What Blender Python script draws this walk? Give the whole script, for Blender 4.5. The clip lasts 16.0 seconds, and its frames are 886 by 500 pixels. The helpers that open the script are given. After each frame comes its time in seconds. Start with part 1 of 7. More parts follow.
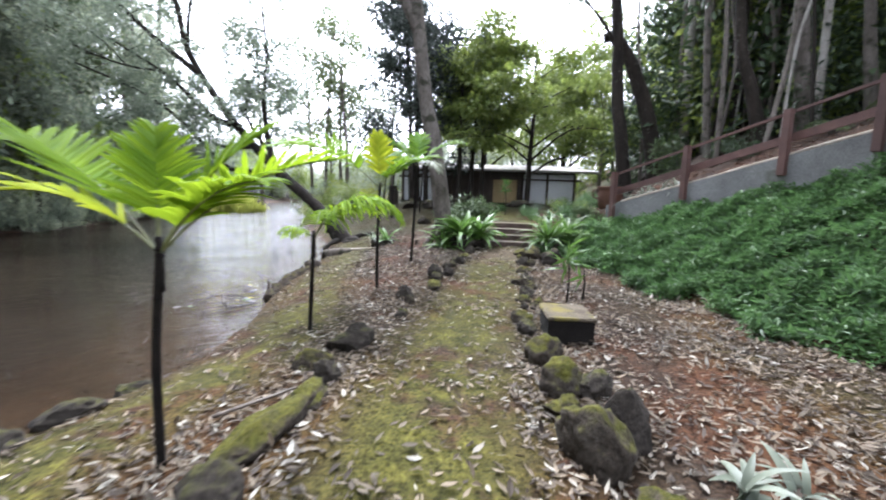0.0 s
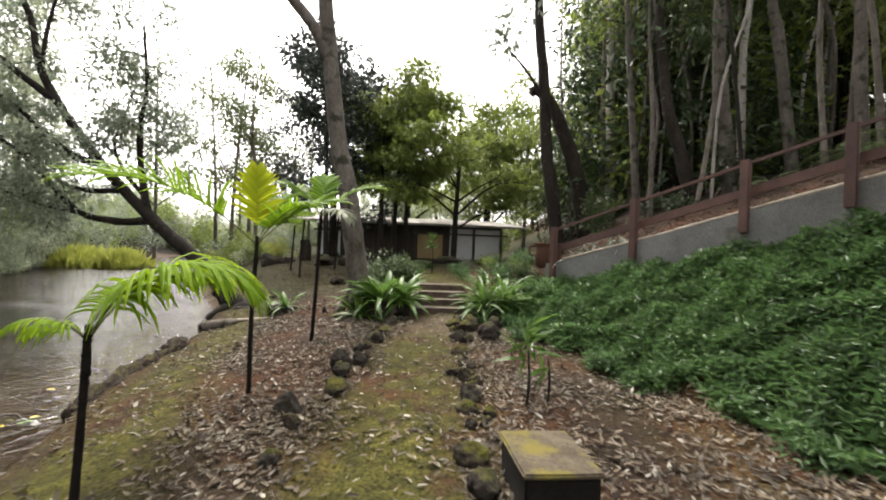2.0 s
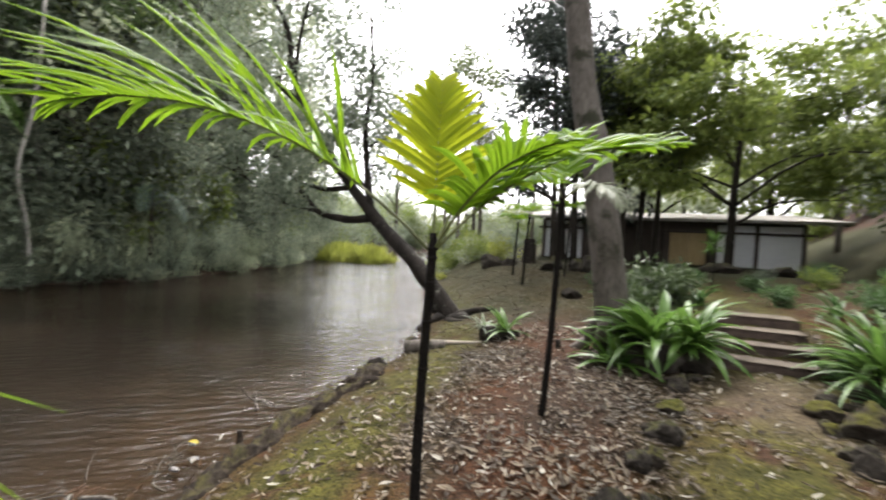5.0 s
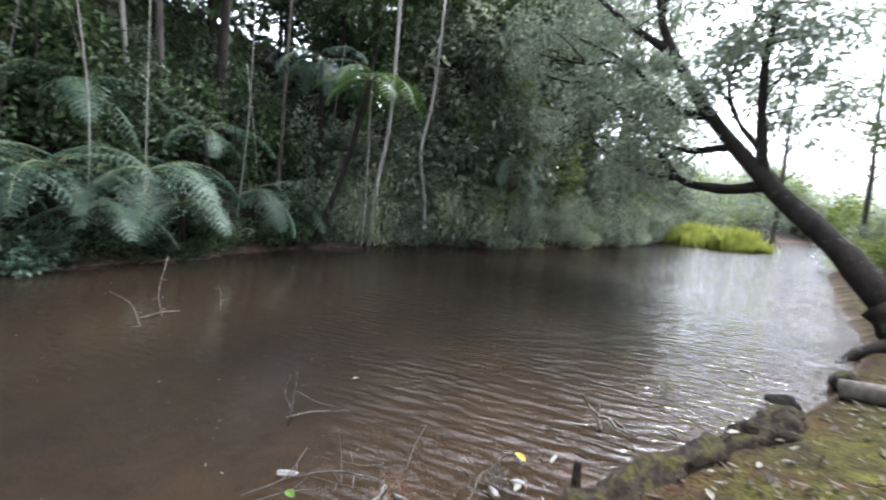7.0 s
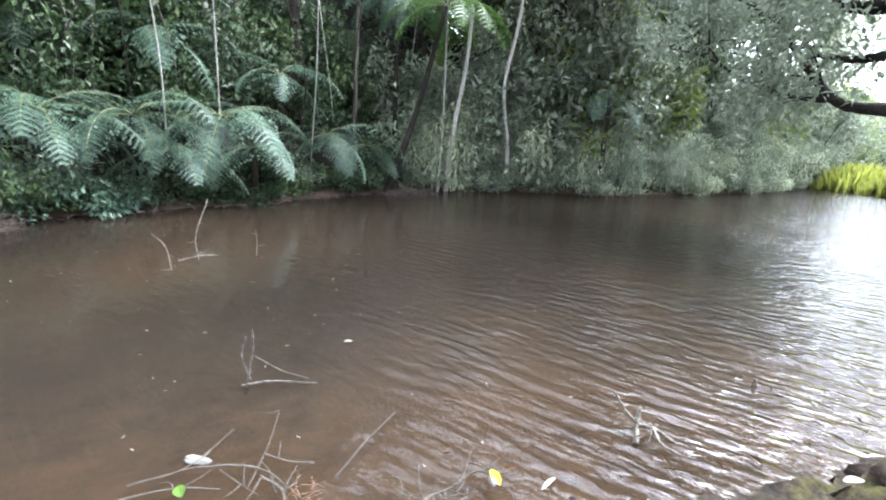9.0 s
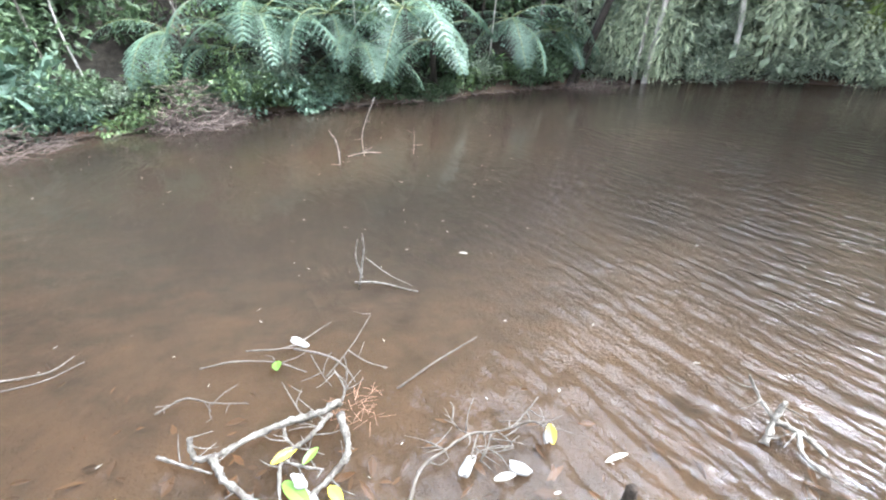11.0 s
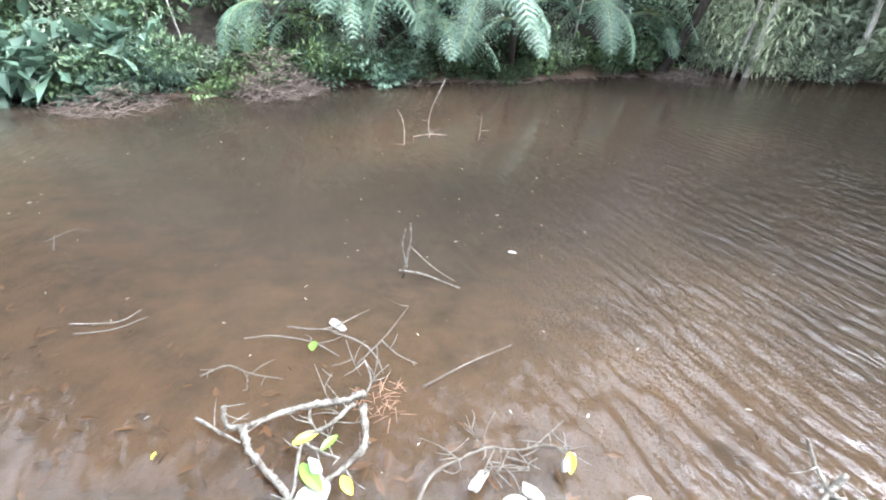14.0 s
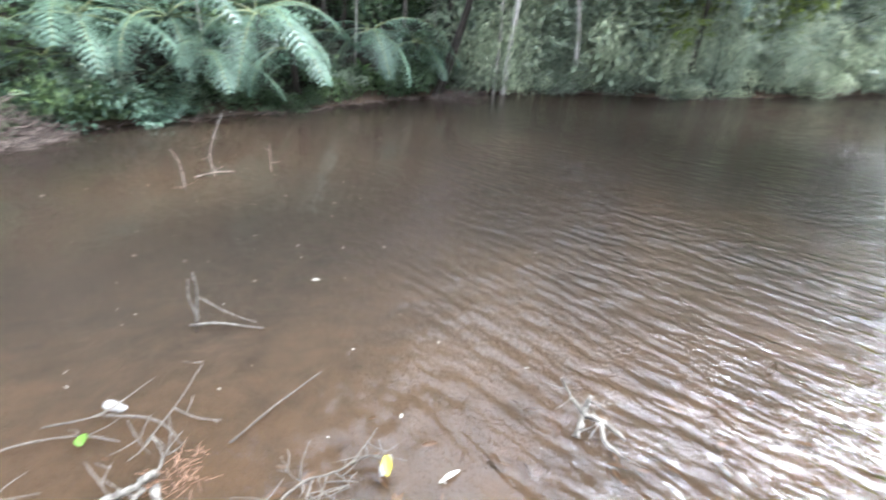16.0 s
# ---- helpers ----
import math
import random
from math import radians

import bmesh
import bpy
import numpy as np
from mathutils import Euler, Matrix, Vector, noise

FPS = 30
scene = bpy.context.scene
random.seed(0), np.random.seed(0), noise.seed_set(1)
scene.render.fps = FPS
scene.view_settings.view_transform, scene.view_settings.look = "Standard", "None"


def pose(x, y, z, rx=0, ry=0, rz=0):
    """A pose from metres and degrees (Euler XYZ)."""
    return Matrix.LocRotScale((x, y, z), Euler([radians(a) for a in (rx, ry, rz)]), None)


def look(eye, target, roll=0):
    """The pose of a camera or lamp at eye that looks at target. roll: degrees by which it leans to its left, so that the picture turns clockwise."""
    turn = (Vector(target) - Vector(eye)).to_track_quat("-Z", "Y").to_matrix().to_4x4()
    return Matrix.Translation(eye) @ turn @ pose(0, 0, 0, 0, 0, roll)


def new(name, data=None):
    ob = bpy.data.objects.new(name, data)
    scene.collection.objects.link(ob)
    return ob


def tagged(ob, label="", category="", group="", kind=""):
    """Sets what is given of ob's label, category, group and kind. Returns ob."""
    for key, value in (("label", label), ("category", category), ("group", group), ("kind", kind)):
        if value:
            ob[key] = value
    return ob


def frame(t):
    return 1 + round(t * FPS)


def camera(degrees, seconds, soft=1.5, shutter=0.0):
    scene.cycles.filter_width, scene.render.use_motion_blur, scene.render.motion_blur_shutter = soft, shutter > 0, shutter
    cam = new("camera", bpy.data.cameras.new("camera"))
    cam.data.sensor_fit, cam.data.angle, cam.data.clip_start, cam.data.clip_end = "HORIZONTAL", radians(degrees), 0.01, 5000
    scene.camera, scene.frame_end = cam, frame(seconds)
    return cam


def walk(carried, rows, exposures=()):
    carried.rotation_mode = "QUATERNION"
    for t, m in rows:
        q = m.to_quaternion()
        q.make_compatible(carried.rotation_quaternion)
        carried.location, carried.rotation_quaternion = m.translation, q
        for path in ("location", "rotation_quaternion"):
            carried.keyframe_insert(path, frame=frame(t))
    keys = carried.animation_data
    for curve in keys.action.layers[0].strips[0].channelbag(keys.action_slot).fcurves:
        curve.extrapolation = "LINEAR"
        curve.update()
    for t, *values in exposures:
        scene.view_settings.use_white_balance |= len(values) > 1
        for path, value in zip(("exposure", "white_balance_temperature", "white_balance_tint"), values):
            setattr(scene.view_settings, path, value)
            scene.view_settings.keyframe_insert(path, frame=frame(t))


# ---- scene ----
cam = camera(90.6, 16.0, 1.95, 0.4)
PATH = [
    (0, (-0.055, 1.638, 1.96), (-0.187, 3.617, 1.701), 1.8),
    (0.5, (0.002, 2.174, 1.949), (0.084, 4.162, 1.75), 1.6),
    (1, (0.065, 2.69, 2.02), (0.242, 4.679, 1.909), 1.6),
    (1.5, (0.04, 3.175, 2.051), (0.255, 5.163, 2.004), 1.8),
    (2, (-0.022, 3.659, 2.02), (0.182, 5.648, 2.017), 2.1),
    (2.5, (-0.075, 4.173, 2.053), (-0.031, 6.173, 2.085), 1.4),
    (3, (-0.193, 4.728, 2.007), (-0.335, 6.723, 2.039), -0.6),
    (3.2, (-0.224, 4.926, 2.017), (-0.394, 6.918, 2.042), -1.1),
    (5.3, (-0.844, 6.977, 2.064), (-1.862, 8.696, 1.972), 3.0),
    (5.5, (-0.932, 7.081, 2.054), (-2.133, 8.677, 1.942), 2.7),
    (6, (-1.271, 7.313, 2.005), (-2.62, 8.778, 1.824), 3.1),
    (6.5, (-1.588, 7.545, 1.908), (-3.091, 8.836, 1.631), 3.2),
    (7, (-1.961, 7.789, 1.834), (-3.754, 8.642, 1.601), 4.2),
    (7.5, (-2.234, 8.068, 1.799), (-4.073, 8.806, 1.529), 4.2),
    (8, (-2.389, 8.332, 1.762), (-4.248, 8.947, 1.356), 2.6),
    (8.5, (-2.481, 8.618, 1.78), (-4.388, 9.037, 1.346), 0.5),
    (9, (-2.528, 8.901, 1.73), (-4.421, 9.311, 1.235), 2.8),
    (9.5, (-2.604, 9.16, 1.751), (-4.462, 9.46, 1.077), 1.9),
    (10, (-2.668, 9.311, 1.736), (-4.495, 9.216, 0.927), -1.9),
    (10.2, (-2.703, 9.353, 1.735), (-4.504, 9.158, 0.888), -2.8),
    (12.3, (-2.977, 9.515, 1.849), (-4.609, 8.915, 0.861), 2.8),
    (12.5, (-2.98, 9.513, 1.847), (-4.6, 8.897, 0.848), 2.6),
    (13, (-2.984, 9.52, 1.854), (-4.582, 8.876, 0.838), 2.0),
    (13.5, (-2.982, 9.532, 1.856), (-4.571, 8.877, 0.834), 1.4),
    (14, (-2.978, 9.532, 1.861), (-4.564, 8.871, 0.836), 0.8),
    (14.5, (-2.974, 9.536, 1.865), (-4.559, 8.873, 0.841), -0.1),
    (15, (-2.971, 9.574, 1.867), (-4.574, 8.943, 0.851), -2.0),
    (15.5, (-2.967, 9.631, 1.868), (-4.661, 9.291, 0.861), -0.2),
    (16, (-2.937, 9.791, 1.909), (-4.71, 9.857, 0.987), 1.5),
]
EXPOSURES = [(0, 2.85, 5700, 14), (1, 2.5, 6350, 12), (3, 2.28, 6950, 12), (5.3, 2.42, 6350, 12), (5.6, 2.55, 6150, 12), (6, 3.2, 5950, 12), (6.5, 3.25, 5950, 12), (7, 2.6, 5750, 12), (7.5, 2.8, 5750, 12), (8, 3.22, 5700, 12), (8.5, 3.58, 5650, 12), (9, 3.55, 5600, 11), (9.5, 3.6, 5600, 10), (10, 4.1, 5550, 10), (12.5, 4.15, 5600, 9), (15, 4.05, 5600, 9), (16, 3.95, 5550, 10)]
walk(cam, [(t, look(eye, target, roll)) for t, eye, target, roll in PATH], EXPOSURES)

# ---------- light ----------
world = bpy.data.worlds.new("overcast_sky")
scene.world = world
world.use_nodes = True
wn, wl = world.node_tree.nodes, world.node_tree.links
wn.clear()
sky = wn.new("ShaderNodeTexSky")
sky.sky_type, sky.sun_disc = "NISHITA", False
SUN_ELEVATION, SUN_AZIMUTH = 58, -20
sky.sun_elevation, sky.sun_rotation = radians(SUN_ELEVATION), radians(SUN_AZIMUTH)
sky.air_density, sky.dust_density = 1.0, 4.0
soft_sky = wn.new("ShaderNodeHueSaturation")
soft_sky.inputs["Saturation"].default_value = 0.12
sky_out = wn.new("ShaderNodeBackground")
sky_out.inputs["Strength"].default_value = 0.15
wo = wn.new("ShaderNodeOutputWorld")
wl.new(sky.outputs[0], soft_sky.inputs["Color"])
wl.new(soft_sky.outputs[0], sky_out.inputs["Color"])
wl.new(sky_out.outputs[0], wo.inputs["Surface"])
sun = new("sun", bpy.data.lights.new("sun", "SUN"))
sun.data.energy, sun.data.angle, sun.data.color = 0.7, radians(14), (1.0, 0.97, 0.91)
az, el = radians(SUN_AZIMUTH), radians(SUN_ELEVATION)
sun_way = Vector((math.sin(az) * math.cos(el), math.cos(az) * math.cos(el), math.sin(el)))
sun.matrix_world = look(sun_way * 50, (0, 0, 0))


# ---------- materials ----------
def nodes_of(name):
    m = bpy.data.materials.new(name)
    m.use_nodes = True
    return m, m.node_tree.nodes, m.node_tree.links, m.node_tree.nodes["Principled BSDF"]


def noise_ramp(n, l, vec, scale, stops, detail=6.0, rough=0.6):
    t = n.new("ShaderNodeTexNoise")
    t.inputs["Scale"].default_value, t.inputs["Detail"].default_value = scale, detail
    t.inputs["Roughness"].default_value = rough
    l.new(vec, t.inputs["Vector"])
    r = n.new("ShaderNodeValToRGB")
    while len(r.color_ramp.elements) < len(stops):
        r.color_ramp.elements.new(0.5)
    for e, (p, c) in zip(r.color_ramp.elements, stops):
        e.position, e.color = p, (*c, 1)
    l.new(t.outputs["Fac"], r.inputs["Fac"])
    return t, r


def mix_rgb(n, l, fac, a, b, mode="MIX"):
    m = n.new("ShaderNodeMix")
    m.data_type, m.blend_type = "RGBA", mode
    for sock, v in ((m.inputs[0], fac), (m.inputs[6], a), (m.inputs[7], b)):
        if hasattr(v, "is_linked"):
            l.new(v, sock)
        elif isinstance(v, tuple):
            sock.default_value = (*v, 1)
        else:
            sock.default_value = v
    return m.outputs[2]


def rough_mat(name, stops, scale=4.0, fine=40.0, rough=0.85, bump=0.3, stain=None, stretch=None, metal=0.0, dist=0.02):
    """Two scales of colour variation, a fine relief, and stains of a shape of their own."""
    m, n, l, p = nodes_of(name)
    co = n.new("ShaderNodeTexCoord")
    vec = co.outputs["Object"]
    if stretch:
        mp = n.new("ShaderNodeMapping")
        mp.inputs["Scale"].default_value = stretch
        l.new(vec, mp.inputs["Vector"])
        vec = mp.outputs[0]
    t1, r1 = noise_ramp(n, l, vec, scale, stops)
    t2, r2 = noise_ramp(n, l, vec, fine, [(0.3, (0.62, 0.62, 0.62)), (0.7, (1.15, 1.15, 1.15))])
    col = mix_rgb(n, l, 1.0, r1.outputs[0], r2.outputs[0], "MULTIPLY")
    if stain:
        t3, r3 = noise_ramp(n, l, co.outputs["Object"], stain[1], [(stain[2], (0, 0, 0)), (stain[2] + 0.12, (1, 1, 1))])
        col = mix_rgb(n, l, r3.outputs[0], col, stain[0])
    info = n.new("ShaderNodeObjectInfo")
    hsv = n.new("ShaderNodeHueSaturation")
    mr = n.new("ShaderNodeMapRange")
    mr.inputs["To Min"].default_value, mr.inputs["To Max"].default_value = 0.8, 1.2
    l.new(info.outputs["Random"], mr.inputs["Value"])
    l.new(mr.outputs[0], hsv.inputs["Value"])
    l.new(col, hsv.inputs["Color"])
    l.new(hsv.outputs[0], p.inputs["Base Color"])
    p.inputs["Roughness"].default_value, p.inputs["Metallic"].default_value = rough, metal
    p.inputs["Specular IOR Level"].default_value = 0.18 if rough > 0.8 else 0.5
    b = n.new("ShaderNodeBump")
    b.inputs["Strength"].default_value, b.inputs["Distance"].default_value = bump, dist
    l.new(t2.outputs["Fac"], b.inputs["Height"])
    l.new(b.outputs[0], p.inputs["Normal"])
    return m


def mossy_mat(name, stops, moss, scale=3.5, fine=26.0, reach=0.35, bump=0.9):
    """Broken stone or rotten wood with moss that holds on its upper side."""
    m, n, l, p = nodes_of(name)
    geo = n.new("ShaderNodeNewGeometry")
    v = geo.outputs["Position"]
    t1, r1 = noise_ramp(n, l, v, scale, stops, 8.0, 0.7)
    t2, r2 = noise_ramp(n, l, v, fine, [(0.3, (0.45, 0.45, 0.45)), (0.7, (1.25, 1.25, 1.25))])
    t3, r3 = noise_ramp(n, l, v, 6.0, [(0.3, (0.45, 0.5, 0.35)), (0.7, (1.3, 1.25, 1.1))], 8.0, 0.7)
    sep = n.new("ShaderNodeSeparateXYZ")
    l.new(geo.outputs["Normal"], sep.inputs[0])
    patch = n.new("ShaderNodeMath")
    patch.operation = "MULTIPLY_ADD"
    l.new(t1.outputs["Fac"], patch.inputs[0])
    patch.inputs[1].default_value = 2.2
    l.new(sep.outputs["Z"], patch.inputs[2])
    grow = n.new("ShaderNodeMapRange")
    grow.inputs["From Min"].default_value, grow.inputs["From Max"].default_value = 1.1 + reach, 1.5 + reach
    l.new(patch.outputs[0], grow.inputs["Value"])
    col = mix_rgb(n, l, grow.outputs[0], r1.outputs[0], mix_rgb(n, l, 1.0, moss, r3.outputs[0], "MULTIPLY"))
    l.new(mix_rgb(n, l, 1.0, col, r2.outputs[0], "MULTIPLY"), p.inputs["Base Color"])
    p.inputs["Roughness"].default_value, p.inputs["Specular IOR Level"].default_value = 0.95, 0.12
    b = n.new("ShaderNodeBump")
    b.inputs["Strength"].default_value, b.inputs["Distance"].default_value = bump, 0.025
    l.new(t2.outputs["Fac"], b.inputs["Height"])
    l.new(b.outputs[0], p.inputs["Normal"])
    return m


def leaf_mat(name, dark, light, rough=0.5, through_light=0.35, glow=None, spec=0.35):
    """Leaves: each leaf its own tint, some light passing through the blade."""
    m, n, l, p = nodes_of(name)
    geo, info = n.new("ShaderNodeNewGeometry"), n.new("ShaderNodeObjectInfo")
    r = n.new("ShaderNodeValToRGB")
    r.color_ramp.elements[0].color, r.color_ramp.elements[1].color = (*dark, 1), (*light, 1)
    l.new(geo.outputs["Random Per Island"], r.inputs["Fac"])
    co = n.new("ShaderNodeTexCoord")
    t2, r2 = noise_ramp(n, l, co.outputs["Object"], 1.3, [(0.3, (0.6, 0.62, 0.6)), (0.7, (1.25, 1.22, 1.1))], 3.0)
    col = mix_rgb(n, l, 1.0, r.outputs[0], r2.outputs[0], "MULTIPLY")
    hsv = n.new("ShaderNodeHueSaturation")
    mr = n.new("ShaderNodeMapRange")
    mr.inputs["To Min"].default_value, mr.inputs["To Max"].default_value = 0.75, 1.25
    l.new(info.outputs["Random"], mr.inputs["Value"])
    l.new(mr.outputs[0], hsv.inputs["Value"])
    l.new(col, hsv.inputs["Color"])
    l.new(hsv.outputs[0], p.inputs["Base Color"])
    p.inputs["Roughness"].default_value = rough
    p.inputs["Specular IOR Level"].default_value = spec
    tr = n.new("ShaderNodeBsdfTranslucent")
    l.new(mix_rgb(n, l, 0.5, hsv.outputs[0], glow or tuple(min(1, 1.6 * c) for c in light)), tr.inputs["Color"])
    mx = n.new("ShaderNodeMixShader")
    mx.inputs[0].default_value = through_light
    l.new(p.outputs[0], mx.inputs[1])
    l.new(tr.outputs[0], mx.inputs[2])
    l.new(mx.outputs[0], n["Material Output"].inputs["Surface"])
    return m


def ground_mat():
    m, n, l, p = nodes_of("forest_floor")
    co = n.new("ShaderNodeTexCoord")
    v = co.outputs["Object"]
    t0, soil = noise_ramp(n, l, v, 1.1, [(0.3, (0.012, 0.008, 0.005)), (0.5, (0.027, 0.017, 0.011)), (0.7, (0.044, 0.029, 0.019))])
    t1, crumbs = noise_ramp(n, l, v, 34.0, [(0.35, (0.30, 0.28, 0.27)), (0.55, (1.0, 1.0, 1.0)), (0.72, (1.5, 1.42, 1.32))], 4.0)
    soil_c = mix_rgb(n, l, 1.0, soil.outputs[0], crumbs.outputs[0], "MULTIPLY")
    t2, red = noise_ramp(n, l, v, 0.7, [(0.44, (0, 0, 0)), (0.62, (1, 1, 1))])
    soil_c = mix_rgb(n, l, red.outputs[0], soil_c, mix_rgb(n, l, 1.0, (0.056, 0.024, 0.011), crumbs.outputs[0], "MULTIPLY"))
    t3, moss = noise_ramp(n, l, v, 5.0, [(0.3, (0.020, 0.020, 0.005)), (0.52, (0.050, 0.047, 0.010)), (0.75, (0.096, 0.088, 0.017))])
    moss_c = mix_rgb(n, l, 1.0, moss.outputs[0], crumbs.outputs[0], "MULTIPLY")
    at = n.new("ShaderNodeAttribute")
    at.attribute_name = "moss"
    t4, patch = noise_ramp(n, l, v, 1.6, [(0.38, (0, 0, 0)), (0.50, (1, 1, 1))], 9.0, 0.72)
    add = n.new("ShaderNodeMath")
    add.operation, add.use_clamp = "MULTIPLY", True
    l.new(at.outputs["Fac"], add.inputs[0])
    l.new(patch.outputs[0], add.inputs[1])
    col = mix_rgb(n, l, add.outputs[0], soil_c, moss_c)
    at2 = n.new("ShaderNodeAttribute")
    at2.attribute_name = "lawn"
    t5, lawn = noise_ramp(n, l, v, 3.0, [(0.3, (0.011, 0.014, 0.004)), (0.5, (0.024, 0.027, 0.008)), (0.7, (0.034, 0.030, 0.012))], 9.0, 0.7)
    col = mix_rgb(n, l, at2.outputs["Fac"], col, lawn.outputs[0])
    at5 = n.new("ShaderNodeAttribute")
    at5.attribute_name = "sand"
    col = mix_rgb(n, l, at5.outputs["Fac"], col, mix_rgb(n, l, 1.0, (0.080, 0.060, 0.040), crumbs.outputs[0], "MULTIPLY"))
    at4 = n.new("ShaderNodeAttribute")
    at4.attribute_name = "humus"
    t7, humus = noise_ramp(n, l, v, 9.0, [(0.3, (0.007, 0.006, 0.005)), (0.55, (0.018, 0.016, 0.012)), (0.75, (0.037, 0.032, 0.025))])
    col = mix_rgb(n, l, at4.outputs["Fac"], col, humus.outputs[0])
    at3 = n.new("ShaderNodeAttribute")
    at3.attribute_name = "silt"
    t6, silt = noise_ramp(n, l, v, 2.2, [(0.3, (0.050, 0.038, 0.028)), (0.5, (0.096, 0.070, 0.050)), (0.64, (0.126, 0.090, 0.060)), (0.78, (0.175, 0.112, 0.064))], 8.0, 0.7)
    col = mix_rgb(n, l, at3.outputs["Fac"], col, silt.outputs[0])
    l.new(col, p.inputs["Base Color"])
    p.inputs["Roughness"].default_value, p.inputs["Specular IOR Level"].default_value = 0.95, 0.12
    b = n.new("ShaderNodeBump")
    b.inputs["Strength"].default_value, b.inputs["Distance"].default_value = 0.7, 0.03
    l.new(t1.outputs["Fac"], b.inputs["Height"])
    l.new(b.outputs[0], p.inputs["Normal"])
    return m


def water_mat():
    """Muddy water: silt hanging in it, partly clear, with a rippled mirror on top."""
    m, n, l, p = nodes_of("muddy_water")
    co = n.new("ShaderNodeTexCoord")
    v = co.outputs["Object"]
    t0, murk = noise_ramp(n, l, v, 0.26, [(0.32, (0.0175, 0.0140, 0.0112)), (0.5, (0.026, 0.0198, 0.0146)), (0.68, (0.042, 0.0290, 0.0186))], 4.0)
    dif = n.new("ShaderNodeBsdfDiffuse")
    shoal = n.new("ShaderNodeAttribute")
    shoal.attribute_name = "depth"
    stirred = n.new("ShaderNodeMapRange")
    stirred.inputs["From Min"].default_value, stirred.inputs["From Max"].default_value = 0.45, 0.92
    l.new(shoal.outputs["Fac"], stirred.inputs["Value"])
    silted = mix_rgb(n, l, 1.0, murk.outputs[0], (1.20, 1.24, 1.26), "MULTIPLY")
    settled = mix_rgb(n, l, 1.0, murk.outputs[0], (0.62, 0.60, 0.58), "MULTIPLY")
    l.new(mix_rgb(n, l, stirred.outputs[0], silted, settled), dif.inputs["Color"])
    clear = n.new("ShaderNodeBsdfTransparent")
    clear.inputs["Color"].default_value = (0.62, 0.54, 0.45, 1)
    at = n.new("ShaderNodeAttribute")
    at.attribute_name = "depth"
    body = n.new("ShaderNodeMixShader")
    l.new(at.outputs["Fac"], body.inputs[0])
    l.new(clear.outputs[0], body.inputs[1])
    l.new(dif.outputs[0], body.inputs[2])
    gl = n.new("ShaderNodeBsdfGlossy")
    gl.inputs["Roughness"].default_value = 0.06
    mp = n.new("ShaderNodeMapping")
    mp.inputs["Scale"].default_value = (0.34, 1.0, 1.0)
    turn = n.new("ShaderNodeMapping")
    turn.inputs["Rotation"].default_value[2] = radians(-42)
    l.new(v, turn.inputs["Vector"])
    l.new(turn.outputs[0], mp.inputs["Vector"])
    t1 = n.new("ShaderNodeTexNoise")
    t1.inputs["Scale"].default_value, t1.inputs["Detail"].default_value = 9.5, 2.5
    l.new(mp.outputs[0], t1.inputs["Vector"])
    t2 = n.new("ShaderNodeTexNoise")
    t2.inputs["Scale"].default_value, t2.inputs["Detail"].default_value = 0.55, 2.0
    l.new(v, t2.inputs["Vector"])
    lull = n.new("ShaderNodeMapRange")
    lull.inputs["From Min"].default_value, lull.inputs["From Max"].default_value = 0.35, 0.62
    lull.inputs["To Min"].default_value, lull.inputs["To Max"].default_value = 0.55, 1.1
    l.new(t2.outputs["Fac"], lull.inputs["Value"])
    breeze = n.new("ShaderNodeAttribute")
    breeze.attribute_name = "breeze"
    gust = n.new("ShaderNodeMath")
    gust.operation = "MULTIPLY"
    l.new(lull.outputs[0], gust.inputs[0])
    l.new(breeze.outputs["Fac"], gust.inputs[1])
    amp = n.new("ShaderNodeMath")
    amp.operation = "MULTIPLY"
    l.new(t1.outputs["Fac"], amp.inputs[0])
    l.new(gust.outputs[0], amp.inputs[1])
    b = n.new("ShaderNodeBump")
    b.inputs["Strength"].default_value, b.inputs["Distance"].default_value = 1.0, 0.055
    l.new(amp.outputs[0], b.inputs["Height"])
    l.new(b.outputs[0], gl.inputs["Normal"])
    fr = n.new("ShaderNodeFresnel")
    fr.inputs["IOR"].default_value = 1.33
    l.new(b.outputs[0], fr.inputs["Normal"])
    mx = n.new("ShaderNodeMixShader")
    l.new(fr.outputs[0], mx.inputs[0])
    l.new(body.outputs[0], mx.inputs[1])
    l.new(gl.outputs[0], mx.inputs[2])
    l.new(mx.outputs[0], n["Material Output"].inputs["Surface"])
    return m


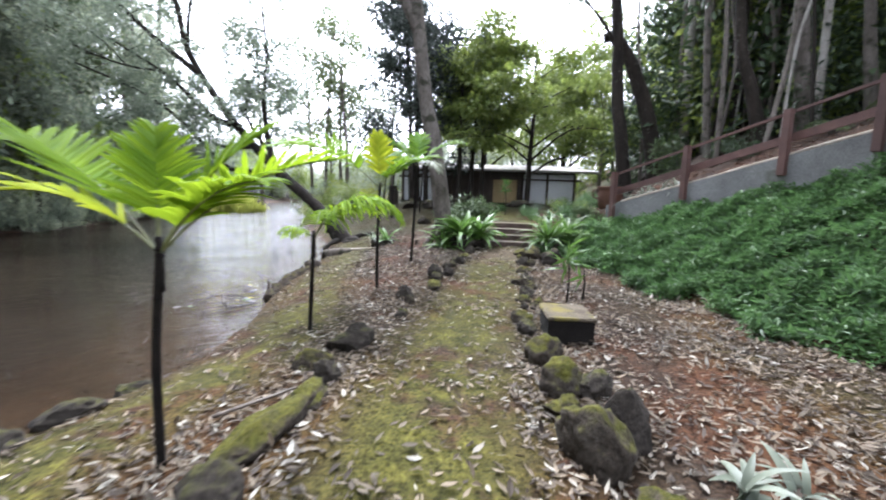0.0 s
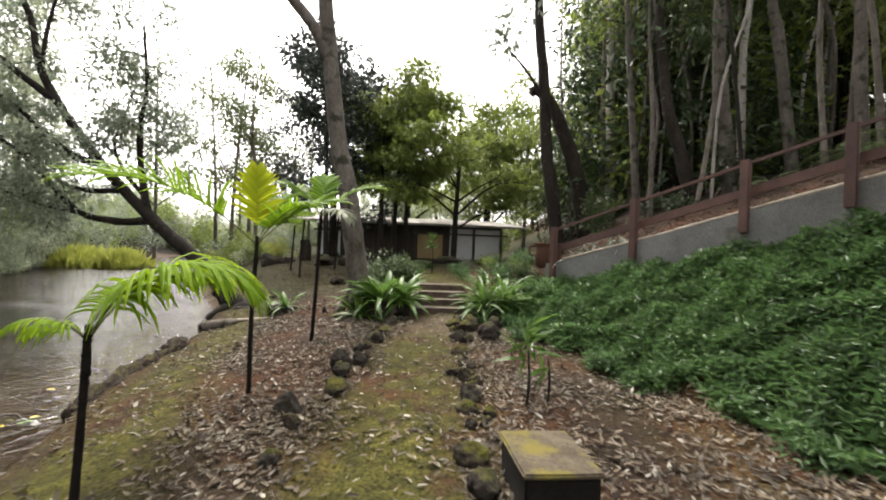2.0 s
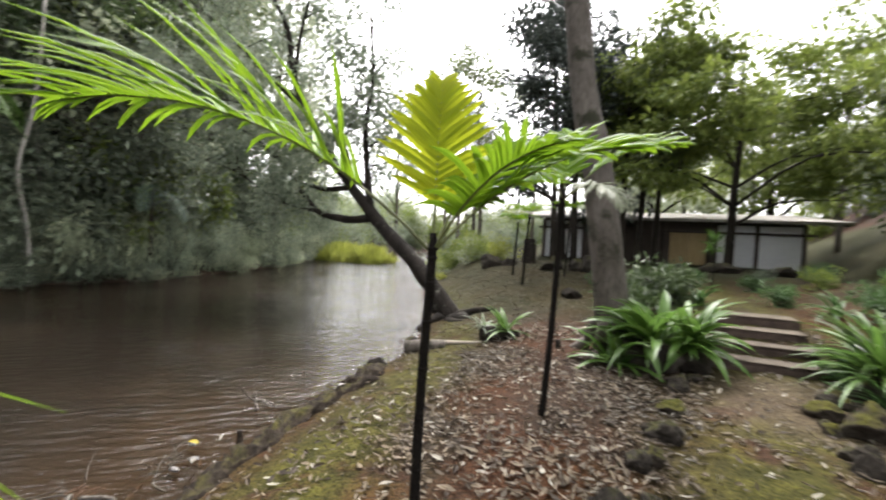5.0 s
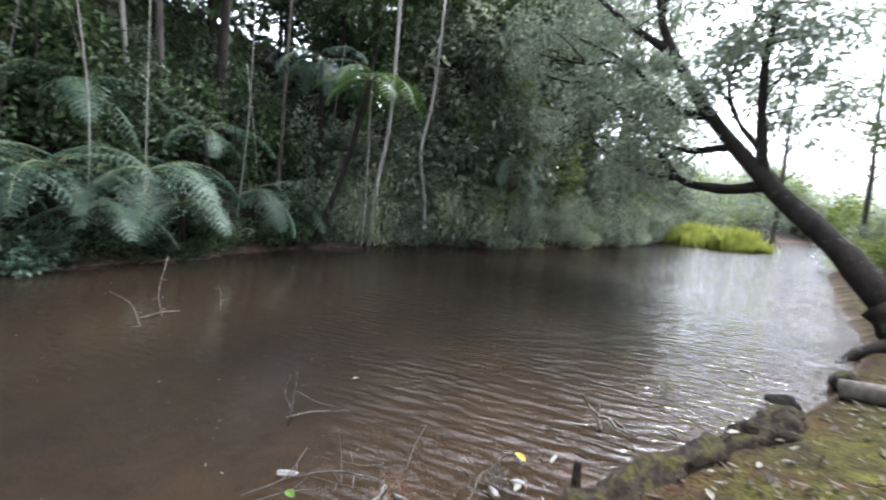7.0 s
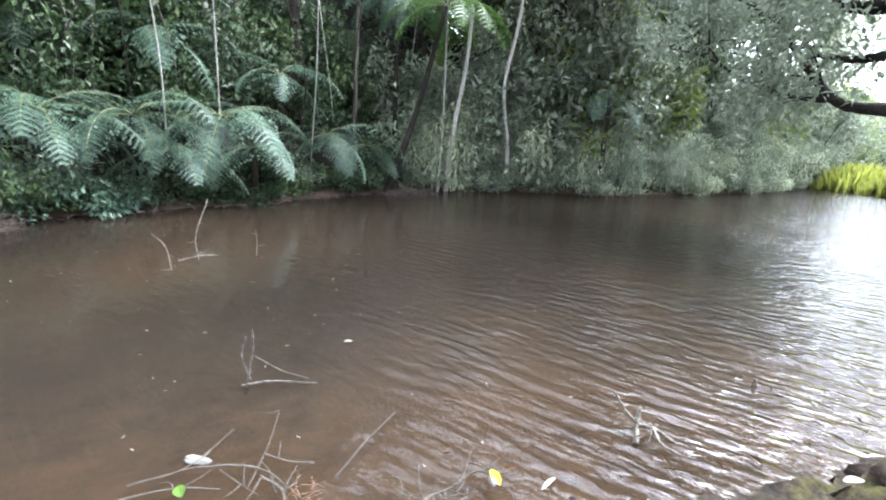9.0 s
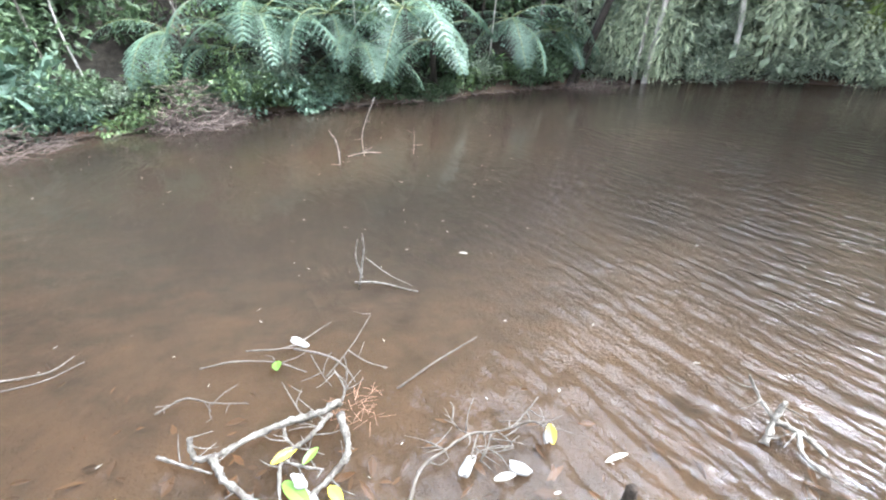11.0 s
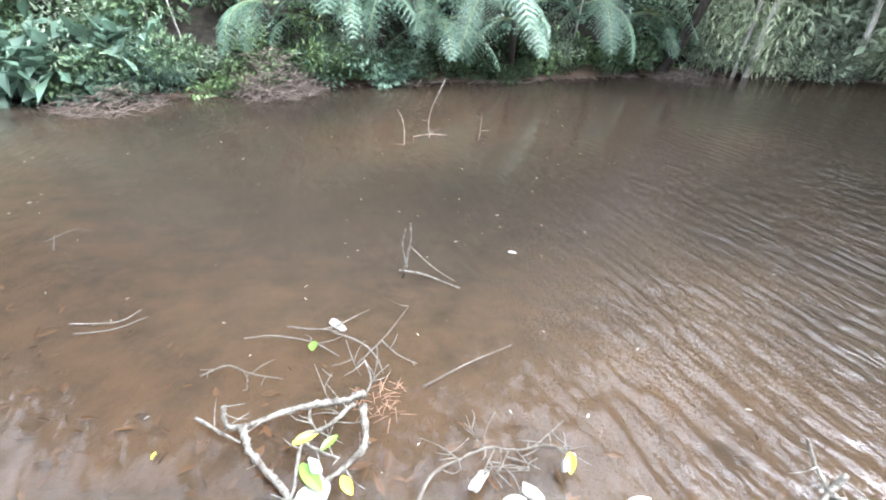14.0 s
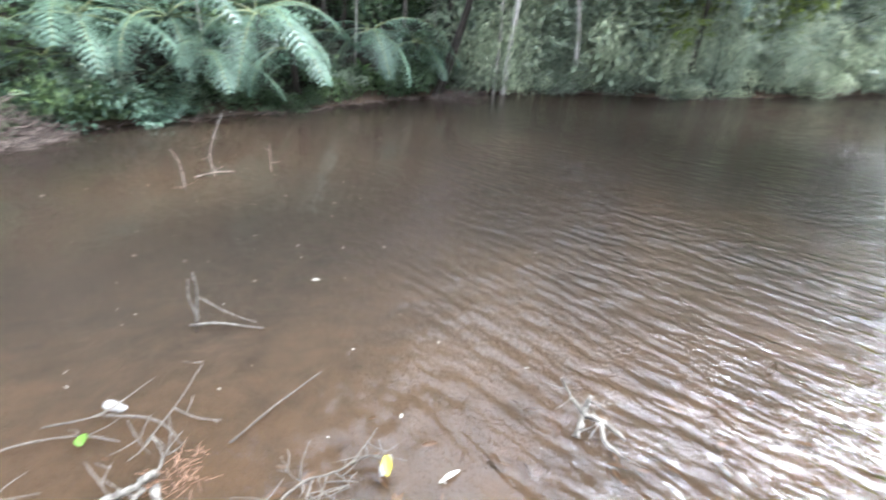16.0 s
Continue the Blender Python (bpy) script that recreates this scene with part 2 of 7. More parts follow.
M = {
    "ground": ground_mat(),
    "water": water_mat(),
    "bark_dark": rough_mat("dark_bark", [(0.3, (0.0101, 0.0086, 0.0062)), (0.7, (0.0343, 0.0273, 0.0218))], 3, 26, 0.92, 0.9, ((0.085, 0.085, 0.066), 7.0, 0.60), (1, 1, 0.3)),
    "bark_pale": rough_mat("pale_bark", [(0.3, (0.0765, 0.0646, 0.0527)), (0.7, (0.1615, 0.1428, 0.1241))], 2.8, 24, 0.92, 0.8, ((0.034, 0.034, 0.022), 3.6, 0.53), (1, 1, 0.35)),
    "bark_white": rough_mat("white_bark", [(0.3, (0.247, 0.225, 0.195)), (0.7, (0.420, 0.398, 0.360))], 3.0, 30, 0.85, 0.4, ((0.105, 0.098, 0.068), 5.0, 0.6), (1, 1, 0.3)),
    "bark_flaky": rough_mat("flaking_bark", [(0.35, (0.080, 0.055, 0.038)), (0.6, (0.215, 0.160, 0.112))], 6.0, 18, 0.95, 1.0, ((0.036, 0.024, 0.016), 4.5, 0.57), (1, 1, 0.4)),
    "palm_stem": rough_mat("palm_stem", [(0.3, (0.004, 0.003, 0.0022)), (0.7, (0.013, 0.0095, 0.007))], 5, 40, 0.9, 0.7, ((0.045, 0.036, 0.025), 9.0, 0.70), (1, 1, 2.5)),
    "petiole": rough_mat("green_petiole", [(0.3, (0.05, 0.06, 0.015)), (0.7, (0.13, 0.14, 0.04))], 6, 30, 0.5, 0.1),
    "palm_leaf": leaf_mat("young_palm_blade", (0.081, 0.163, 0.006), (0.161, 0.256, 0.011), 0.6, 0.42, (0.35, 0.48, 0.019), 0.06),
    "palm_green": leaf_mat("feathery_palm_blade", (0.046, 0.112, 0.008), (0.112, 0.205, 0.013), 0.5, 0.40, (0.26, 0.41, 0.02), 0.15),
    "palm_yellow": leaf_mat("yellow_palm_blade", (0.190, 0.255, 0.012), (0.290, 0.340, 0.019), 0.6, 0.45, (0.62, 0.66, 0.031), 0.06),
    "palm_pale": leaf_mat("silvery_palm_blade", (0.168, 0.192, 0.120), (0.252, 0.270, 0.204), 0.4, 0.3),
    "fern": leaf_mat("tree_fern_frond", (0.043, 0.076, 0.052), (0.084, 0.130, 0.096), 0.5, 0.3),
    "leaf_dark": leaf_mat("dark_forest_leaf", (0.018, 0.032, 0.016), (0.054, 0.080, 0.038), 0.5, 0.14, None, 0.2),
    "leaf_mid": leaf_mat("forest_leaf", (0.032, 0.056, 0.022), (0.086, 0.124, 0.048), 0.48, 0.2, None, 0.25),
    # grey leaf, lightened so its colour also carries haze over the far bank
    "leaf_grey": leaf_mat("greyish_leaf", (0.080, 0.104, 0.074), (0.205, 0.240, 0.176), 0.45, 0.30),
    "leaf_light": leaf_mat("light_leaf", (0.075, 0.112, 0.022), (0.180, 0.225, 0.050), 0.5, 0.36),
    "leaf_olive": leaf_mat("olive_leaf", (0.046, 0.064, 0.026), (0.128, 0.158, 0.068), 0.5, 0.28, None, 0.25),
    # the haze over distant foliage is put into this leaf colour
    "leaf_pale": leaf_mat("haze_paled_leaf", (0.185, 0.220, 0.145), (0.390, 0.425, 0.300), 0.5, 0.34),
    "conifer": leaf_mat("dark_bluish_needles", (0.018, 0.028, 0.024), (0.048, 0.060, 0.048), 0.55, 0.15),
    "reed": leaf_mat("yellow_green_reed", (0.168, 0.196, 0.035), (0.294, 0.315, 0.070), 0.6, 0.4),
    "mound": leaf_mat("ground_cover_blade", (0.024, 0.060, 0.019), (0.074, 0.138, 0.044), 0.45, 0.3),
    "lily": leaf_mat("strap_leaf", (0.030, 0.076, 0.012), (0.090, 0.165, 0.032), 0.4, 0.35),
    "aloe": leaf_mat("grey_green_strap", (0.0728, 0.0910, 0.0686), (0.1547, 0.1729, 0.1365), 0.5, 0.2),
    "dead_brush": rough_mat("dead_brush", [(0.3, (0.048, 0.036, 0.029)), (0.7, (0.115, 0.090, 0.075))], 6, 40, 0.95, 0.3),
    "litter": leaf_mat("dry_leaf", (0.024, 0.016, 0.011), (0.150, 0.118, 0.086), 0.75, 0.1, (0.184, 0.134, 0.082)),
    "litter_red": leaf_mat("reddish_dry_leaf", (0.034, 0.016, 0.010), (0.130, 0.074, 0.050), 0.75, 0.1),
    "sunken_leaf": leaf_mat("sunken_leaf", (0.060, 0.036, 0.022), (0.200, 0.120, 0.066), 0.6, 0.1),
    "litter_pale": leaf_mat("bleached_dry_leaf", (0.153, 0.131, 0.107), (0.296, 0.277, 0.246), 0.6, 0.1),
    "stone": mossy_mat("mossy_stone", [(0.3, (0.018, 0.014, 0.010)), (0.5, (0.042, 0.034, 0.026)), (0.7, (0.085, 0.074, 0.060))], (0.058, 0.056, 0.011), 3.5, 26.0, 0.5),
    "stone_dark": mossy_mat("dark_stone", [(0.3, (0.012, 0.010, 0.008)), (0.5, (0.030, 0.025, 0.020)), (0.7, (0.075, 0.066, 0.056))], (0.050, 0.050, 0.014), 3.5, 26.0, 0.75),
    "concrete": rough_mat("stained_concrete", [(0.3, (0.136, 0.136, 0.132)), (0.7, (0.232, 0.232, 0.224))], 1.4, 40, 0.9, 0.25, ((0.096, 0.100, 0.080), 1.2, 0.58)),
    "box_top": rough_mat("mossy_slab", [(0.3, (0.045, 0.035, 0.022)), (0.7, (0.095, 0.078, 0.055))], 5, 40, 0.92, 0.4, ((0.095, 0.080, 0.018), 3.5, 0.46)),
    "box_side": rough_mat("blackened_box_side", [(0.3, (0.005, 0.004, 0.003)), (0.7, (0.011, 0.009, 0.007))], 6, 40, 0.95, 0.3),
    "red_wood": rough_mat("red_brown_painted_wood", [(0.3, (0.058, 0.026, 0.020)), (0.7, (0.095, 0.045, 0.035))], 3, 45, 0.7, 0.3, ((0.041, 0.030, 0.024), 4.0, 0.62)),
    "pale_pole": rough_mat("pale_weathered_pole", [(0.3, (0.252, 0.217, 0.168)), (0.7, (0.406, 0.364, 0.301))], 4, 40, 0.85, 0.3),
    "terracotta": rough_mat("terracotta", [(0.3, (0.0612, 0.0306, 0.0198)), (0.7, (0.1044, 0.0540, 0.0360))], 3, 40, 0.85, 0.3, ((0.0396, 0.0306, 0.0216), 3.0, 0.6)),
    "plaster": rough_mat("white_plaster", [(0.3, (0.72, 0.73, 0.74)), (0.7, (0.82, 0.82, 0.82))], 1.5, 30, 0.85, 0.1),
    "ochre": rough_mat("ochre_door", [(0.3, (0.336, 0.240, 0.112)), (0.7, (0.448, 0.328, 0.160))], 2, 30, 0.75, 0.15, None, (4, 4, 0.5)),
    "timber": rough_mat("dark_timber", [(0.3, (0.03, 0.022, 0.017)), (0.7, (0.075, 0.055, 0.042))], 4, 40, 0.8, 0.3, None, (4, 4, 0.6)),
    "roof": rough_mat("grey_roof", [(0.3, (0.20, 0.19, 0.17)), (0.7, (0.36, 0.34, 0.31))], 3, 40, 0.85, 0.4, ((0.14, 0.13, 0.10), 1.5, 0.58)),
    "step": rough_mat("brown_stone_step", [(0.3, (0.045, 0.032, 0.026)), (0.7, (0.098, 0.071, 0.058))], 4, 40, 0.9, 0.5),
    "step_top": rough_mat("pale_step_tread", [(0.3, (0.070, 0.055, 0.042)), (0.7, (0.125, 0.104, 0.080))], 4, 40, 0.9, 0.4),
    "twig": rough_mat("bleached_twig", [(0.3, (0.050, 0.041, 0.031)), (0.7, (0.108, 0.094, 0.078))], 8, 60, 0.85, 0.4),
    "lichen": rough_mat("lichened_branch", [(0.35, (0.060, 0.050, 0.040)), (0.62, (0.185, 0.170, 0.145))], 22, 60, 0.9, 0.6),
    "dark_twig": rough_mat("wet_twig", [(0.3, (0.042, 0.032, 0.025)), (0.7, (0.105, 0.081, 0.059))], 8, 60, 0.6, 0.4),
    "foam": rough_mat("white_scrap", [(0.3, (0.120, 0.112, 0.100)), (0.7, (0.225, 0.215, 0.200))], 9, 60, 0.7, 0.3),
    "leaf_fallen_yellow": leaf_mat("fallen_yellow_leaf", (0.372, 0.282, 0.018), (0.450, 0.360, 0.030), 0.45, 0.2),
    "leaf_fallen_green": leaf_mat("fallen_green_leaf", (0.058, 0.132, 0.014), (0.106, 0.185, 0.026), 0.4, 0.2),
    "mossy_log": mossy_mat("mossy_rotten_log", [(0.3, (0.010, 0.008, 0.006)), (0.5, (0.032, 0.024, 0.018)), (0.7, (0.078, 0.062, 0.046))], (0.056, 0.053, 0.014), 5.0, 22.0, 0.85, 1.0),
    "needles": rough_mat("rusty_needles", [(0.3, (0.096, 0.048, 0.024)), (0.7, (0.168, 0.090, 0.048))], 9, 60, 0.8, 0.2),
}


# ---------- mesh tools ----------
class Geo:
    """Gathers vertices and faces, and becomes one mesh."""

    def __init__(self):
        self.v, self.f, self.n = [], [], 0

    def add(self, verts, faces):
        self.v.append(np.asarray(verts, float))
        self.f.extend((np.asarray(faces) + self.n).tolist() if not isinstance(faces, list) else [[i + self.n for i in q] for q in faces])
        self.n += len(verts)
        return self

    def mesh(self, name, smooth=False):
        me = bpy.data.meshes.new(name)
        me.from_pydata(np.concatenate(self.v).tolist(), [], self.f)
        if smooth:
            me.polygons.foreach_set("use_smooth", [True] * len(me.polygons))
        me.update()
        return me


def part(name, geo, material, parent=None, label="", smooth=False):
    """One mesh object, under a thing or a part. geo: a Geo, a bmesh or a mesh."""
    if isinstance(geo, Geo):
        me = geo.mesh(name, smooth)
    elif isinstance(geo, bmesh.types.BMesh):
        me = bpy.data.meshes.new(name)
        geo.to_mesh(me)
        geo.free()
        if smooth:
            me.polygons.foreach_set("use_smooth", [True] * len(me.polygons))
    else:
        me = geo
    if material and not me.materials:
        me.materials.append(M[material])
    ob = new(name, me)
    ob.parent = parent
    if label:
        ob["label"] = label
    return ob


def empty(name, m, label, category, group="", kind=""):
    ob = new(name)
    ob.matrix_world = m
    return tagged(ob, label, category, group, kind)


def smooth_line(pts, k):
    """A soft curve through a few points."""
    p = np.asarray(pts, float)
    if len(p) < 3:
        return np.array([p[0] + (p[-1] - p[0]) * i / k for i in range(k + 1)])
    e = np.vstack([2 * p[0] - p[1], p, 2 * p[-1] - p[-2]])
    out = []
    for i in range(1, len(e) - 2):
        for j in range(k):
            t = j / k
            a, b, c, d = e[i - 1:i + 3]
            out.append(0.5 * (2 * b + (c - a) * t + (2 * a - 5 * b + 4 * c - d) * t * t + (3 * b - a - 3 * c + d) * t ** 3))
    out.append(p[-1])
    return np.array(out)


def tube(geo, pts, r0, r1, sides=8, wob=0.0, k=5, rnd=None, power=1.0):
    """A tapered, slightly uneven round limb along a curve, capped."""
    rnd = rnd or random
    line = smooth_line(pts, k)
    n = len(line)
    verts, faces = [], []
    for i, c in enumerate(line):
        t = line[min(i + 1, n - 1)] - line[max(i - 1, 0)]
        t = t / (np.linalg.norm(t) + 1e-9)
        a = np.cross(t, (0.31, 0.95, 0.05) if abs(t[2]) > 0.8 else (0, 0, 1))
        a /= np.linalg.norm(a) + 1e-9
        b = np.cross(t, a)
        r = r0 + (r1 - r0) * (i / (n - 1)) ** power
        for s in range(sides):
            q = 2 * math.pi * s / sides
            rr = r * (1 + wob * (rnd.random() - 0.5) * 2)
            verts.append(c + rr * (math.cos(q) * a + math.sin(q) * b))
    for i in range(n - 1):
        for s in range(sides):
            s2 = (s + 1) % sides
            faces.append([i * sides + s, i * sides + s2, (i + 1) * sides + s2, (i + 1) * sides + s])
    faces.append(list(range(sides))[::-1])
    faces.append([(n - 1) * sides + s for s in range(sides)])
    geo.add(verts, faces)
    return line


def unit(a):
    return a / (np.linalg.norm(a, axis=-1, keepdims=True) + 1e-9)


def leaves(geo, base, way, length, width, rng, fold=0.12, tip=0.5):
    """Many four-cornered folded leaves at once. base, way: arrays n x 3; length, width: n."""
    n = len(base)
    way = unit(way)
    side = unit(np.cross(way, rng.normal(size=(n, 3)) * 0.5 + (0, 0, 1.0)))
    up = np.cross(side, way)
    L, W = np.reshape(length, (-1, 1)), np.reshape(width, (-1, 1))
    mid = base + way * L * tip
    v = np.stack([base, mid + side * W / 2 + up * W * fold, base + way * L - up * L * 0.10, mid - side * W / 2 + up * W * fold], 1).reshape(-1, 3)
    geo.add(v, (np.arange(n)[:, None] * 4 + np.arange(4)[None, :]))


def box(geo, lo, hi):
    (a, b, c), (d, e, f) = lo, hi
    geo.add([(a, b, c), (d, b, c), (d, e, c), (a, e, c), (a, b, f), (d, b, f), (d, e, f), (a, e, f)],
            [[3, 2, 1, 0], [4, 5, 6, 7], [0, 1, 5, 4], [1, 2, 6, 5], [2, 3, 7, 6], [3, 0, 4, 7]])
    return geo


def bevel_box(lo, hi, w=0.02, seg=2, rough=0.0, seed=0):
    bm = bmesh.new()
    bmesh.ops.create_cube(bm, size=1)
    lo, hi = Vector(lo), Vector(hi)
    for v in bm.verts:
        v.co = Vector([lo[i] + (v.co[i] + 0.5) * (hi[i] - lo[i]) for i in range(3)])
    bmesh.ops.bevel(bm, geom=bm.edges[:], offset=w, segments=seg, affect="EDGES")
    if rough:
        bmesh.ops.subdivide_edges(bm, edges=bm.edges[:], cuts=2, use_grid_fill=True)
        for v in bm.verts:
            v.co += Vector(noise.noise_vector(v.co * 4 + Vector((seed, 0, 0)))) * rough
    return bm


def beam(geo, a, b, w, h):
    """A squared beam from a to b, w wide and h high."""
    a, b = np.asarray(a, float), np.asarray(b, float)
    t = unit(b - a)
    s = unit(np.cross(t, (0, 0, 1.0)))
    u = np.cross(s, t)
    v = [p + s * w / 2 * i + u * h / 2 * j for p in (a, b) for i, j in ((-1, -1), (1, -1), (1, 1), (-1, 1))]
    geo.add(v, [[3, 2, 1, 0], [4, 5, 6, 7], [0, 1, 5, 4], [1, 2, 6, 5], [2, 3, 7, 6], [3, 0, 4, 7]])


# ---------- the lie of the land ----------
NEAR_Y = [-40, -12, 4.4, 5.2, 6.0, 7.5, 9.0, 10.5, 12, 14, 16.7, 22, 27, 35, 46, 60, 75]
NEAR_X = [-5.5, -3.9, -3.44, -3.18, -3.05, -3.2, -3.60, -3.84, -3.98, -4.30, -5.1, -7.8, -10.1, -13, -16, -21, -27]
FAR_Y = [-40, -12, -4, -1, 0.8, 2.4, 3.6, 6.9, 10.8, 14.7, 17.7, 26, 34, 46, 60, 75]
FAR_X = [-6.5, -5.6, -6.6, -7.65, -8.5, -10.3, -11.6, -13.9, -17.1, -17.5, -16.7, -18.9, -22.5, -25, -26.5, -28]
WALL = np.array((3.76, 13.82))
WALL_U, WALL_N = np.array((0.51, -0.86)), np.array((0.86, 0.51))
STEP_X0, STEP_X1, STEP_Y, STEP_RISE, STEP_RUN, STEP_Z = 0.38, 1.58, 13.3, 0.138, 0.42, 0.58


def ramp(v, a, b):
    t = np.clip((v - a) / (b - a), 0, 1)
    return t * t * (3 - 2 * t)


def wall_top(s):
    return np.where(s < 0, 1.79 + 0.10 * np.maximum(s, -6), 1.79 + 0.263 * np.minimum(s, 9))


def rolling(x, y):
    return 0.5 * np.sin(1.7 * x + 0.6 * y) * np.sin(1.1 * y - 0.4 * x) + 0.3 * np.sin(3.9 * x - 1.3) * np.sin(3.1 * y + 0.8 * x)


def land(x, y):
    """Height of the ground, for arrays or numbers."""
    x, y = np.asarray(x, float), np.asarray(y, float)
    d = x - np.interp(y, NEAR_Y, NEAR_X)
    df = np.interp(y, FAR_Y, FAR_X) - x
    level = np.interp(y, [0, 9, 13.25, 14.9, 17, 22, 28, 60], [0.38, 0.42, 0.58, 0.66, 0.78, 1.2, 1.45, 2.2])
    plateau = np.interp(y, [0, 9, 13.1, 13.4, 14.2, 15.0, 22, 28, 60], [0.38, 0.42, 0.57, 0.62, 0.9, 1.12, 1.3, 1.45, 2.2])
    level = level + (plateau - level) * ramp(x, -0.9, 0.4)
    near = 0.10 * ramp(d, 0.0, 0.12) + 0.16 * ramp(d, 0.1, 1.0) + (level - 0.26) * ramp(d, 0.6, 3.0)
    p = np.stack([x - WALL[0], y - WALL[1]], -1)
    s, wd = p @ WALL_U, p @ WALL_N
    edge = -2.0 - 0.27 * np.maximum(s, -1.5)
    foot = wall_top(s) - 0.62
    fade = ramp(s, -3.5, 0.3)
    rise = np.clip((wd - edge) / (-edge), 0, 1)
    mound = near + np.maximum(foot - near, 0) * (0.75 * rise + 0.25 * rise ** 2) * fade
    hill = wall_top(s) - 0.06 + 0.34 * np.maximum(wd - 0.2, 0)
    hill = np.minimum(hill, 14)
    hx = np.maximum(x - 4.0 - 0.18 * (y - 15), 0)
    beyond = np.minimum(mound + 0.45 * ramp(x, 1.8, 3.7) * ramp(y, 24, 16) * ramp(y, 13.2, 14.6) + 0.6 * hx * ramp(hx, 0, 1.2), 12)
    side = ramp(s, -1.3, -0.1)
    behind = ramp(wd, 0.02, 0.16)
    dry = mound * (1 - behind) + np.maximum(hill, mound) * behind
    dry = np.maximum(beyond * (1 - side) + dry * side, mound)
    dry = dry + 0.028 * rolling(x * 1.6, y * 1.6) * ramp(d, 0.3, 1.5)
    bed = -0.06 - 0.10 * ramp(-d, 0, 0.5) - 0.75 * ramp(-d, 0.8, 5.0)
    bed_far = -0.05 - 0.6 * ramp(-df, 0, 2.0)
    wet = np.maximum(bed, bed_far) + 0.02 * rolling(x * 2, y * 2)
    steep = ramp(y, 20, 12)
    far = 0.02 + 0.16 * ramp(df, 0.0, 0.35) + (0.50 + 0.16 * steep) * np.clip(df - 0.3, 0, 9 + 6 * steep) + 0.12 * rolling(x, y) * ramp(df, 0.5, 3)
    z = np.where(d > 0, dry, np.where(df > 0, far, wet))
    return z


def axis(parts):
    out = []
    for a, b, st in parts:
        out.extend(np.arange(a, b - 1e-6, st))
    out.append(parts[-1][1])
    return np.array(out)


gx = axis([(-600, -100, 100), (-100, -40, 10), (-40, -20, 1.0), (-20, -6, 0.4), (-6, 8.2, 0.11), (8.2, 24, 0.6), (24, 60, 4), (60, 100, 10), (100, 600, 100)])
gy = axis([(-600, -100, 100), (-100, -20, 10), (-20, 1, 0.6), (1, 17, 0.11), (17, 34, 0.45), (34, 80, 2), (80, 100, 5), (100, 600, 100)])
X, Y = np.meshgrid(gx, gy)
Z = land(X, Y)
grit = np.random.RandomState(3).normal(0, 0.006, Z.shape)
Z = Z + np.where((X > -6) & (X < 8) & (Y > 1) & (Y < 17), grit, 0)
ground_geo = Geo()
nx, ny = len(gx), len(gy)
ii = (np.arange(ny - 1)[:, None] * nx + np.arange(nx - 1)[None, :]).ravel()
ground_geo.add(np.stack([X, Y, Z], -1).reshape(-1, 3), np.stack([ii, ii + 1, ii + nx + 1, ii + nx], 1))
ground = part("ground", ground_geo, "ground", None, "", True)
tagged(ground, "leaf-strewn mossy earth sloping from a hillside to a muddy pond", "ground", "", "structure")


def attribute(ob, name, values):
    a = ob.data.attributes.new(name, "FLOAT", "POINT")
    a.data.foreach_set("value", np.ascontiguousarray(values, dtype=np.float32).ravel())


shore_d = X - np.interp(Y, NEAR_Y, NEAR_X)
path_c = np.interp(Y, [0, 5, 9, 13], [-0.25, -0.3, 0.2, 0.95])
moss = 1.1 * np.exp(-((X - path_c) / 0.8) ** 2) + 1.2 * np.exp(-((shore_d - 0.8) / 0.6) ** 2) + 0.35 * np.exp(-((X - 3.0) / 0.8) ** 2)
attribute(ground, "moss", np.clip(moss, 0, 1) * ramp(Y, 30, 20))
attribute(ground, "lawn", np.clip(np.maximum(ramp(Y, 18, 24), 0.7 * ramp(Y, 14, 17) * ramp(X, 0.4, -0.6)) * ramp(shore_d, 0.3, 1.5) * (X < 12), 0, 0.85))
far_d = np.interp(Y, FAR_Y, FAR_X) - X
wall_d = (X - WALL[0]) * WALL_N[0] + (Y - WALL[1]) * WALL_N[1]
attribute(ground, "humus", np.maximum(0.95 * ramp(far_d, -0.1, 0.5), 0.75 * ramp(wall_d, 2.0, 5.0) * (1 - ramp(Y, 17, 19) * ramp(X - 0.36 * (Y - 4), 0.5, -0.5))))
attribute(ground, "sand", 0.85 * np.exp(-((X - 0.85) / 0.75) ** 4 - ((Y - 12.3) / 0.95) ** 4))
attribute(ground, "silt", np.maximum(ramp(Z, 0.06, -0.02), 0.38 * ramp(Z, 0.22, 0.08) * (far_d > -0.4)))

# the pond's surface follows its two shores
wy = axis([(-39, 1, 2), (1, 17, 0.35), (17, 74, 1.5)])
wu = np.concatenate([np.linspace(0, 0.5, 26), np.linspace(0.55, 1, 12)])
xs_, xf_ = np.interp(wy, NEAR_Y, NEAR_X) + 0.25, np.interp(wy, FAR_Y, FAR_X) - 0.35
WX = xs_[:, None] + (xf_ - xs_)[:, None] * wu[None, :]
WY = np.repeat(wy[:, None], len(wu), 1)
wi = (np.arange(len(wy) - 1)[:, None] * len(wu) + np.arange(len(wu) - 1)[None, :]).ravel()
water = part("water", Geo().add(np.stack([WX, WY, 0 * WX], -1).reshape(-1, 3), np.stack([wi, wi + len(wu), wi + len(wu) + 1, wi + 1], 1)), "water")
tagged(water, "still brown muddy pond water with fine ripples", "water", "", "structure")
wd_ = np.interp(WY, NEAR_Y, NEAR_X) - WX
attribute(water, "depth", 0.30 + 0.62 * ramp(wd_, 0.2, 4.5))
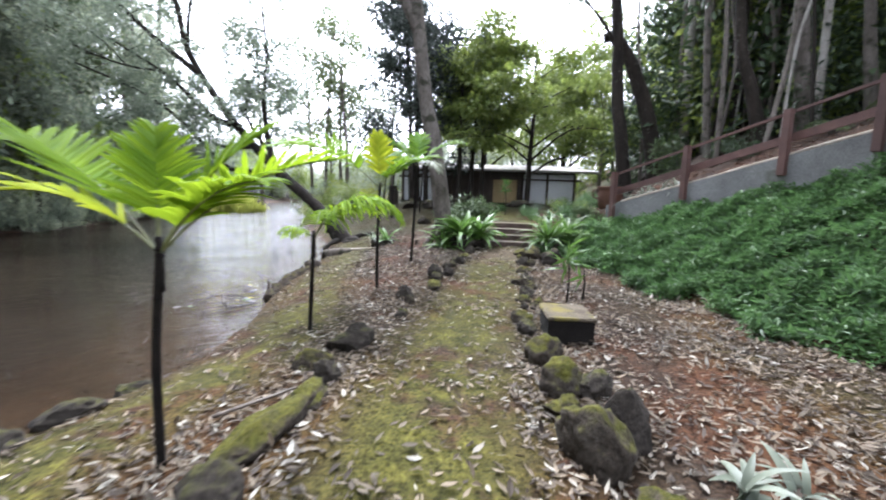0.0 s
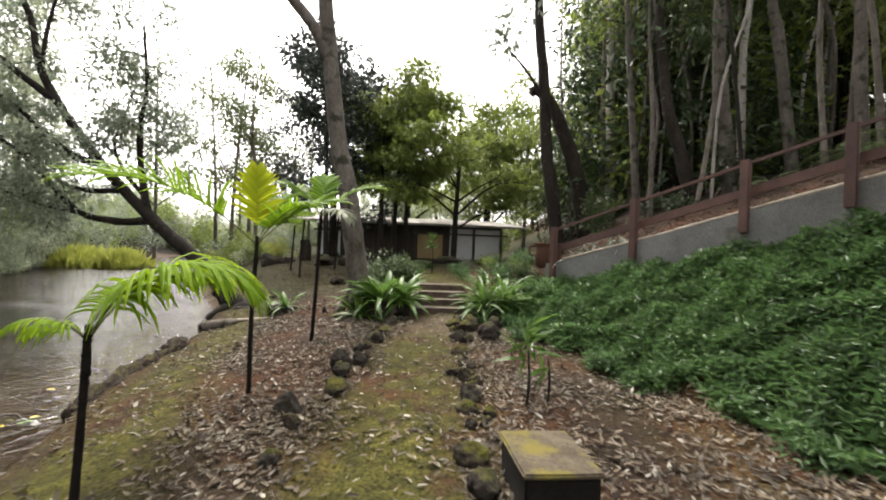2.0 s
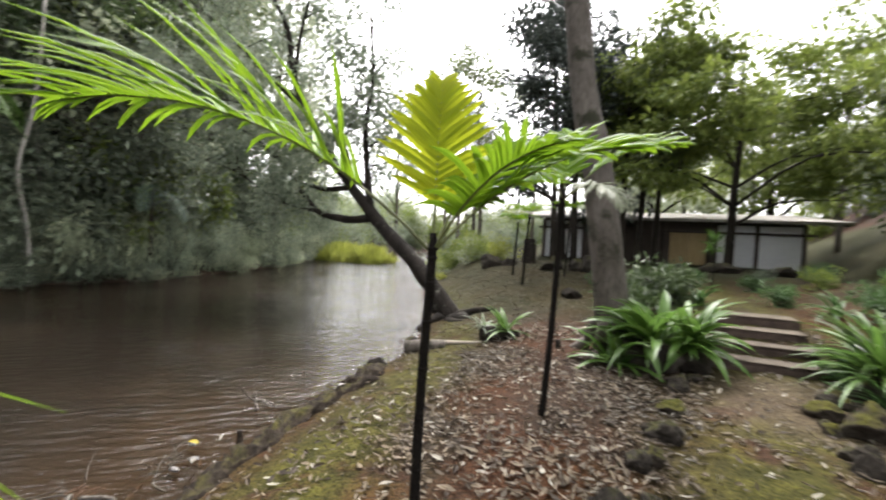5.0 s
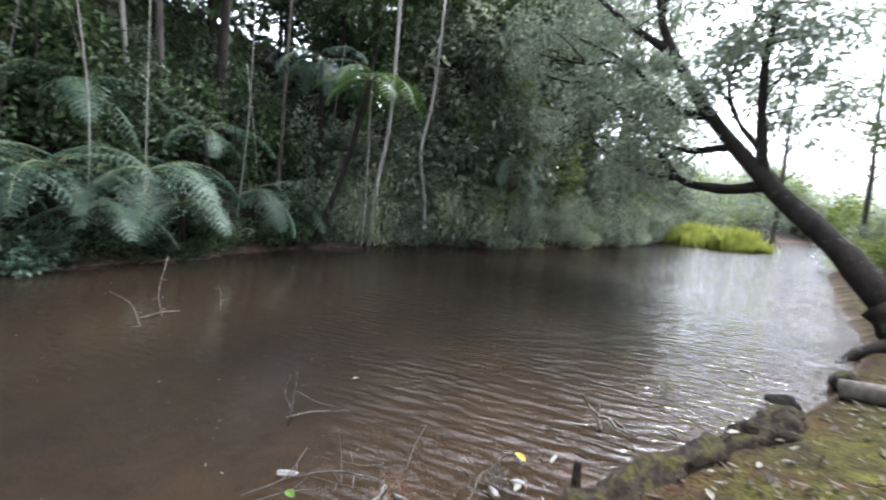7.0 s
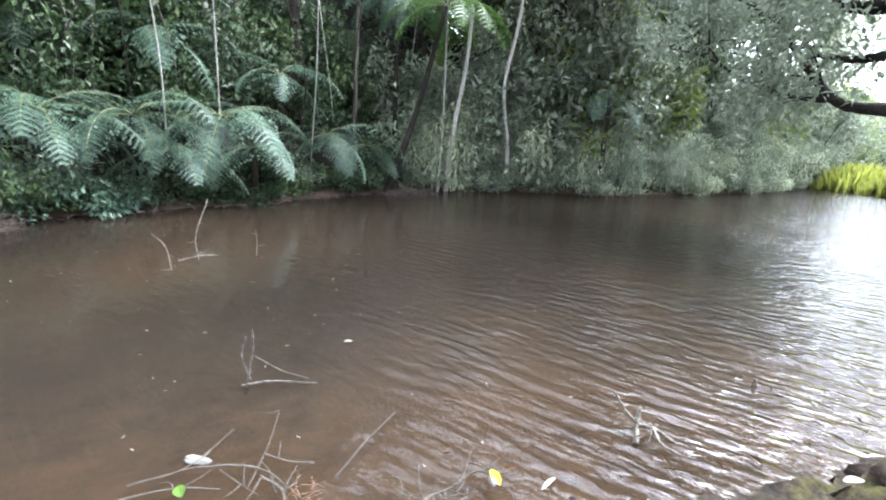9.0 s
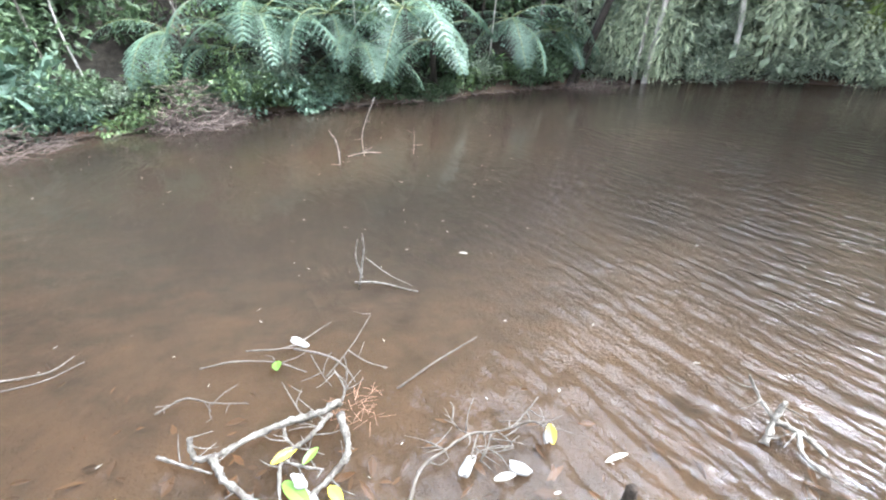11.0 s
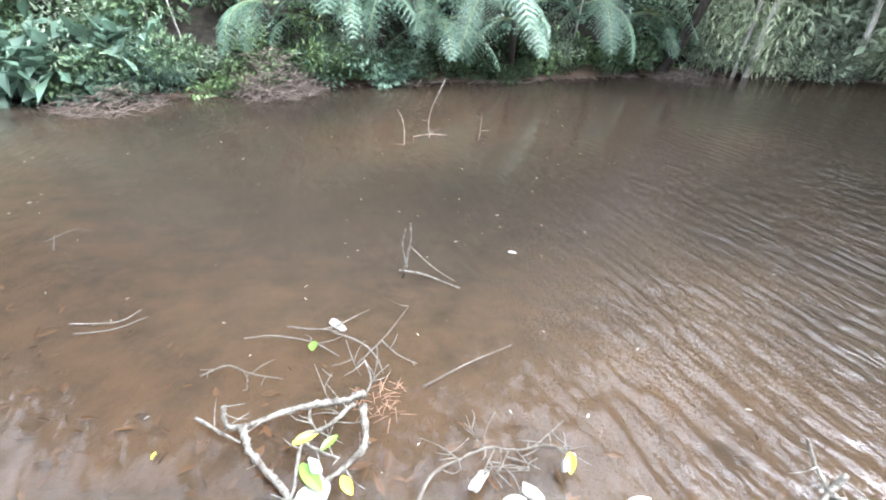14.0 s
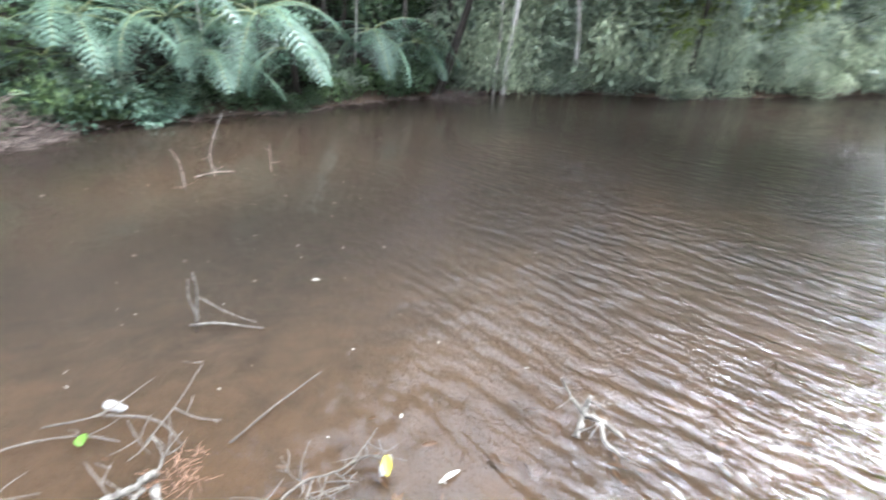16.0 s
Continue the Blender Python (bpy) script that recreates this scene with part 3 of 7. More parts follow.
# the breeze ruffles the open water and leaves the sheltered end nearly calm
attribute(water, "breeze", 0.22 + 0.78 * ramp(WY - (8.6 + 0.40 * np.clip(-5.5 - WX, -2.5, 8)), -1.3, 1.6))


# ---------- plants: builders ----------
def crown_geo(seed, clusters, per, leaf, spread, squash=1.0):
    """Leaf clumps: clusters are (x, y, z, radius); uneven, with gaps."""
    rng = np.random.RandomState(seed)
    g = Geo()
    base, way = [], []
    for x, y, z, r in clusters:
        n = int(0.84 * per * (0.6 + 0.8 * rng.rand()))
        d = unit(rng.normal(size=(n, 3)))
        rad = r * (rng.rand(n, 1) ** 0.45)
        q = d * rad * (1, 1, squash) + (x, y, z)
        base.append(q)
        way.append(d * 0.7 + rng.normal(size=(n, 3)) * spread + (0, 0, -0.35))
    base, way = np.concatenate(base), np.concatenate(way)
    L = 1.07 * leaf * (0.6 + 0.8 * rng.rand(len(base)))
    leaves(g, base, way, L, L * 0.45, rng)
    return g


def tree_mesh(seed, height, r0, lean, first, limbs, crown_r, per, leaf, limb_len, top_r=0.3, squash=0.7, upward=0.5):
    """Trunk with limbs (one Geo) and the crown's leaves (another), at the origin."""
    rnd = random.Random(seed)
    t = Geo()
    lx, ly = lean
    pts = [(0, 0, -0.3), (lx * 0.15 + rnd.uniform(-.1, .1), ly * 0.15, height * 0.3), (lx * 0.5 + rnd.uniform(-.2, .2), ly * 0.5 + rnd.uniform(-.2, .2), height * 0.65), (lx, ly, height)]
    line = tube(t, pts, r0, r0 * top_r, 8, 0.07, 4, rnd)
    for s in range(3):
        a = rnd.uniform(0, 6.28)
        tube(t, [(0.2 * r0 * math.cos(a), 0.2 * r0 * math.sin(a), r0 * 1.2), (r0 * 1.6 * math.cos(a), r0 * 1.6 * math.sin(a), -0.12)], r0 * 0.6, r0 * 0.2, 6, 0.1, 3, rnd)
    clusters = []
    for i in range(limbs):
        f = first + (1 - first) * (i + rnd.random() * 0.6) / limbs
        c = line[min(len(line) - 1, int(f * (len(line) - 1)))]
        a = rnd.uniform(0, 6.28) if i > 1 else i * 3.1 + rnd.uniform(-.5, .5)
        ll = limb_len * (1.15 - 0.6 * f) * rnd.uniform(0.7, 1.2)
        e = c + np.array((math.cos(a) * ll, math.sin(a) * ll, ll * upward * rnd.uniform(0.6, 1.3)))
        m = (c + e) / 2 + np.array((0, 0, ll * 0.12)) + np.array([rnd.uniform(-.1, .1) * ll for _ in range(3)])
        rb = r0 * (1 - (1 - top_r) * f) * 0.5
        ln = tube(t, [c, m, e], rb, rb * 0.2, 5, 0.1, 3, rnd)
        clusters.append((*e, crown_r * rnd.uniform(0.7, 1.2)))
        clusters.append((*(ln[len(ln) * 2 // 3] + np.array([rnd.uniform(-.3, .3) for _ in range(3)]) * crown_r), crown_r * rnd.uniform(0.5, 0.9)))
        for j in range(2):
            q = ln[len(ln) * (2 + j) // 4]
            a2 = a + rnd.choice((-1, 1)) * rnd.uniform(0.5, 1.2)
            e2 = q + np.array((math.cos(a2) * ll * .5, math.sin(a2) * ll * .5, ll * .3 * rnd.uniform(.2, 1.2)))
            tube(t, [q, (q + e2) / 2 + (0, 0, ll * .05), e2], rb * 0.4, rb * 0.1, 4, 0.1, 2, rnd)
            clusters.append((*e2, crown_r * rnd.uniform(0.5, 0.95)))
    clusters.append((*line[-1], crown_r))
    return t, crown_geo(seed, clusters, per, leaf, 0.6, squash)


TREE_CACHE = {}


def tree(kind, x, y, label, group="", turn=0.0, scale=1.0, bark=None, leaf=None, z=None):
    """A tree of a kind: trunk with limbs, and a crown; its meshes are shared."""
    if (kind, bark, leaf) not in TREE_CACHE:
        args, b, lf = TREE_KINDS[kind]
        if kind not in TREE_CACHE:
            TREE_CACHE[kind] = tree_mesh(*args)
        t, c = TREE_CACHE[kind]
        tm, cm = t.mesh("trunk", True), c.mesh("crown")
        tm.materials.append(M[bark or b])
        cm.materials.append(M[leaf or lf])
        TREE_CACHE[(kind, bark, leaf)] = (tm, cm)
    tm, cm = TREE_CACHE[(kind, bark, leaf)]
    zz = float(land(x, y)) if z is None else z
    ob = empty("tree", pose(x, y, zz - 0.02, 0, 0, turn) @ Matrix.Diagonal((scale, scale, scale, 1)), label, "tree", group)
    part("trunk", tm, None, ob)
    part("crown", cm, None, ob)
    return ob


TREE_KINDS = {
    # seed, height, r0, lean, first limb, limbs, crown r, leaves a clump, leaf, limb length
    "slim": ((11, 11.0, 0.15, (0.5, 0.2), 0.42, 8, 0.95, 85, 0.22, 2.3), "bark_pale", "leaf_dark"),
    "slim_b": ((12, 12.5, 0.19, (-0.7, 0.4), 0.40, 9, 1.05, 85, 0.24, 2.5), "bark_dark", "leaf_dark"),
    "slim_c": ((13, 9.5, 0.11, (0.9, -0.3), 0.35, 8, 0.85, 80, 0.21, 2.0), "bark_pale", "leaf_mid"),
    "stout": ((14, 13.0, 0.30, (0.3, 0.6), 0.45, 10, 1.25, 95, 0.30, 3.2), "bark_dark", "leaf_mid"),
    "round": ((15, 8.0, 0.22, (0.3, 0.3), 0.25, 12, 1.25, 110, 0.30, 2.6, 0.3, 0.8, 0.7), "bark_dark", "leaf_mid"),
    "airy": ((16, 13.0, 0.14, (0.6, 0.5), 0.32, 12, 1.05, 40, 0.22, 2.6, 0.25, 0.8, 0.8), "bark_pale", "leaf_grey"),
    "airy_b": ((17, 10.0, 0.13, (-0.4, 0.5), 0.3, 11, 1.0, 62, 0.25, 2.2, 0.25, 0.8, 0.8), "bark_pale", "leaf_light"),
    "conifer": ((18, 9.5, 0.22, (0.1, 0.1), 0.22, 20, 0.95, 120, 0.26, 2.6, 0.15, 0.8, 0.45), "bark_dark", "conifer"),
    "leafy": ((20, 9.5, 0.12, (0.5, 0.3), 0.16, 18, 1.15, 66, 0.25, 2.2, 0.25, 0.8, 0.4), "bark_dark", "leaf_mid"),
    "spreading": ((19, 5.2, 0.115, (0.2, 0.1), 0.28, 19, 1.05, 330, 0.16, 3.3, 0.25, 0.32, 0.30), "bark_dark", "leaf_light"),
}


def shrub_mesh(seed, r, h, n, leaf, width=0.45, droop=-0.2):
    rng = np.random.RandomState(seed)
    g = Geo()
    k = 14
    c = rng.normal(size=(k, 3)) * (r * 0.42, r * 0.42, h * 0.22) + (0, 0, h * 0.5)
    cr = r * (0.25 + 0.35 * rng.rand(k))
    w = rng.randint(0, k, n)
    d = unit(rng.normal(size=(n, 3)))
    base = c[w] + d * cr[w][:, None] * (rng.rand(n, 1) ** 0.35) * (1, 1, h / r * 0.7)
    base[:, 2] = np.maximum(base[:, 2], 0.02 + 0.1 * rng.rand(n))
    L = leaf * (0.5 + rng.rand(n))
    leaves(g, base, d + rng.normal(size=(n, 3)) * 0.5 + (0, 0, droop), L, L * width, rng)
    st = Geo()
    rnd = random.Random(seed)
    for i in range(5):
        e = c[i]
        tube(st, [(rnd.uniform(-.1, .1), rnd.uniform(-.1, .1), -0.15), (e[0] * .4, e[1] * .4, e[2] * .6), e], 0.03, 0.008, 4, 0.1, 2, rnd)
    return g, st


SHRUB_CACHE = {}
SHRUB_KINDS = {
    "bush": (31, 1.2, 1.7, 950, 0.18), "bush_b": (32, 1.5, 2.2, 1050, 0.21), "low": (33, 0.9, 0.8, 750, 0.145),
    "broad": (34, 1.0, 1.2, 260, 0.42, 0.5, -0.5), "tall": (35, 1.3, 3.4, 1250, 0.21), "fine": (36, 1.2, 1.6, 1050, 0.145, 0.38),
    "wood": (38, 1.3, 3.4, 470, 0.24), "hang": (39, 1.4, 3.0, 1300, 0.27, 0.17, -1.2), "near": (37, 0.5, 0.55, 900, 0.09, 0.4),
}


def shrub(kind, x, y, leaf, label, group="", turn=0.0, scale=1.0, z=None, name="shrub"):
    if (kind, leaf) not in SHRUB_CACHE:
        g, st = shrub_mesh(*SHRUB_KINDS[kind])
        gm, sm = g.mesh("foliage"), st.mesh("stem", True)
        gm.materials.append(M[leaf])
        sm.materials.append(M["bark_dark"])
        SHRUB_CACHE[(kind, leaf)] = (gm, sm)
    gm, sm = SHRUB_CACHE[(kind, leaf)]
    zz = float(land(x, y)) if z is None else z
    ob = empty(name, pose(x, y, zz - 0.03, 0, 0, turn) @ Matrix.Diagonal((scale, scale, scale, 1)), label, "shrub", group)
    part("foliage", gm, None, ob)
    part("stem", sm, None, ob)
    return ob


UNDER = {}


def undergrowth(kind, x, y, leaf, turn=0.0, scale=1.0):
    """Adds a bush to the joined woods floor, which nobody could count."""
    if kind not in UNDER:
        UNDER[kind] = shrub_mesh(*SHRUB_KINDS[kind])[0]
    src = UNDER[kind]
    c, s = math.cos(radians(turn)), math.sin(radians(turn))
    v = np.concatenate(src.v) * scale
    v = np.stack([v[:, 0] * c - v[:, 1] * s, v[:, 0] * s + v[:, 1] * c, v[:, 2]], 1) + (x, y, float(land(x, y)) - 0.03)
    UNDER.setdefault(("all", leaf), Geo()).add(v, np.array(src.f))


def frond(stalk, blade, base, azim, elev, length, sag, leaflet, width, n, rng, start=0.18, droop=0.5, stalk_r=0.012, sweep=0.55, top=1.0):
    """A feather frond: an arched stalk and paired strips, folded along their middle."""
    h = np.array((math.cos(azim), math.sin(azim), 0))
    s = np.array((-math.sin(azim), math.cos(azim), 0))
    line = []
    p, e = np.array(base, float), elev
    st = length / 16
    for i in range(17):
        line.append(p.copy())
        p = p + st * (h * math.cos(e) + np.array((0, 0, math.sin(e))))
        e -= sag / 16 * (0.5 + i / 16)
    line = np.array(line)
    tube(stalk, line, stalk_r, stalk_r * 0.25, 5, 0, 1)
    for i in range(n):
        f = start + (1 - start) * (i + 0.5) / n
        q = f * 16
        j = min(15, int(q))
        c = line[j] + (line[j + 1] - line[j]) * (q - j)
        t = unit(line[j + 1] - line[j])
        up = np.cross(t, s) * -1
        if up[2] < 0:
            up = -up
        g = (f - start) / (1 - start)
        L = leaflet * (0.45 + 0.55 * math.sin(math.pi * min(1, 0.18 + 0.82 * g) ** 0.8)) * (1 - 0.25 * g) * rng.uniform(0.78, 1.16)
        for sd in (-1, 1):
            w = unit(s * sd * (1 - 0.35 * g) + t * (sweep + 0.55 * g) + up * (0.28 * top + rng.normal(0, 0.10)) + t * rng.normal(0, 0.07))
            w2 = np.array(w)
            a = c
            pts_l, pts_m, pts_r = [], [], []
            wx = unit(np.cross(w, up))
            for k in range(5):
                u = k / 4
                ww = width * (1 - 0.25 * u) if u < 0.75 else width * (1 - u) * 3.0 + 0.002
                pts_l.append(a + wx * ww / 2)
                pts_m.append(a + up * ww * 0.22)
                pts_r.append(a - wx * ww / 2)
                w2 = unit(w2 - np.array((0, 0, droop * (0.3 + u) * 0.4)))
                a = a + w2 * L / 4
            v = np.array(pts_l + pts_m + pts_r)
            fc = [[k, k + 1, 5 + k + 1, 5 + k] for k in range(4)] + [[5 + k, 5 + k + 1, 10 + k + 1, 10 + k] for k in range(4)]
            blade.add(v, fc)
    return line


def palm(x, y, crown, fronds, label, seed, r=0.028, group="young palms by the pond"):
    """A young palm: a thin dark ringed stem, leaf stalks and feather fronds."""
    rng = np.random.RandomState(seed)
    z0 = float(land(x, y))
    ob = empty("palm_tree", pose(x, y, z0 - 0.02), label, "palm", group)
    top = np.array(crown) - (x, y, z0 - 0.02)
    stem = Geo()
    mid = top * 0.5 + (rng.uniform(-.02, .02), rng.uniform(-.02, .02), 0)
    line = tube(stem, [(0, 0, -0.1), mid, top * 0.93, top], r * 1.15, r * 0.8, 9, 0.06, 7, random.Random(seed))
    for i in range(1, len(line) - 3, 2):
        tube(stem, [line[i] - (0, 0, 0.008), line[i] + (0, 0, 0.008)], r * 1.15, r * 1.08, 9, 0.12, 1, random.Random(i))
    part("stem", stem, "palm_stem", ob, "", True)
    sheath = Geo()
    tube(sheath, [top - (0, 0, 0.26), top - (0, 0, 0.12), top + (0, 0, 0.05)], r * 0.95, r * 0.75, 9, 0.12, 3, random.Random(seed))
    part("leaf_sheath", sheath, "palm_stem", ob, "", True)
    for az, el, ln, sag, lf, wd, n, mat, dr in fronds:
        st, bl = Geo(), Geo()
        frond(st, bl, top - (0, 0, 0.05), radians(az), radians(el), ln, radians(sag), lf, wd, n, rng, 0.26, dr, 0.009, 0.55 if wd > 0.04 else 0.32, max(0.12, 1.25 - 0.6 * dr))
        f = part("frond", bl, mat, ob)
        part("stalk", st, "petiole", f, "", True)
    return ob


def fern_frond(seed, ln, elev, sag, pairs=16, sub=11):
    """One tree-fern frond along x, twice feathered, hanging at its end."""
    rng = np.random.RandomState(seed)
    blade, stalk = Geo(), Geo()
    B, W, LL = [], [], []
    s = np.array((0, 1.0, 0))
    e = radians(elev)
    p = np.zeros(3)
    line = []
    for k in range(13):
        line.append(p.copy())
        p = p + ln / 12 * np.array((math.cos(e), 0, math.sin(e)))
        e -= radians(sag) / 12
    line = np.array(line)
    tube(stalk, line, 0.016, 0.004, 5, 0, 1)
    for j in range(pairs):
        f = 0.16 + 0.84 * (j + 0.5) / pairs
        q = f * 12
        a = min(11, int(q))
        c = line[a] + (line[a + 1] - line[a]) * (q - a)
        t = unit(line[a + 1] - line[a])
        L = ln * 0.34 * (1.02 - f) ** 0.65 * min(1, 0.55 + 1.6 * f) * rng.uniform(0.9, 1.08)
        gap = ln * 0.84 / pairs
        for sd in (-1, 1):
            w = unit(s * sd + t * 0.45 - np.array((0, 0, 0.12)))
            x2 = unit(np.cross(w, np.cross(t, s)))
            for m in range(sub):
                u = (m + 0.5) / sub
                b = c + w * L * u - np.array((0, 0, 0.30 * L * u * u))
                for s3 in (-1, 1):
                    B.append(b)
                    W.append(x2 * s3 + w * 0.55)
                    LL.append(gap * 0.60 * (1.05 - 0.72 * u))
            B.append(c + w * L * 0.86 - np.array((0, 0, 0.24 * L)))
            W.append(w - np.array((0, 0, 0.5)))
            LL.append(L * 0.16)
    LL = np.array(LL)
    B, W = np.array(B), unit(np.array(W))
    n = len(B)
    plane = unit(np.cross(np.tile(np.array((1.0, 0, -0.3)), (n, 1)), (0, 1.0, 0)))
    side = unit(np.cross(W, plane))
    wd = (LL * 0.55 + 0.010)[:, None]
    mid = B + W * LL[:, None] * 0.45
    blade.add(np.stack([B, mid + side * wd / 2, B + W * LL[:, None], mid - side * wd / 2], 1).reshape(-1, 3), np.arange(n)[:, None] * 4 + np.arange(4)[None, :])
    return blade, stalk


FERN_CACHE = {}


def tree_fern(x, y, z, count, label, turn, scale=1.0, trunk_to=None, group="ferns on the far bank", leaf="fern"):
    rnd = random.Random(int(100 * x + 31 * y))
    zg = float(land(x, y))
    ob = empty("tree_fern", pose(x, y, zg - 0.02), label, "fern", group)
    t = Geo()
    hgt = max(0.12, z - zg)
    foot = trunk_to or (0, 0)
    tube(t, [(foot[0], foot[1], -0.2), (foot[0] * .4, foot[1] * .4, hgt * 0.5), (0, 0, hgt)], 0.09, 0.07, 8, 0.15, 5, rnd)
    part("trunk", t, "bark_dark", ob, "", True)
    for i in range(count):
        key = (i % 3, leaf)
        if key not in FERN_CACHE:
            b, s = fern_frond(61 + key[0], (2.3, 2.1, 2.4)[key[0]], (20, 0, 38)[key[0]], (88, 78, 104)[key[0]])
            FERN_CACHE[key] = (b.mesh("frond"), s.mesh("stalk", True))
            FERN_CACHE[key][0].materials.append(M[leaf])
            FERN_CACHE[key][1].materials.append(M["petiole"])
        f = part("frond", FERN_CACHE[key][0], None, ob)
        k = scale * rnd.uniform(0.8, 1.12)
        f.matrix_local = pose(0, 0, hgt, rnd.uniform(-12, 12), rnd.uniform(-10, 10), turn + 360 * (i + rnd.uniform(-.3, .3)) / count) @ Matrix.Diagonal((k, k, k, 1))
        part("stalk", FERN_CACHE[key][1], None, f)
    return ob


STRAPS = {}


def strap_leaf(e, sag, width):
    """A strap leaf one metre long, along x, folded along its middle."""
    p = np.zeros(3)
    pts = []
    for k in range(7):
        w = width * (0.6, 0.9, 1.0, 0.95, 0.75, 0.45, 0.03)[k]
        pts += [p + (0, w / 2, w * .22), p.copy(), p + (0, -w / 2, w * .22)]
        p = p + 1 / 6 * np.array((math.cos(e), 0, math.sin(e)))
        e -= sag / 6
    fc = []
    for k in range(6):
        a = 3 * k
        fc += [[a, a + 3, a + 4, a + 1], [a + 1, a + 4, a + 5, a + 2]]
    return Geo().add(pts, fc)


def strap_plant(x, y, n, length, width, leaf, label, seed, name="strap_leaf_plant", z=None, elev=(20, 80), sag=80, category="plant"):
    """A rosette of arching strap leaves, each a part of its own."""
    rnd = random.Random(seed)
    ob = empty(name, pose(x, y, (float(land(x, y)) if z is None else z) - 0.01), label, category)
    for i in range(n):
        key = (leaf, i % 5, elev, sag, round(width / length, 2))
        if key not in STRAPS:
            STRAPS[key] = strap_leaf(radians(elev[0] + (elev[1] - elev[0]) * (i % 5) / 4), radians(sag), width / length).mesh("leaf", True)
            STRAPS[key].materials.append(M[leaf])
        f = part("leaf", STRAPS[key], None, ob)
        k = length * rnd.uniform(0.65, 1.15)
        f.matrix_local = pose(rnd.uniform(-.06, .06), rnd.uniform(-.06, .06), 0, rnd.uniform(-15, 15), 0, rnd.uniform(0, 360)) @ Matrix.Diagonal((k, k, k, 1))
    return ob


ROCKS = {}


def rock(x, y, w, d, h, turn, seed, label, mat="stone", group="stones along the path", sink=0.25):
    """A rounded, broken field stone, partly sunk."""
    key = (seed % 9, mat)
    if key not in ROCKS:
        bm = bmesh.new()
        bmesh.ops.create_icosphere(bm, subdivisions=4, radius=0.5)
        off = Vector((key[0] * 7.3, 2.1, 5.5))
        rk = random.Random(key[0] + 40)
        facets = [(Vector((rk.gauss(0, 1), rk.gauss(0, 1), rk.gauss(0, 0.8))).normalized(), rk.uniform(0.30, 0.44)) for _ in range(11)]
        for v in bm.verts:
            c = v.co.copy() * (1 + 0.40 * noise.noise(v.co * 2.1 + off))
            for way, far in facets:
                over = c.dot(way) - far
                if over > 0:
                    c -= way * over * 0.85
            c *= 1.18 + 0.16 * noise.noise(c * 5 + off) - 0.22 * abs(noise.noise(c * 4.2 - off)) + 0.09 * noise.noise(c * 13 + off)
            v.co = c
        me = bpy.data.meshes.new("stone")
        bm.to_mesh(me)
        bm.free()
        me.polygons.foreach_set("use_smooth", [True] * len(me.polygons))
        me.materials.append(M[mat])
        ROCKS[key] = me
    ob = new("stone", ROCKS[key])
    ob.matrix_world = pose(x, y, float(land(x, y)) + h * (0.42 - sink), 0, 0, turn) @ Matrix.Diagonal((w, d, h * 1.15, 1))
    return tagged(ob, label, "stone", group)


# ---------- the built things ----------
wall_geo = Geo()
wv, wf = [], []
for i in range(15):
    s = -0.25 + 9.2 * i / 14
    c = WALL + WALL_U * s
    zt = float(wall_top(np.array(s)))
    for off in (-0.09, 0.09):
        q = c + WALL_N * off
        wv += [(q[0], q[1], zt - 1.15), (q[0], q[1], zt)]
for i in range(14):
    a = 4 * i
    wf += [[a, a + 1, a + 5, a + 4], [a + 2, a + 6, a + 7, a + 3], [a + 1, a + 3, a + 7, a + 5]]
wf += [[0, 2, 3, 1], [56, 57, 59, 58]]
retaining = part("retaining_wall", wall_geo.add(wv, wf), "concrete")
tagged(retaining, "grey stained concrete retaining wall climbing beside the grassy bank", "wall", "", "structure")

fence = empty("fence", pose(0, 0, 0), "red-brown painted wooden fence climbing along the wall top", "fence")
post_s = [0.0, 2.0, 3.93, 5.24, 6.6, 8.0]
for s in post_s:
    c = WALL + WALL_U * s
    zt = float(wall_top(np.array(s)))
    bm = bevel_box((-0.068, -0.068, -0.35), (0.068, 0.068, 0.86), 0.012, 2)
    pst = part("post", bm, "red_wood", fence)
    pst.matrix_local = pose(c[0] - 0.125 * WALL_N[0], c[1] - 0.125 * WALL_N[1], zt, 0, 0, -59.3)
for k, (hgt, w, hh, mat) in enumerate(((0.82, 0.055, 0.05, "red_wood"), (0.34, 0.045, 0.15, "red_wood"))):
    for a, b in zip(post_s[:-1], post_s[1:]):
        g = Geo()
        ca, cb = WALL + WALL_U * (a + 0.0), WALL + WALL_U * (b - 0.0)
        za, zb = float(wall_top(np.array(a))), float(wall_top(np.array(b)))
        beam(g, (*ca, za + hgt), (*cb, zb + hgt), w, hh)
        part("rail", g, mat, fence)
pole = Geo()
rp = random.Random(8)
pts = [(*(WALL + WALL_U * s + WALL_N * rp.uniform(-.03, .02)), float(wall_top(np.array(s))) + 0.035 + rp.uniform(-.01, .01)) for s in np.linspace(0.2, 8.2, 12)]
tube(pole, pts, 0.032, 0.028, 7, 0.15, 3, rp)
bp = part("bamboo_pole", pole, "pale_pole", None, "", True)
tagged(bp, "pale weathered pole lying along the wall top", "pole")

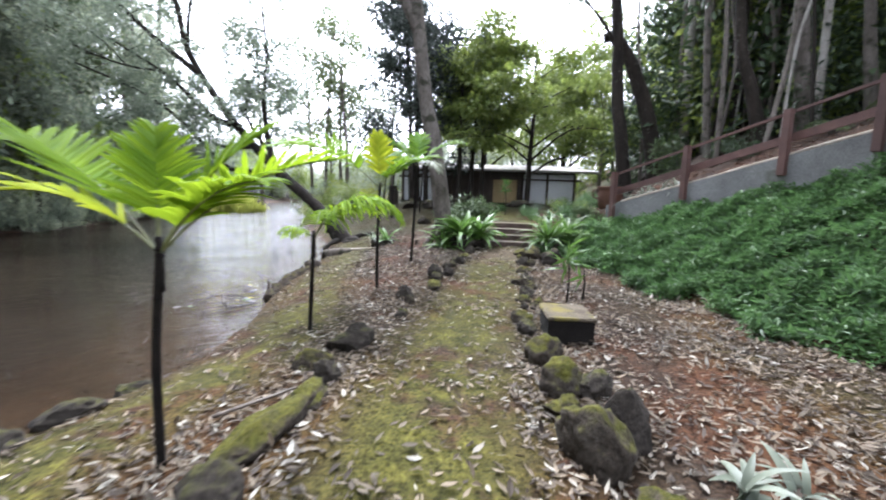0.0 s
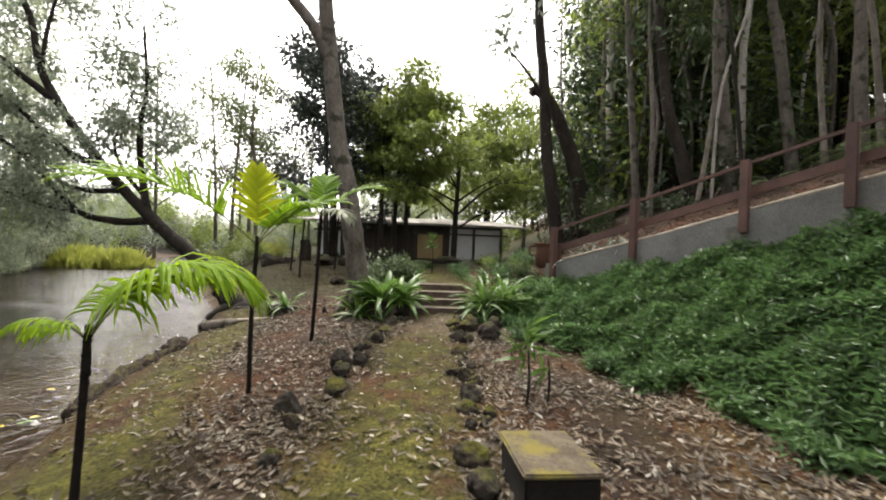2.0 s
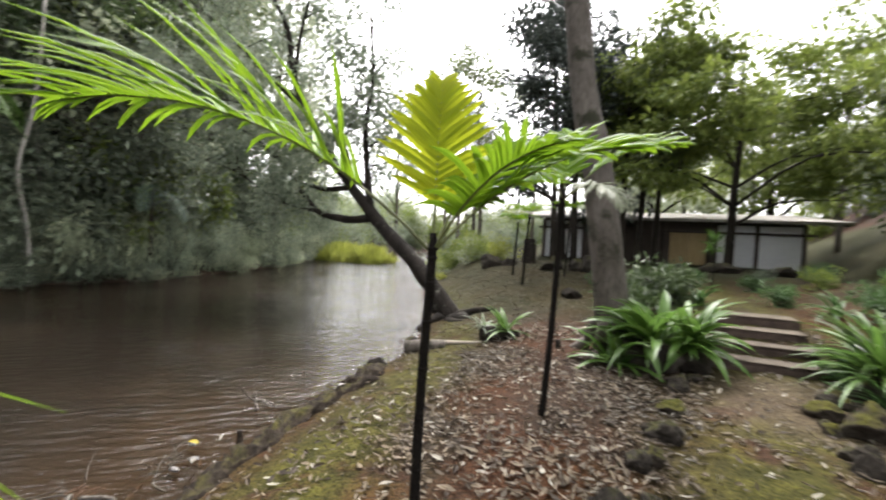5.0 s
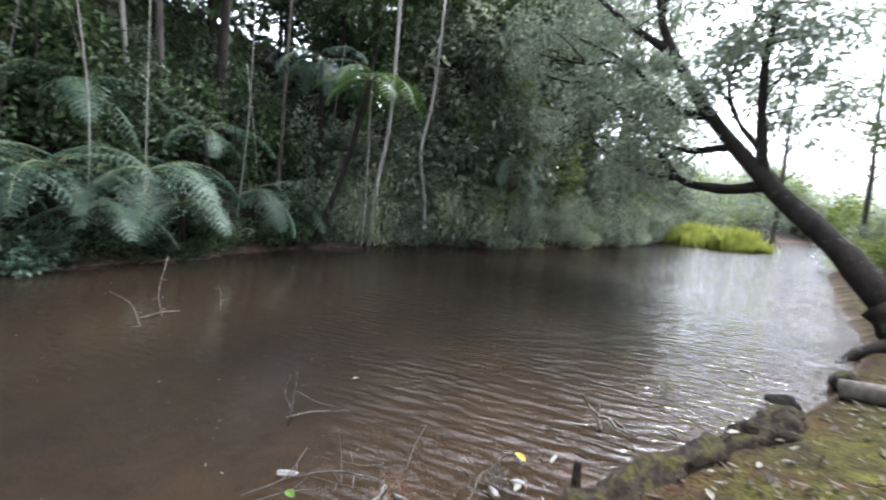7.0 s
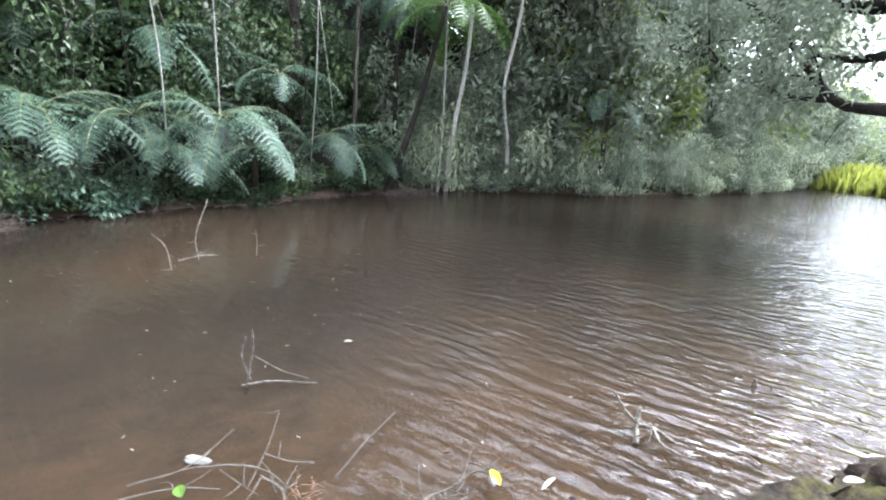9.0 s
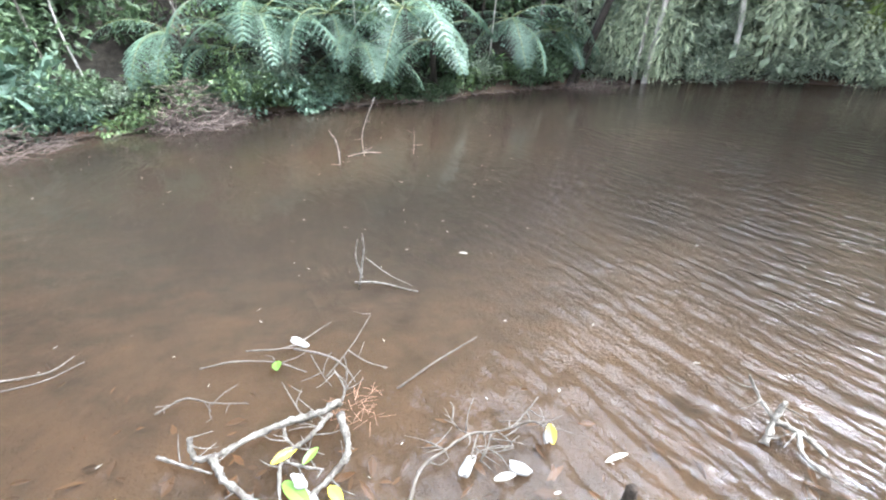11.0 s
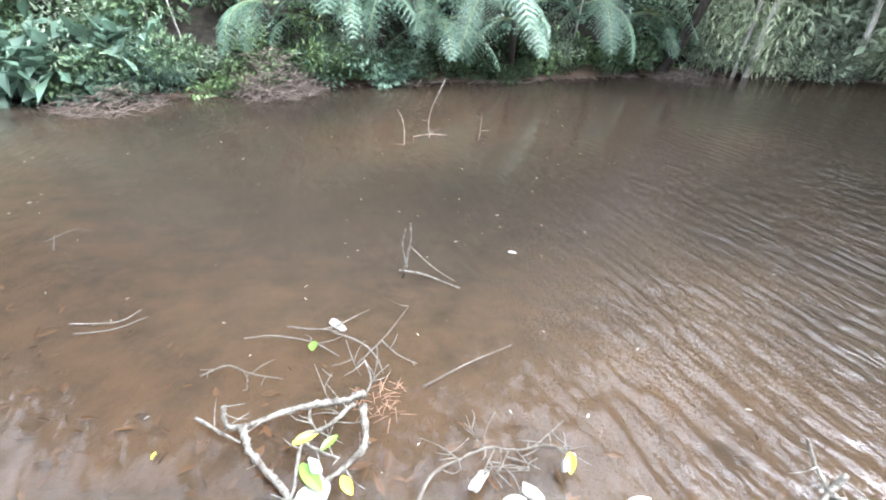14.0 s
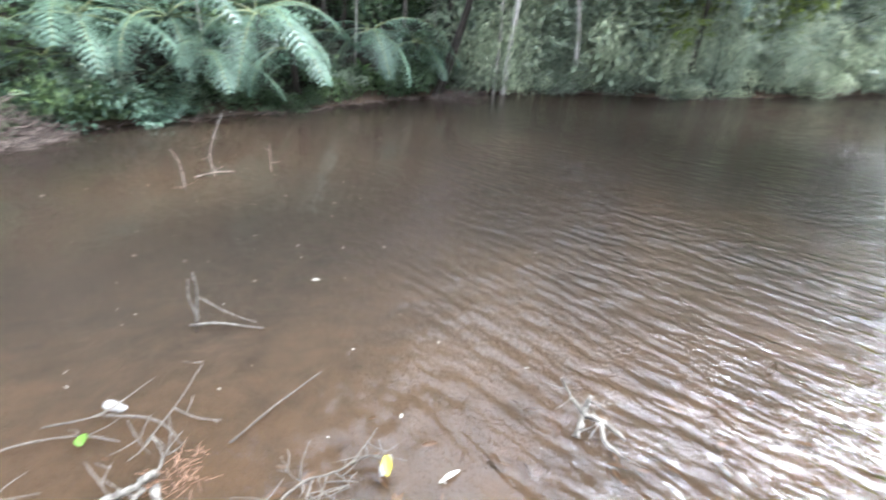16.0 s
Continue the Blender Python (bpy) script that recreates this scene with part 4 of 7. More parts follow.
# garden steps
steps = empty("garden_steps", pose(STEP_X0, STEP_Y, STEP_Z), "four low brown stone steps with pale worn treads", "steps", "", "structure")
for i in range(4):
    z1 = STEP_RISE * (i + 1)
    x_in = 0.05 * i
    part("riser", bevel_box((x_in, STEP_RUN * i, z1 - 0.3), (STEP_X1 - STEP_X0 + 0.03 * i, STEP_RUN * i + 0.5, z1 - 0.018), 0.02, 2, 0.012, i), "step", steps)
    part("tread", bevel_box((x_in, STEP_RUN * i - 0.01, z1 - 0.018), (STEP_X1 - STEP_X0 + 0.03 * i, STEP_RUN * i + 0.5, z1), 0.006, 2, 0.006, i + 9), "step_top", steps)

# low concrete box beside the path
gb = float(land(1.0, 6.5))
cbox = empty("concrete_box", pose(0.77, 6.2, gb - 0.06), "low concrete box with a mossy slab on top, blackened front", "box")
part("body", bevel_box((0.02, 0.02, 0), (0.50, 0.62, 0.69 - gb + 0.025), 0.012, 2), "box_side", cbox)
part("slab", bevel_box((0, 0, 0.69 - gb + 0.025), (0.52, 0.66, 0.69 - gb + 0.06), 0.012, 2, 0.006, 4), "box_top", cbox)

# house behind the trees
HX0, HX1, HY, HZ = -4.4, 5.85, 28.0, 1.42
house = empty("house", pose(0, HY, HZ), "low single-storey house with white panels, dark posts and a grey roof", "house")
part("wall", box(Geo(), (HX0, 0.25, 0), (HX1, 6.0, 2.0)), "timber", house)
for a, b, mat, nm in ((2.85, 4.15, "plaster", "panel"), (4.27, 5.72, "plaster", "panel"), (1.05, 1.75, "ochre", "door"), (1.77, 2.45, "ochre", "door"), (-4.3, -3.5, "plaster", "panel"), (-3.4, -2.6, "plaster", "panel")):
    part(nm, bevel_box((a, 0.17, 0.06), (b, 0.26, 1.42), 0.01, 1), mat, house)
    if nm == "panel":
        part("panel", bevel_box((a, 0.17, 1.50), (b, 0.26, 1.78), 0.01, 1), "plaster", house)
for px in (-4.35, -2.5, -1.4, -0.2, 0.9, 2.6, 4.21, 5.78):
    part("post", bevel_box((px - 0.07, 0.05, 0), (px + 0.07, 0.19, 1.85), 0.01, 1), "timber", house)
for z_ in (1.46, 1.98):
    part("beam", bevel_box((HX0 - 0.2, 0.04, z_ - 0.05), (HX1 + 0.3, 0.16, z_ + 0.05), 0.01, 1), "timber", house)
roof = Geo()
roof.add([(HX0 - 1.2, -0.6, 1.86), (HX1 + 1.2, -0.6, 1.86), (HX1 + 0.4, 3.2, 2.35), (HX0 - 0.4, 3.2, 2.35), (HX0 - 1.2, 7.4, 1.86), (HX1 + 1.2, 7.4, 1.86),
          (HX0 - 1.2, -0.6, 1.98), (HX1 + 1.2, -0.6, 1.98), (HX1 + 0.4, 3.2, 2.47), (HX0 - 0.4, 3.2, 2.47), (HX0 - 1.2, 7.4, 1.98), (HX1 + 1.2, 7.4, 1.98)],
         [[0, 3, 2, 1], [3, 4, 5, 2], [6, 7, 8, 9], [9, 8, 11, 10], [0, 1, 7, 6], [1, 2, 8, 7], [2, 5, 11, 8], [4, 10, 11, 5], [3, 0, 6, 9], [4, 3, 9, 10]])
rf = part("roof", roof, "roof", house)
for i in range(26):
    g = Geo()
    fx = HX0 - 1.0 + i * (HX1 - HX0 + 2.0) / 25
    beam(g, (fx, -0.62, 1.83), (fx, 0.2, 1.96), 0.06, 0.07)
    part("rafter", g, "timber", rf)

# jar on the slope
jx, jy = 3.95, 15.0
jar = empty("clay_jar", pose(jx, jy, float(land(jx, jy)) - 0.02), "large brown clay jar with one ring handle", "jar")


def lathe(profile, sides=28):
    g = Geo()
    v = [(r * math.cos(2 * math.pi * s / sides), r * math.sin(2 * math.pi * s / sides), z) for r, z in profile for s in range(sides)]
    f = [[i * sides + s, i * sides + (s + 1) % sides, (i + 1) * sides + (s + 1) % sides, (i + 1) * sides + s] for i in range(len(profile) - 1) for s in range(sides)]
    f.append(list(range(sides))[::-1])
    f.append([(len(profile) - 1) * sides + s for s in range(sides)])
    return g.add(v, f)


part("body", lathe([(0.26, 0), (0.31, 0.06), (0.345, 0.3), (0.35, 0.5), (0.34, 0.60), (0.375, 0.63), (0.375, 0.67), (0.33, 0.67), (0.31, 0.5), (0.28, 0.15)]), "terracotta", jar, "", True)
hnd = Geo()
tube(hnd, [(-0.33, -0.05, 0.58), (-0.50, -0.08, 0.56), (-0.53, -0.08, 0.42), (-0.44, -0.07, 0.32), (-0.34, -0.05, 0.36)], 0.022, 0.022, 8, 0, 5)
part("handle", hnd, "terracotta", jar, "", True)

# ---------- the young palms ----------
palm(-1.85, 3.94, (-1.79, 3.94, 1.62), [
    (125, 72, 0.80, 22, 0.34, 0.043, 18, "palm_leaf", 0.3), (40, 64, 0.95, 35, 0.40, 0.043, 20, "palm_leaf", 0.35),
    (4, 46, 1.15, 46, 0.36, 0.044, 22, "palm_leaf", 0.12), (172, 50, 1.40, 62, 0.50, 0.040, 26, "palm_leaf", 0.08),
    (208, 52, 0.85, 78, 0.32, 0.050, 15, "palm_yellow", 0.35), (-22, 46, 0.95, 52, 0.38, 0.042, 20, "palm_leaf", 0.5)],
    "young palm with bright yellow-green broad fronds on a thin dark stem", 41, 0.024)
palm(-1.92, 6.5, (-1.86, 6.5, 1.44), [
    (4, 66, 1.20, 128, 0.64, 0.030, 44, "palm_leaf", 1.15), (40, 62, 0.95, 105, 0.48, 0.026, 22, "palm_leaf", 1.3),
    (178, 46, 0.42, 110, 0.20, 0.018, 13, "palm_leaf", 1.6), (215, 56, 0.45, 115, 0.22, 0.018, 13, "palm_leaf", 1.6), (95, 60, 0.75, 100, 0.32, 0.026, 20, "palm_leaf", 1.4)],
    "young palm with one long drooping feathery frond over the bank", 42, 0.023)
palm(-1.61, 8.70, (-1.58, 8.70, 2.04), [
    (214, 44, 1.75, 66, 0.80, 0.032, 44, "palm_green", 0.42), (112, 80, 0.95, 18, 0.34, 0.044, 18, "palm_yellow", 0.3),
    (22, 50, 1.15, 55, 0.42, 0.05, 22, "palm_green", 0.5), (345, 58, 0.85, 60, 0.36, 0.034, 24, "palm_green", 0.6),
    (70, 62, 0.9, 45, 0.38, 0.05, 19, "palm_green", 0.3)],
    "young palm with a yellow upright frond and long feathery fronds", 43, 0.024)
palm(-1.36, 10.88, (-1.27, 10.88, 2.52), [
    (20, 50, 1.2, 60, 0.42, 0.05, 20, "palm_green", 0.4), (150, 55, 1.1, 60, 0.40, 0.05, 20, "palm_green", 0.5),
    (250, 40, 0.8, 95, 0.32, 0.03, 24, "palm_green", 0.9), (90, 70, 0.9, 40, 0.38, 0.07, 13, "palm_green", 0.3),
    (320, 30, 0.75, 100, 0.34, 0.028, 24, "palm_pale", 0.9)],
    "young palm with bright green fronds on a thin dark leaning stem", 44)
for i, (px, py, ph) in enumerate(((-3.27, 18.7, 1.9), (-3.9, 20.15, 1.6), (-2.4, 20.6, 2.0))):
    palm(px, py, (px + 0.1, py, float(land(px, py)) + ph), [
        (a + 20 * i, 62, 0.8, 105, 0.28, 0.035, 15, "palm_green", 0.8) for a in (0, 75, 140, 210, 290)],
        "small far young palm on the grassy bank", 50 + i, 0.03)

# ---------- the leaning tree over the pond ----------
lean_tree = empty("leaning_tree", pose(-4.65, 16.7, 0.25), "dark mossy tree leaning far out over the pond", "tree")
O = np.array((-4.65, 16.7, 0.25))
lt = Geo()
sprays = []
rl = random.Random(5)
main = tube(lt, [np.array(q) - O for q in ((-4.35, 16.6, 0.0), (-5.0, 16.75, 0.75), (-6.1, 17.0, 1.75), (-7.3, 17.4, 2.62), (-9.0, 17.8, 4.25), (-10.1, 18.1, 5.55), (-11.0, 18.2, 7.0), (-11.5, 18.3, 8.8), (-12.4, 18.4, 10.2))], 0.25, 0.07, 11, 0.14, 5, rl, 0.8)
for pts, r0, r1 in (
    ([(-7.2, 17.4, 2.55), (-8.3, 17.5, 2.5), (-9.25, 17.5, 2.68), (-10.0, 17.6, 3.3), (-10.9, 17.5, 4.3), (-12.4, 17.4, 5.3), (-14.6, 17.2, 6.2)], 0.16, 0.03),
    ([(-9.2, 17.5, 2.66), (-10.6, 17.2, 3.0), (-12.0, 17.0, 3.8), (-13.2, 16.8, 4.2)], 0.06, 0.015),
    ([(-8.3, 17.55, 3.4), (-9.0, 17.3, 3.35), (-9.6, 17.2, 3.5)], 0.12, 0.05),
    ([(-8.9, 17.8, 4.2), (-9.6, 17.7, 4.35), (-10.4, 17.6, 5.0), (-11.4, 17.5, 5.9), (-13.2, 17.4, 7.0)], 0.16, 0.04),
    ([(-7.35, 17.4, 2.7), (-7.6, 17.6, 3.3), (-7.8, 17.7, 4.3), (-7.85, 17.7, 5.4), (-7.7, 17.7, 6.6), (-7.9, 17.8, 8.4)], 0.15, 0.05),
    ([(-7.55, 17.6, 3.2), (-8.2, 17.6, 4.0), (-8.5, 17.6, 4.8), (-8.25, 17.6, 5.6), (-7.95, 17.6, 6.6)], 0.08, 0.02),
    ([(-10.4, 18.1, 6.0), (-12.2, 18.0, 7.4), (-13.9, 18.0, 8.9), (-15.6, 18.0, 10.1)], 0.14, 0.04),
    ([(-11.0, 18.2, 7.2), (-10.9, 18.3, 8.6), (-10.5, 18.4, 10.4)], 0.10, 0.03),
    ([(-11.6, 17.5, 6.0), (-13.0, 17.0, 6.2), (-15.0, 16.6, 7.0)], 0.06, 0.015),
    ([(-5.0, 16.72, 0.66), (-4.55, 16.6, 0.16), (-4.25, 16.5, -0.1)], 0.33, 0.34),
    ([(-4.45, 16.5, 0.1), (-4.05, 16.2, 0.24), (-3.75, 16.05, 0.16)], 0.26, 0.17),
    ([(-4.5, 16.6, 0.15), (-3.9, 16.5, 0.42), (-3.4, 16.6, 0.5)], 0.16, 0.05),
    ([(-4.5, 16.4, 0.1), (-4.1, 15.9, 0.22), (-3.6, 15.8, 0.28)], 0.15, 0.05),
    ([(-4.7, 16.4, 0.2), (-4.9, 15.9, 0.05), (-5.0, 15.6, -0.1)], 0.15, 0.06),
):
    ln = tube(lt, [np.array(q) - O for q in pts], r0 * 0.8, r1 * 0.8, 7, 0.16, 4, rl)
    if r1 < 0.05 or pts[-1][2] > 6:
        for k in range(len(ln) // 4, len(ln)):
            a, far = rl.uniform(0, 6.28), rl.uniform(0.5, 1.5)
            e = ln[k] + np.array((math.cos(a) * far, math.sin(a) * far, rl.uniform(-0.3, 0.8)))
            tube(lt, [ln[k], (ln[k] + e) / 2 + (0, 0, 0.1), e], 0.022, 0.007, 5, 0.1, 3, rl)
            sprays.append((*e, rl.uniform(0.35, 0.85)))
part("trunk", lt, "bark_dark", lean_tree, "", True)
cl = [(*(np.array(q) - O), r) for q, r in (
    ((-12.6, 18.4, 10.6), 1.4), ((-15.8, 18, 10.3), 1.3), ((-10.4, 18.4, 10.8), 1.2), ((-14.6, 17.2, 6.4), 0.9), ((-13.3, 17.3, 7.2), 0.9), ((-15.2, 16.6, 7.2), 1.0),
    ((-13.4, 16.8, 4.4), 0.7), ((-7.9, 17.8, 8.8), 1.1), ((-7.9, 17.6, 6.9), 0.6), ((-13.9, 18, 9.2), 1.0), ((-11.5, 18.3, 9.2), 0.8), ((-16.5, 17, 8.5), 1.2), ((-14, 18.2, 11.6), 1.5), ((-12.0, 17.6, 6.6), 0.8), ((-16.2, 17.5, 6.4), 1.1), ((-17.5, 17.5, 9.8), 1.4), ((-12.8, 18.2, 8.6), 0.9), ((-17.2, 17, 7.4), 1.0), ((-9.2, 18.2, 9.6), 1.0), ((-8.6, 17.8, 7.6), 0.7), ((-11.6, 17.0, 4.6), 0.6), ((-15.0, 18.4, 8.0), 1.0), ((-13.0, 18.5, 12.4), 1.6), ((-10.8, 18.5, 11.8), 1.4), ((-8.0, 17.8, 9.8), 1.1))]
part("crown", crown_geo(77, cl + sprays, 200, 0.145, 0.7, 0.75), "leaf_grey", lean_tree)

# ---------- tall pale forked tree by the steps ----------
tall = empty("tall_tree", pose(-0.85, 13.35, float(land(-0.85, 13.35))), "tall pale-barked forked tree beside the garden steps", "tree")
tz = float(land(-0.85, 13.35))
O = np.array((-0.85, 13.35, tz))
g = Geo()
rt_ = random.Random(15)
tube(g, [np.array(q) - O for q in ((-0.80, 13.35, tz - 0.2), (-0.88, 13.35, 1.35), (-1.15, 13.35, 3.2), (-1.38, 13.35, 4.2), (-1.62, 13.35, 6.0), (-1.78, 13.35, 7.6), (-1.75, 13.4, 9.6), (-1.9, 13.5, 11.5))], 0.27, 0.12, 11, 0.05, 6, rt_, 0.7)
tube(g, [np.array(q) - O for q in ((-1.62, 13.35, 5.95), (-2.0, 13.3, 6.7), (-2.6, 13.2, 7.4), (-3.6, 13.0, 8.8), (-4.4, 12.8, 10.2))], 0.15, 0.07, 9, 0.06, 5, rt_)
for a in (0.3, 1.7, 3.0, 4.4, 5.5):
    tube(g, [(0.1 * math.cos(a), 0.1 * math.sin(a), 0.45), (0.34 * math.cos(a), 0.34 * math.sin(a), 0.08), (0.6 * math.cos(a), 0.6 * math.sin(a), -0.08)], 0.15, 0.04, 7, 0.1, 4, rt_)
part("trunk", g, "bark_pale", tall, "", True)
cl = [(*(np.array(q) - O), r) for q, r in (((-1.0, 13.6, 11.6), 1.2), ((-4.6, 12.6, 10.6), 1.3), ((-0.2, 13, 11.0), 0.7), ((-2.5, 13.5, 12.6), 1.5))]
part("crown", crown_geo(78, cl, 130, 0.2, 0.7, 0.7), "leaf_mid", tall)

# ---------- trees ----------
# spreading tree and dark conifer before the house
tree("spreading", 2.7, 25.2, "spreading light-green tree with layered branches before the house", "", 40, 1.5)
tree("conifer", -3.4, 27.0, "dark dense bushy tree beside the house", "", 0, 1.12)
for i, (x, y, k, s) in enumerate(((-3.3, 24.2, "slim_b", 0.75), (-2.55, 24.4, "slim_b", 0.78), (-0.9, 24.6, "slim_b", 0.7), (-0.3, 25.2, "slim_b", 0.72), (0.3, 25.0, "slim_b", 0.68))):
    tree(k, x, y, "dark slim trunk with a dense low crown near the house", "trees by the house", 70 * i, s, "bark_dark", "conifer" if i < 2 else "leaf_olive")
stump = Geo()
tube(stump, [(0, 0, -0.1), (0.02, 0, 0.5), (0, 0.02, 0.95)], 0.27, 0.22, 10, 0.08, 4)
st_ob = part("tree_stump", stump, "bark_dark", None, "", True)
st_ob.matrix_world = pose(-4.2, 24.0, float(land(-4.2, 24.0)))
tagged(st_ob, "thick dark cut tree stump on the lawn", "stump")

# trees of the hillside, behind the fence


def drawn_tree(pts, r0, r1, bark, leaf, label, crown, extra=(), seed=1):
    """A tree whose trunk follows its own line, with side limbs and clumps of leaves."""
    z0 = float(land(pts[0][0], pts[0][1]))
    o = np.array((pts[0][0], pts[0][1], z0))
    ob = empty("tree", Matrix.Translation(o.tolist()), label, "tree", "hillside trees")
    g = Geo()
    rnd = random.Random(seed)
    tube(g, [np.array((0, 0, -0.3))] + [np.array(q) - o for q in pts[1:]], r0, r1, 10, 0.08, 6, rnd)
    for a in (0.5, 2.4, 4.3):
        tube(g, [(0, 0, r0 * 1.4), (r0 * 1.7 * math.cos(a), r0 * 1.7 * math.sin(a), -0.1)], r0 * 0.6, r0 * 0.2, 6, 0.1, 3, rnd)
    for q, ra, rb in extra:
        tube(g, [np.array(k) - o for k in q], ra, rb, 8, 0.1, 5, rnd)
    part("trunk", g, bark, ob, "", True)
    if crown:
        part("crown", crown_geo(seed, [(*(np.array(q[:3]) - o), q[3]) for q in crown], 110, 0.24, 0.7), leaf, ob)
    return ob


drawn_tree([(5.43, 18, 2.2), (5.0, 18, 4.4), (4.84, 18, 5.35), (4.64, 18, 7.9), (4.43, 18, 9.6), (4.3, 18, 12)], 0.24, 0.14, "bark_dark", "leaf_grey", "dark upright trunk at the end of the fence", [(3.9, 18, 10.5, 1.0), (4.6, 17.6, 11.5, 1.2), (3.4, 18.4, 9.4, 0.7), (4.2, 18.2, 12.6, 1.3)],
           [([(4.7, 18, 7.0), (4.2, 18, 7.9), (3.5, 18.2, 8.8)], 0.08, 0.03)], 91)
drawn_tree([(6.7, 18.8, 2.9), (6.3, 18.8, 4.6), (5.75, 18.8, 6.2), (5.2, 18.8, 7.3), (4.75, 18.8, 7.75), (4.45, 18.8, 7.7)], 0.30, 0.16, "bark_dark", "leaf_grey", "thick dark trunk with a broken-off bent top", [], (), 92)
for k, (pts, r, bk) in enumerate((
    ([(8.14, 20, 3.9), (7.96, 20, 8.7), (7.87, 20, 10.6), (7.8, 20, 13)], 0.17, "bark_white"), ([(7.58, 17, 2.9), (7.4, 17, 5.0), (7.05, 17, 8.9), (6.9, 17, 12)], 0.13, "bark_pale"),
    ([(9.14, 15, 4.5), (8.8, 15, 6.2), (8.64, 15, 7.5), (8.65, 15, 9.1), (8.8, 15, 12.5)], 0.22, "bark_pale"), ([(9.5, 15.1, 4.5), (9.43, 15.1, 7.6), (9.57, 15.1, 9.2), (9.7, 15.1, 12)], 0.11, "bark_white"),
    ([(10.05, 14, 5.0), (9.49, 14, 7.8), (9.28, 14, 8.7), (9.2, 14, 12)], 0.15, "bark_pale"), ([(8.06, 20.5, 4.1), (7.93, 20.5, 9.5), (7.9, 20.5, 12)], 0.12, "bark_pale"), ([(8.4, 15.4, 3.6), (7.74, 15.4, 5.4), (7.41, 15.4, 6.4), (7.0, 15.4, 9.5)], 0.20, "bark_dark"),
    ([(10.4, 12.6, 5.0), (10.2, 12.6, 8.0), (10.3, 12.6, 12)], 0.14, "bark_pale"))):
    tx, ty, tzz = pts[-1]
    drawn_tree(pts, r, r * 0.6, bk, "leaf_mid" if k % 2 else "leaf_dark", "slender pale forest tree behind the fence" if bk != "bark_dark" else "dark slanting forest tree behind the fence",
               [(tx, ty, tzz, 1.2), (tx + 0.8, ty - 0.6, tzz - 1.0, 1.0), (tx - 0.7, ty + 0.5, tzz - 1.6, 0.9), (tx + 0.3, ty + 0.9, tzz + 0.6, 1.2)], (), 93 + k)
rh = random.Random(21)
spots = [(9.2, 18.5, "slim_b", "bark_dark"), (10.5, 20.5, "slim", "bark_pale"), (11.5, 12.5, "slim_b", "bark_dark"), (10.8, 9.6, "slim_c", "bark_pale")]
for i in range(30):
    sx, wx = rh.uniform(-10, 7), rh.uniform(6.5, 20)
    c = WALL + WALL_U * sx + WALL_N * wx
    spots.append((c[0], c[1], rh.choice(("slim", "slim_c", "slim_c", "slim_b")), rh.choice(("bark_pale", "bark_pale", "bark_dark"))))
for i, (x, y, k, b) in enumerate(spots):
    if y > 16.5 and x < 0.36 * (y - 4):
        continue
    tree(k, x, y, "slender forest tree on the shady hillside", "hillside trees", 47 * i, rh.uniform(0.85, 1.2), b, rh.choice(("leaf_dark", "leaf_mid", "leaf_mid", "leaf_light")))
for i in range(90):
    sx, wx = rh.uniform(-9, 7), rh.uniform(3.0, 18)
    c = WALL + WALL_U * sx + WALL_N * wx
    if c[1] > 16.0 and c[0] < 0.36 * (c[1] - 4):
        continue
    bush_kind, bush_leaf = rh.choice(("bush", "bush_b", "low", "tall")), rh.choice(("leaf_dark", "leaf_mid", "leaf_dark", "leaf_light"))
    if wx < 6:
        shrub(bush_kind, c[0], c[1], bush_leaf, "shady undergrowth bush on the hillside", "hillside bushes", 50 * i, rh.uniform(0.4, 0.7))
    else:
        undergrowth("wood", c[0], c[1], bush_leaf, 50 * i, rh.uniform(0.8, 1.6))
for i in range(16):
    c = WALL + WALL_U * (-7 + 14.5 * (i + rh.random()) / 16) + WALL_N * rh.uniform(9, 16)
    if c[1] > 16.5 and c[0] < 0.36 * (c[1] - 4):
        continue
    tree("leafy", c[0], c[1], "leafy young tree in the hillside woods", "hillside trees", 83 * i, rh.uniform(0.7, 1.25), None, ("leaf_mid", "leaf_dark", "leaf_mid", "leaf_light")[i % 4])
POLES = []
for k in range(5):
    g = Geo()
    rk = random.Random(600 + k)
    tube(g, [(0, 0, -0.3), (rk.uniform(-.2, .2), rk.uniform(-.2, .2), 3.0), (rk.uniform(-.5, .5), rk.uniform(-.5, .5), 6.0), (rk.uniform(-.9, .9), rk.uniform(-.9, .9), 10.0)], (0.06, 0.045, 0.08, 0.05, 0.07)[k], 0.035, 7, 0.1, 5, rk)
    me = g.mesh("bare_trunk", True)
    me.materials.append(M[("bark_pale", "bark_white", "bark_pale", "bark_dark", "bark_pale")[k]])
    POLES.append(me)
for i in range(38):
    sx, wx = rh.uniform(-4.5, 6.5), rh.uniform(3.6, 11)
    c = WALL + WALL_U * sx + WALL_N * wx
    ob = new("bare_trunk", POLES[i % 5])
    ob.matrix_world = pose(c[0], c[1], float(land(c[0], c[1])), rh.uniform(-5, 5), rh.uniform(-6, 6), 70 * i)
    tagged(ob, ("thin pale bare trunk in the hillside woods", "thin white bare trunk in the hillside woods", "thin pale bare trunk in the hillside woods", "thin dark bare trunk in the hillside woods", "thin pale bare trunk in the hillside woods")[i % 5], "trunk", "thin hillside trunks")
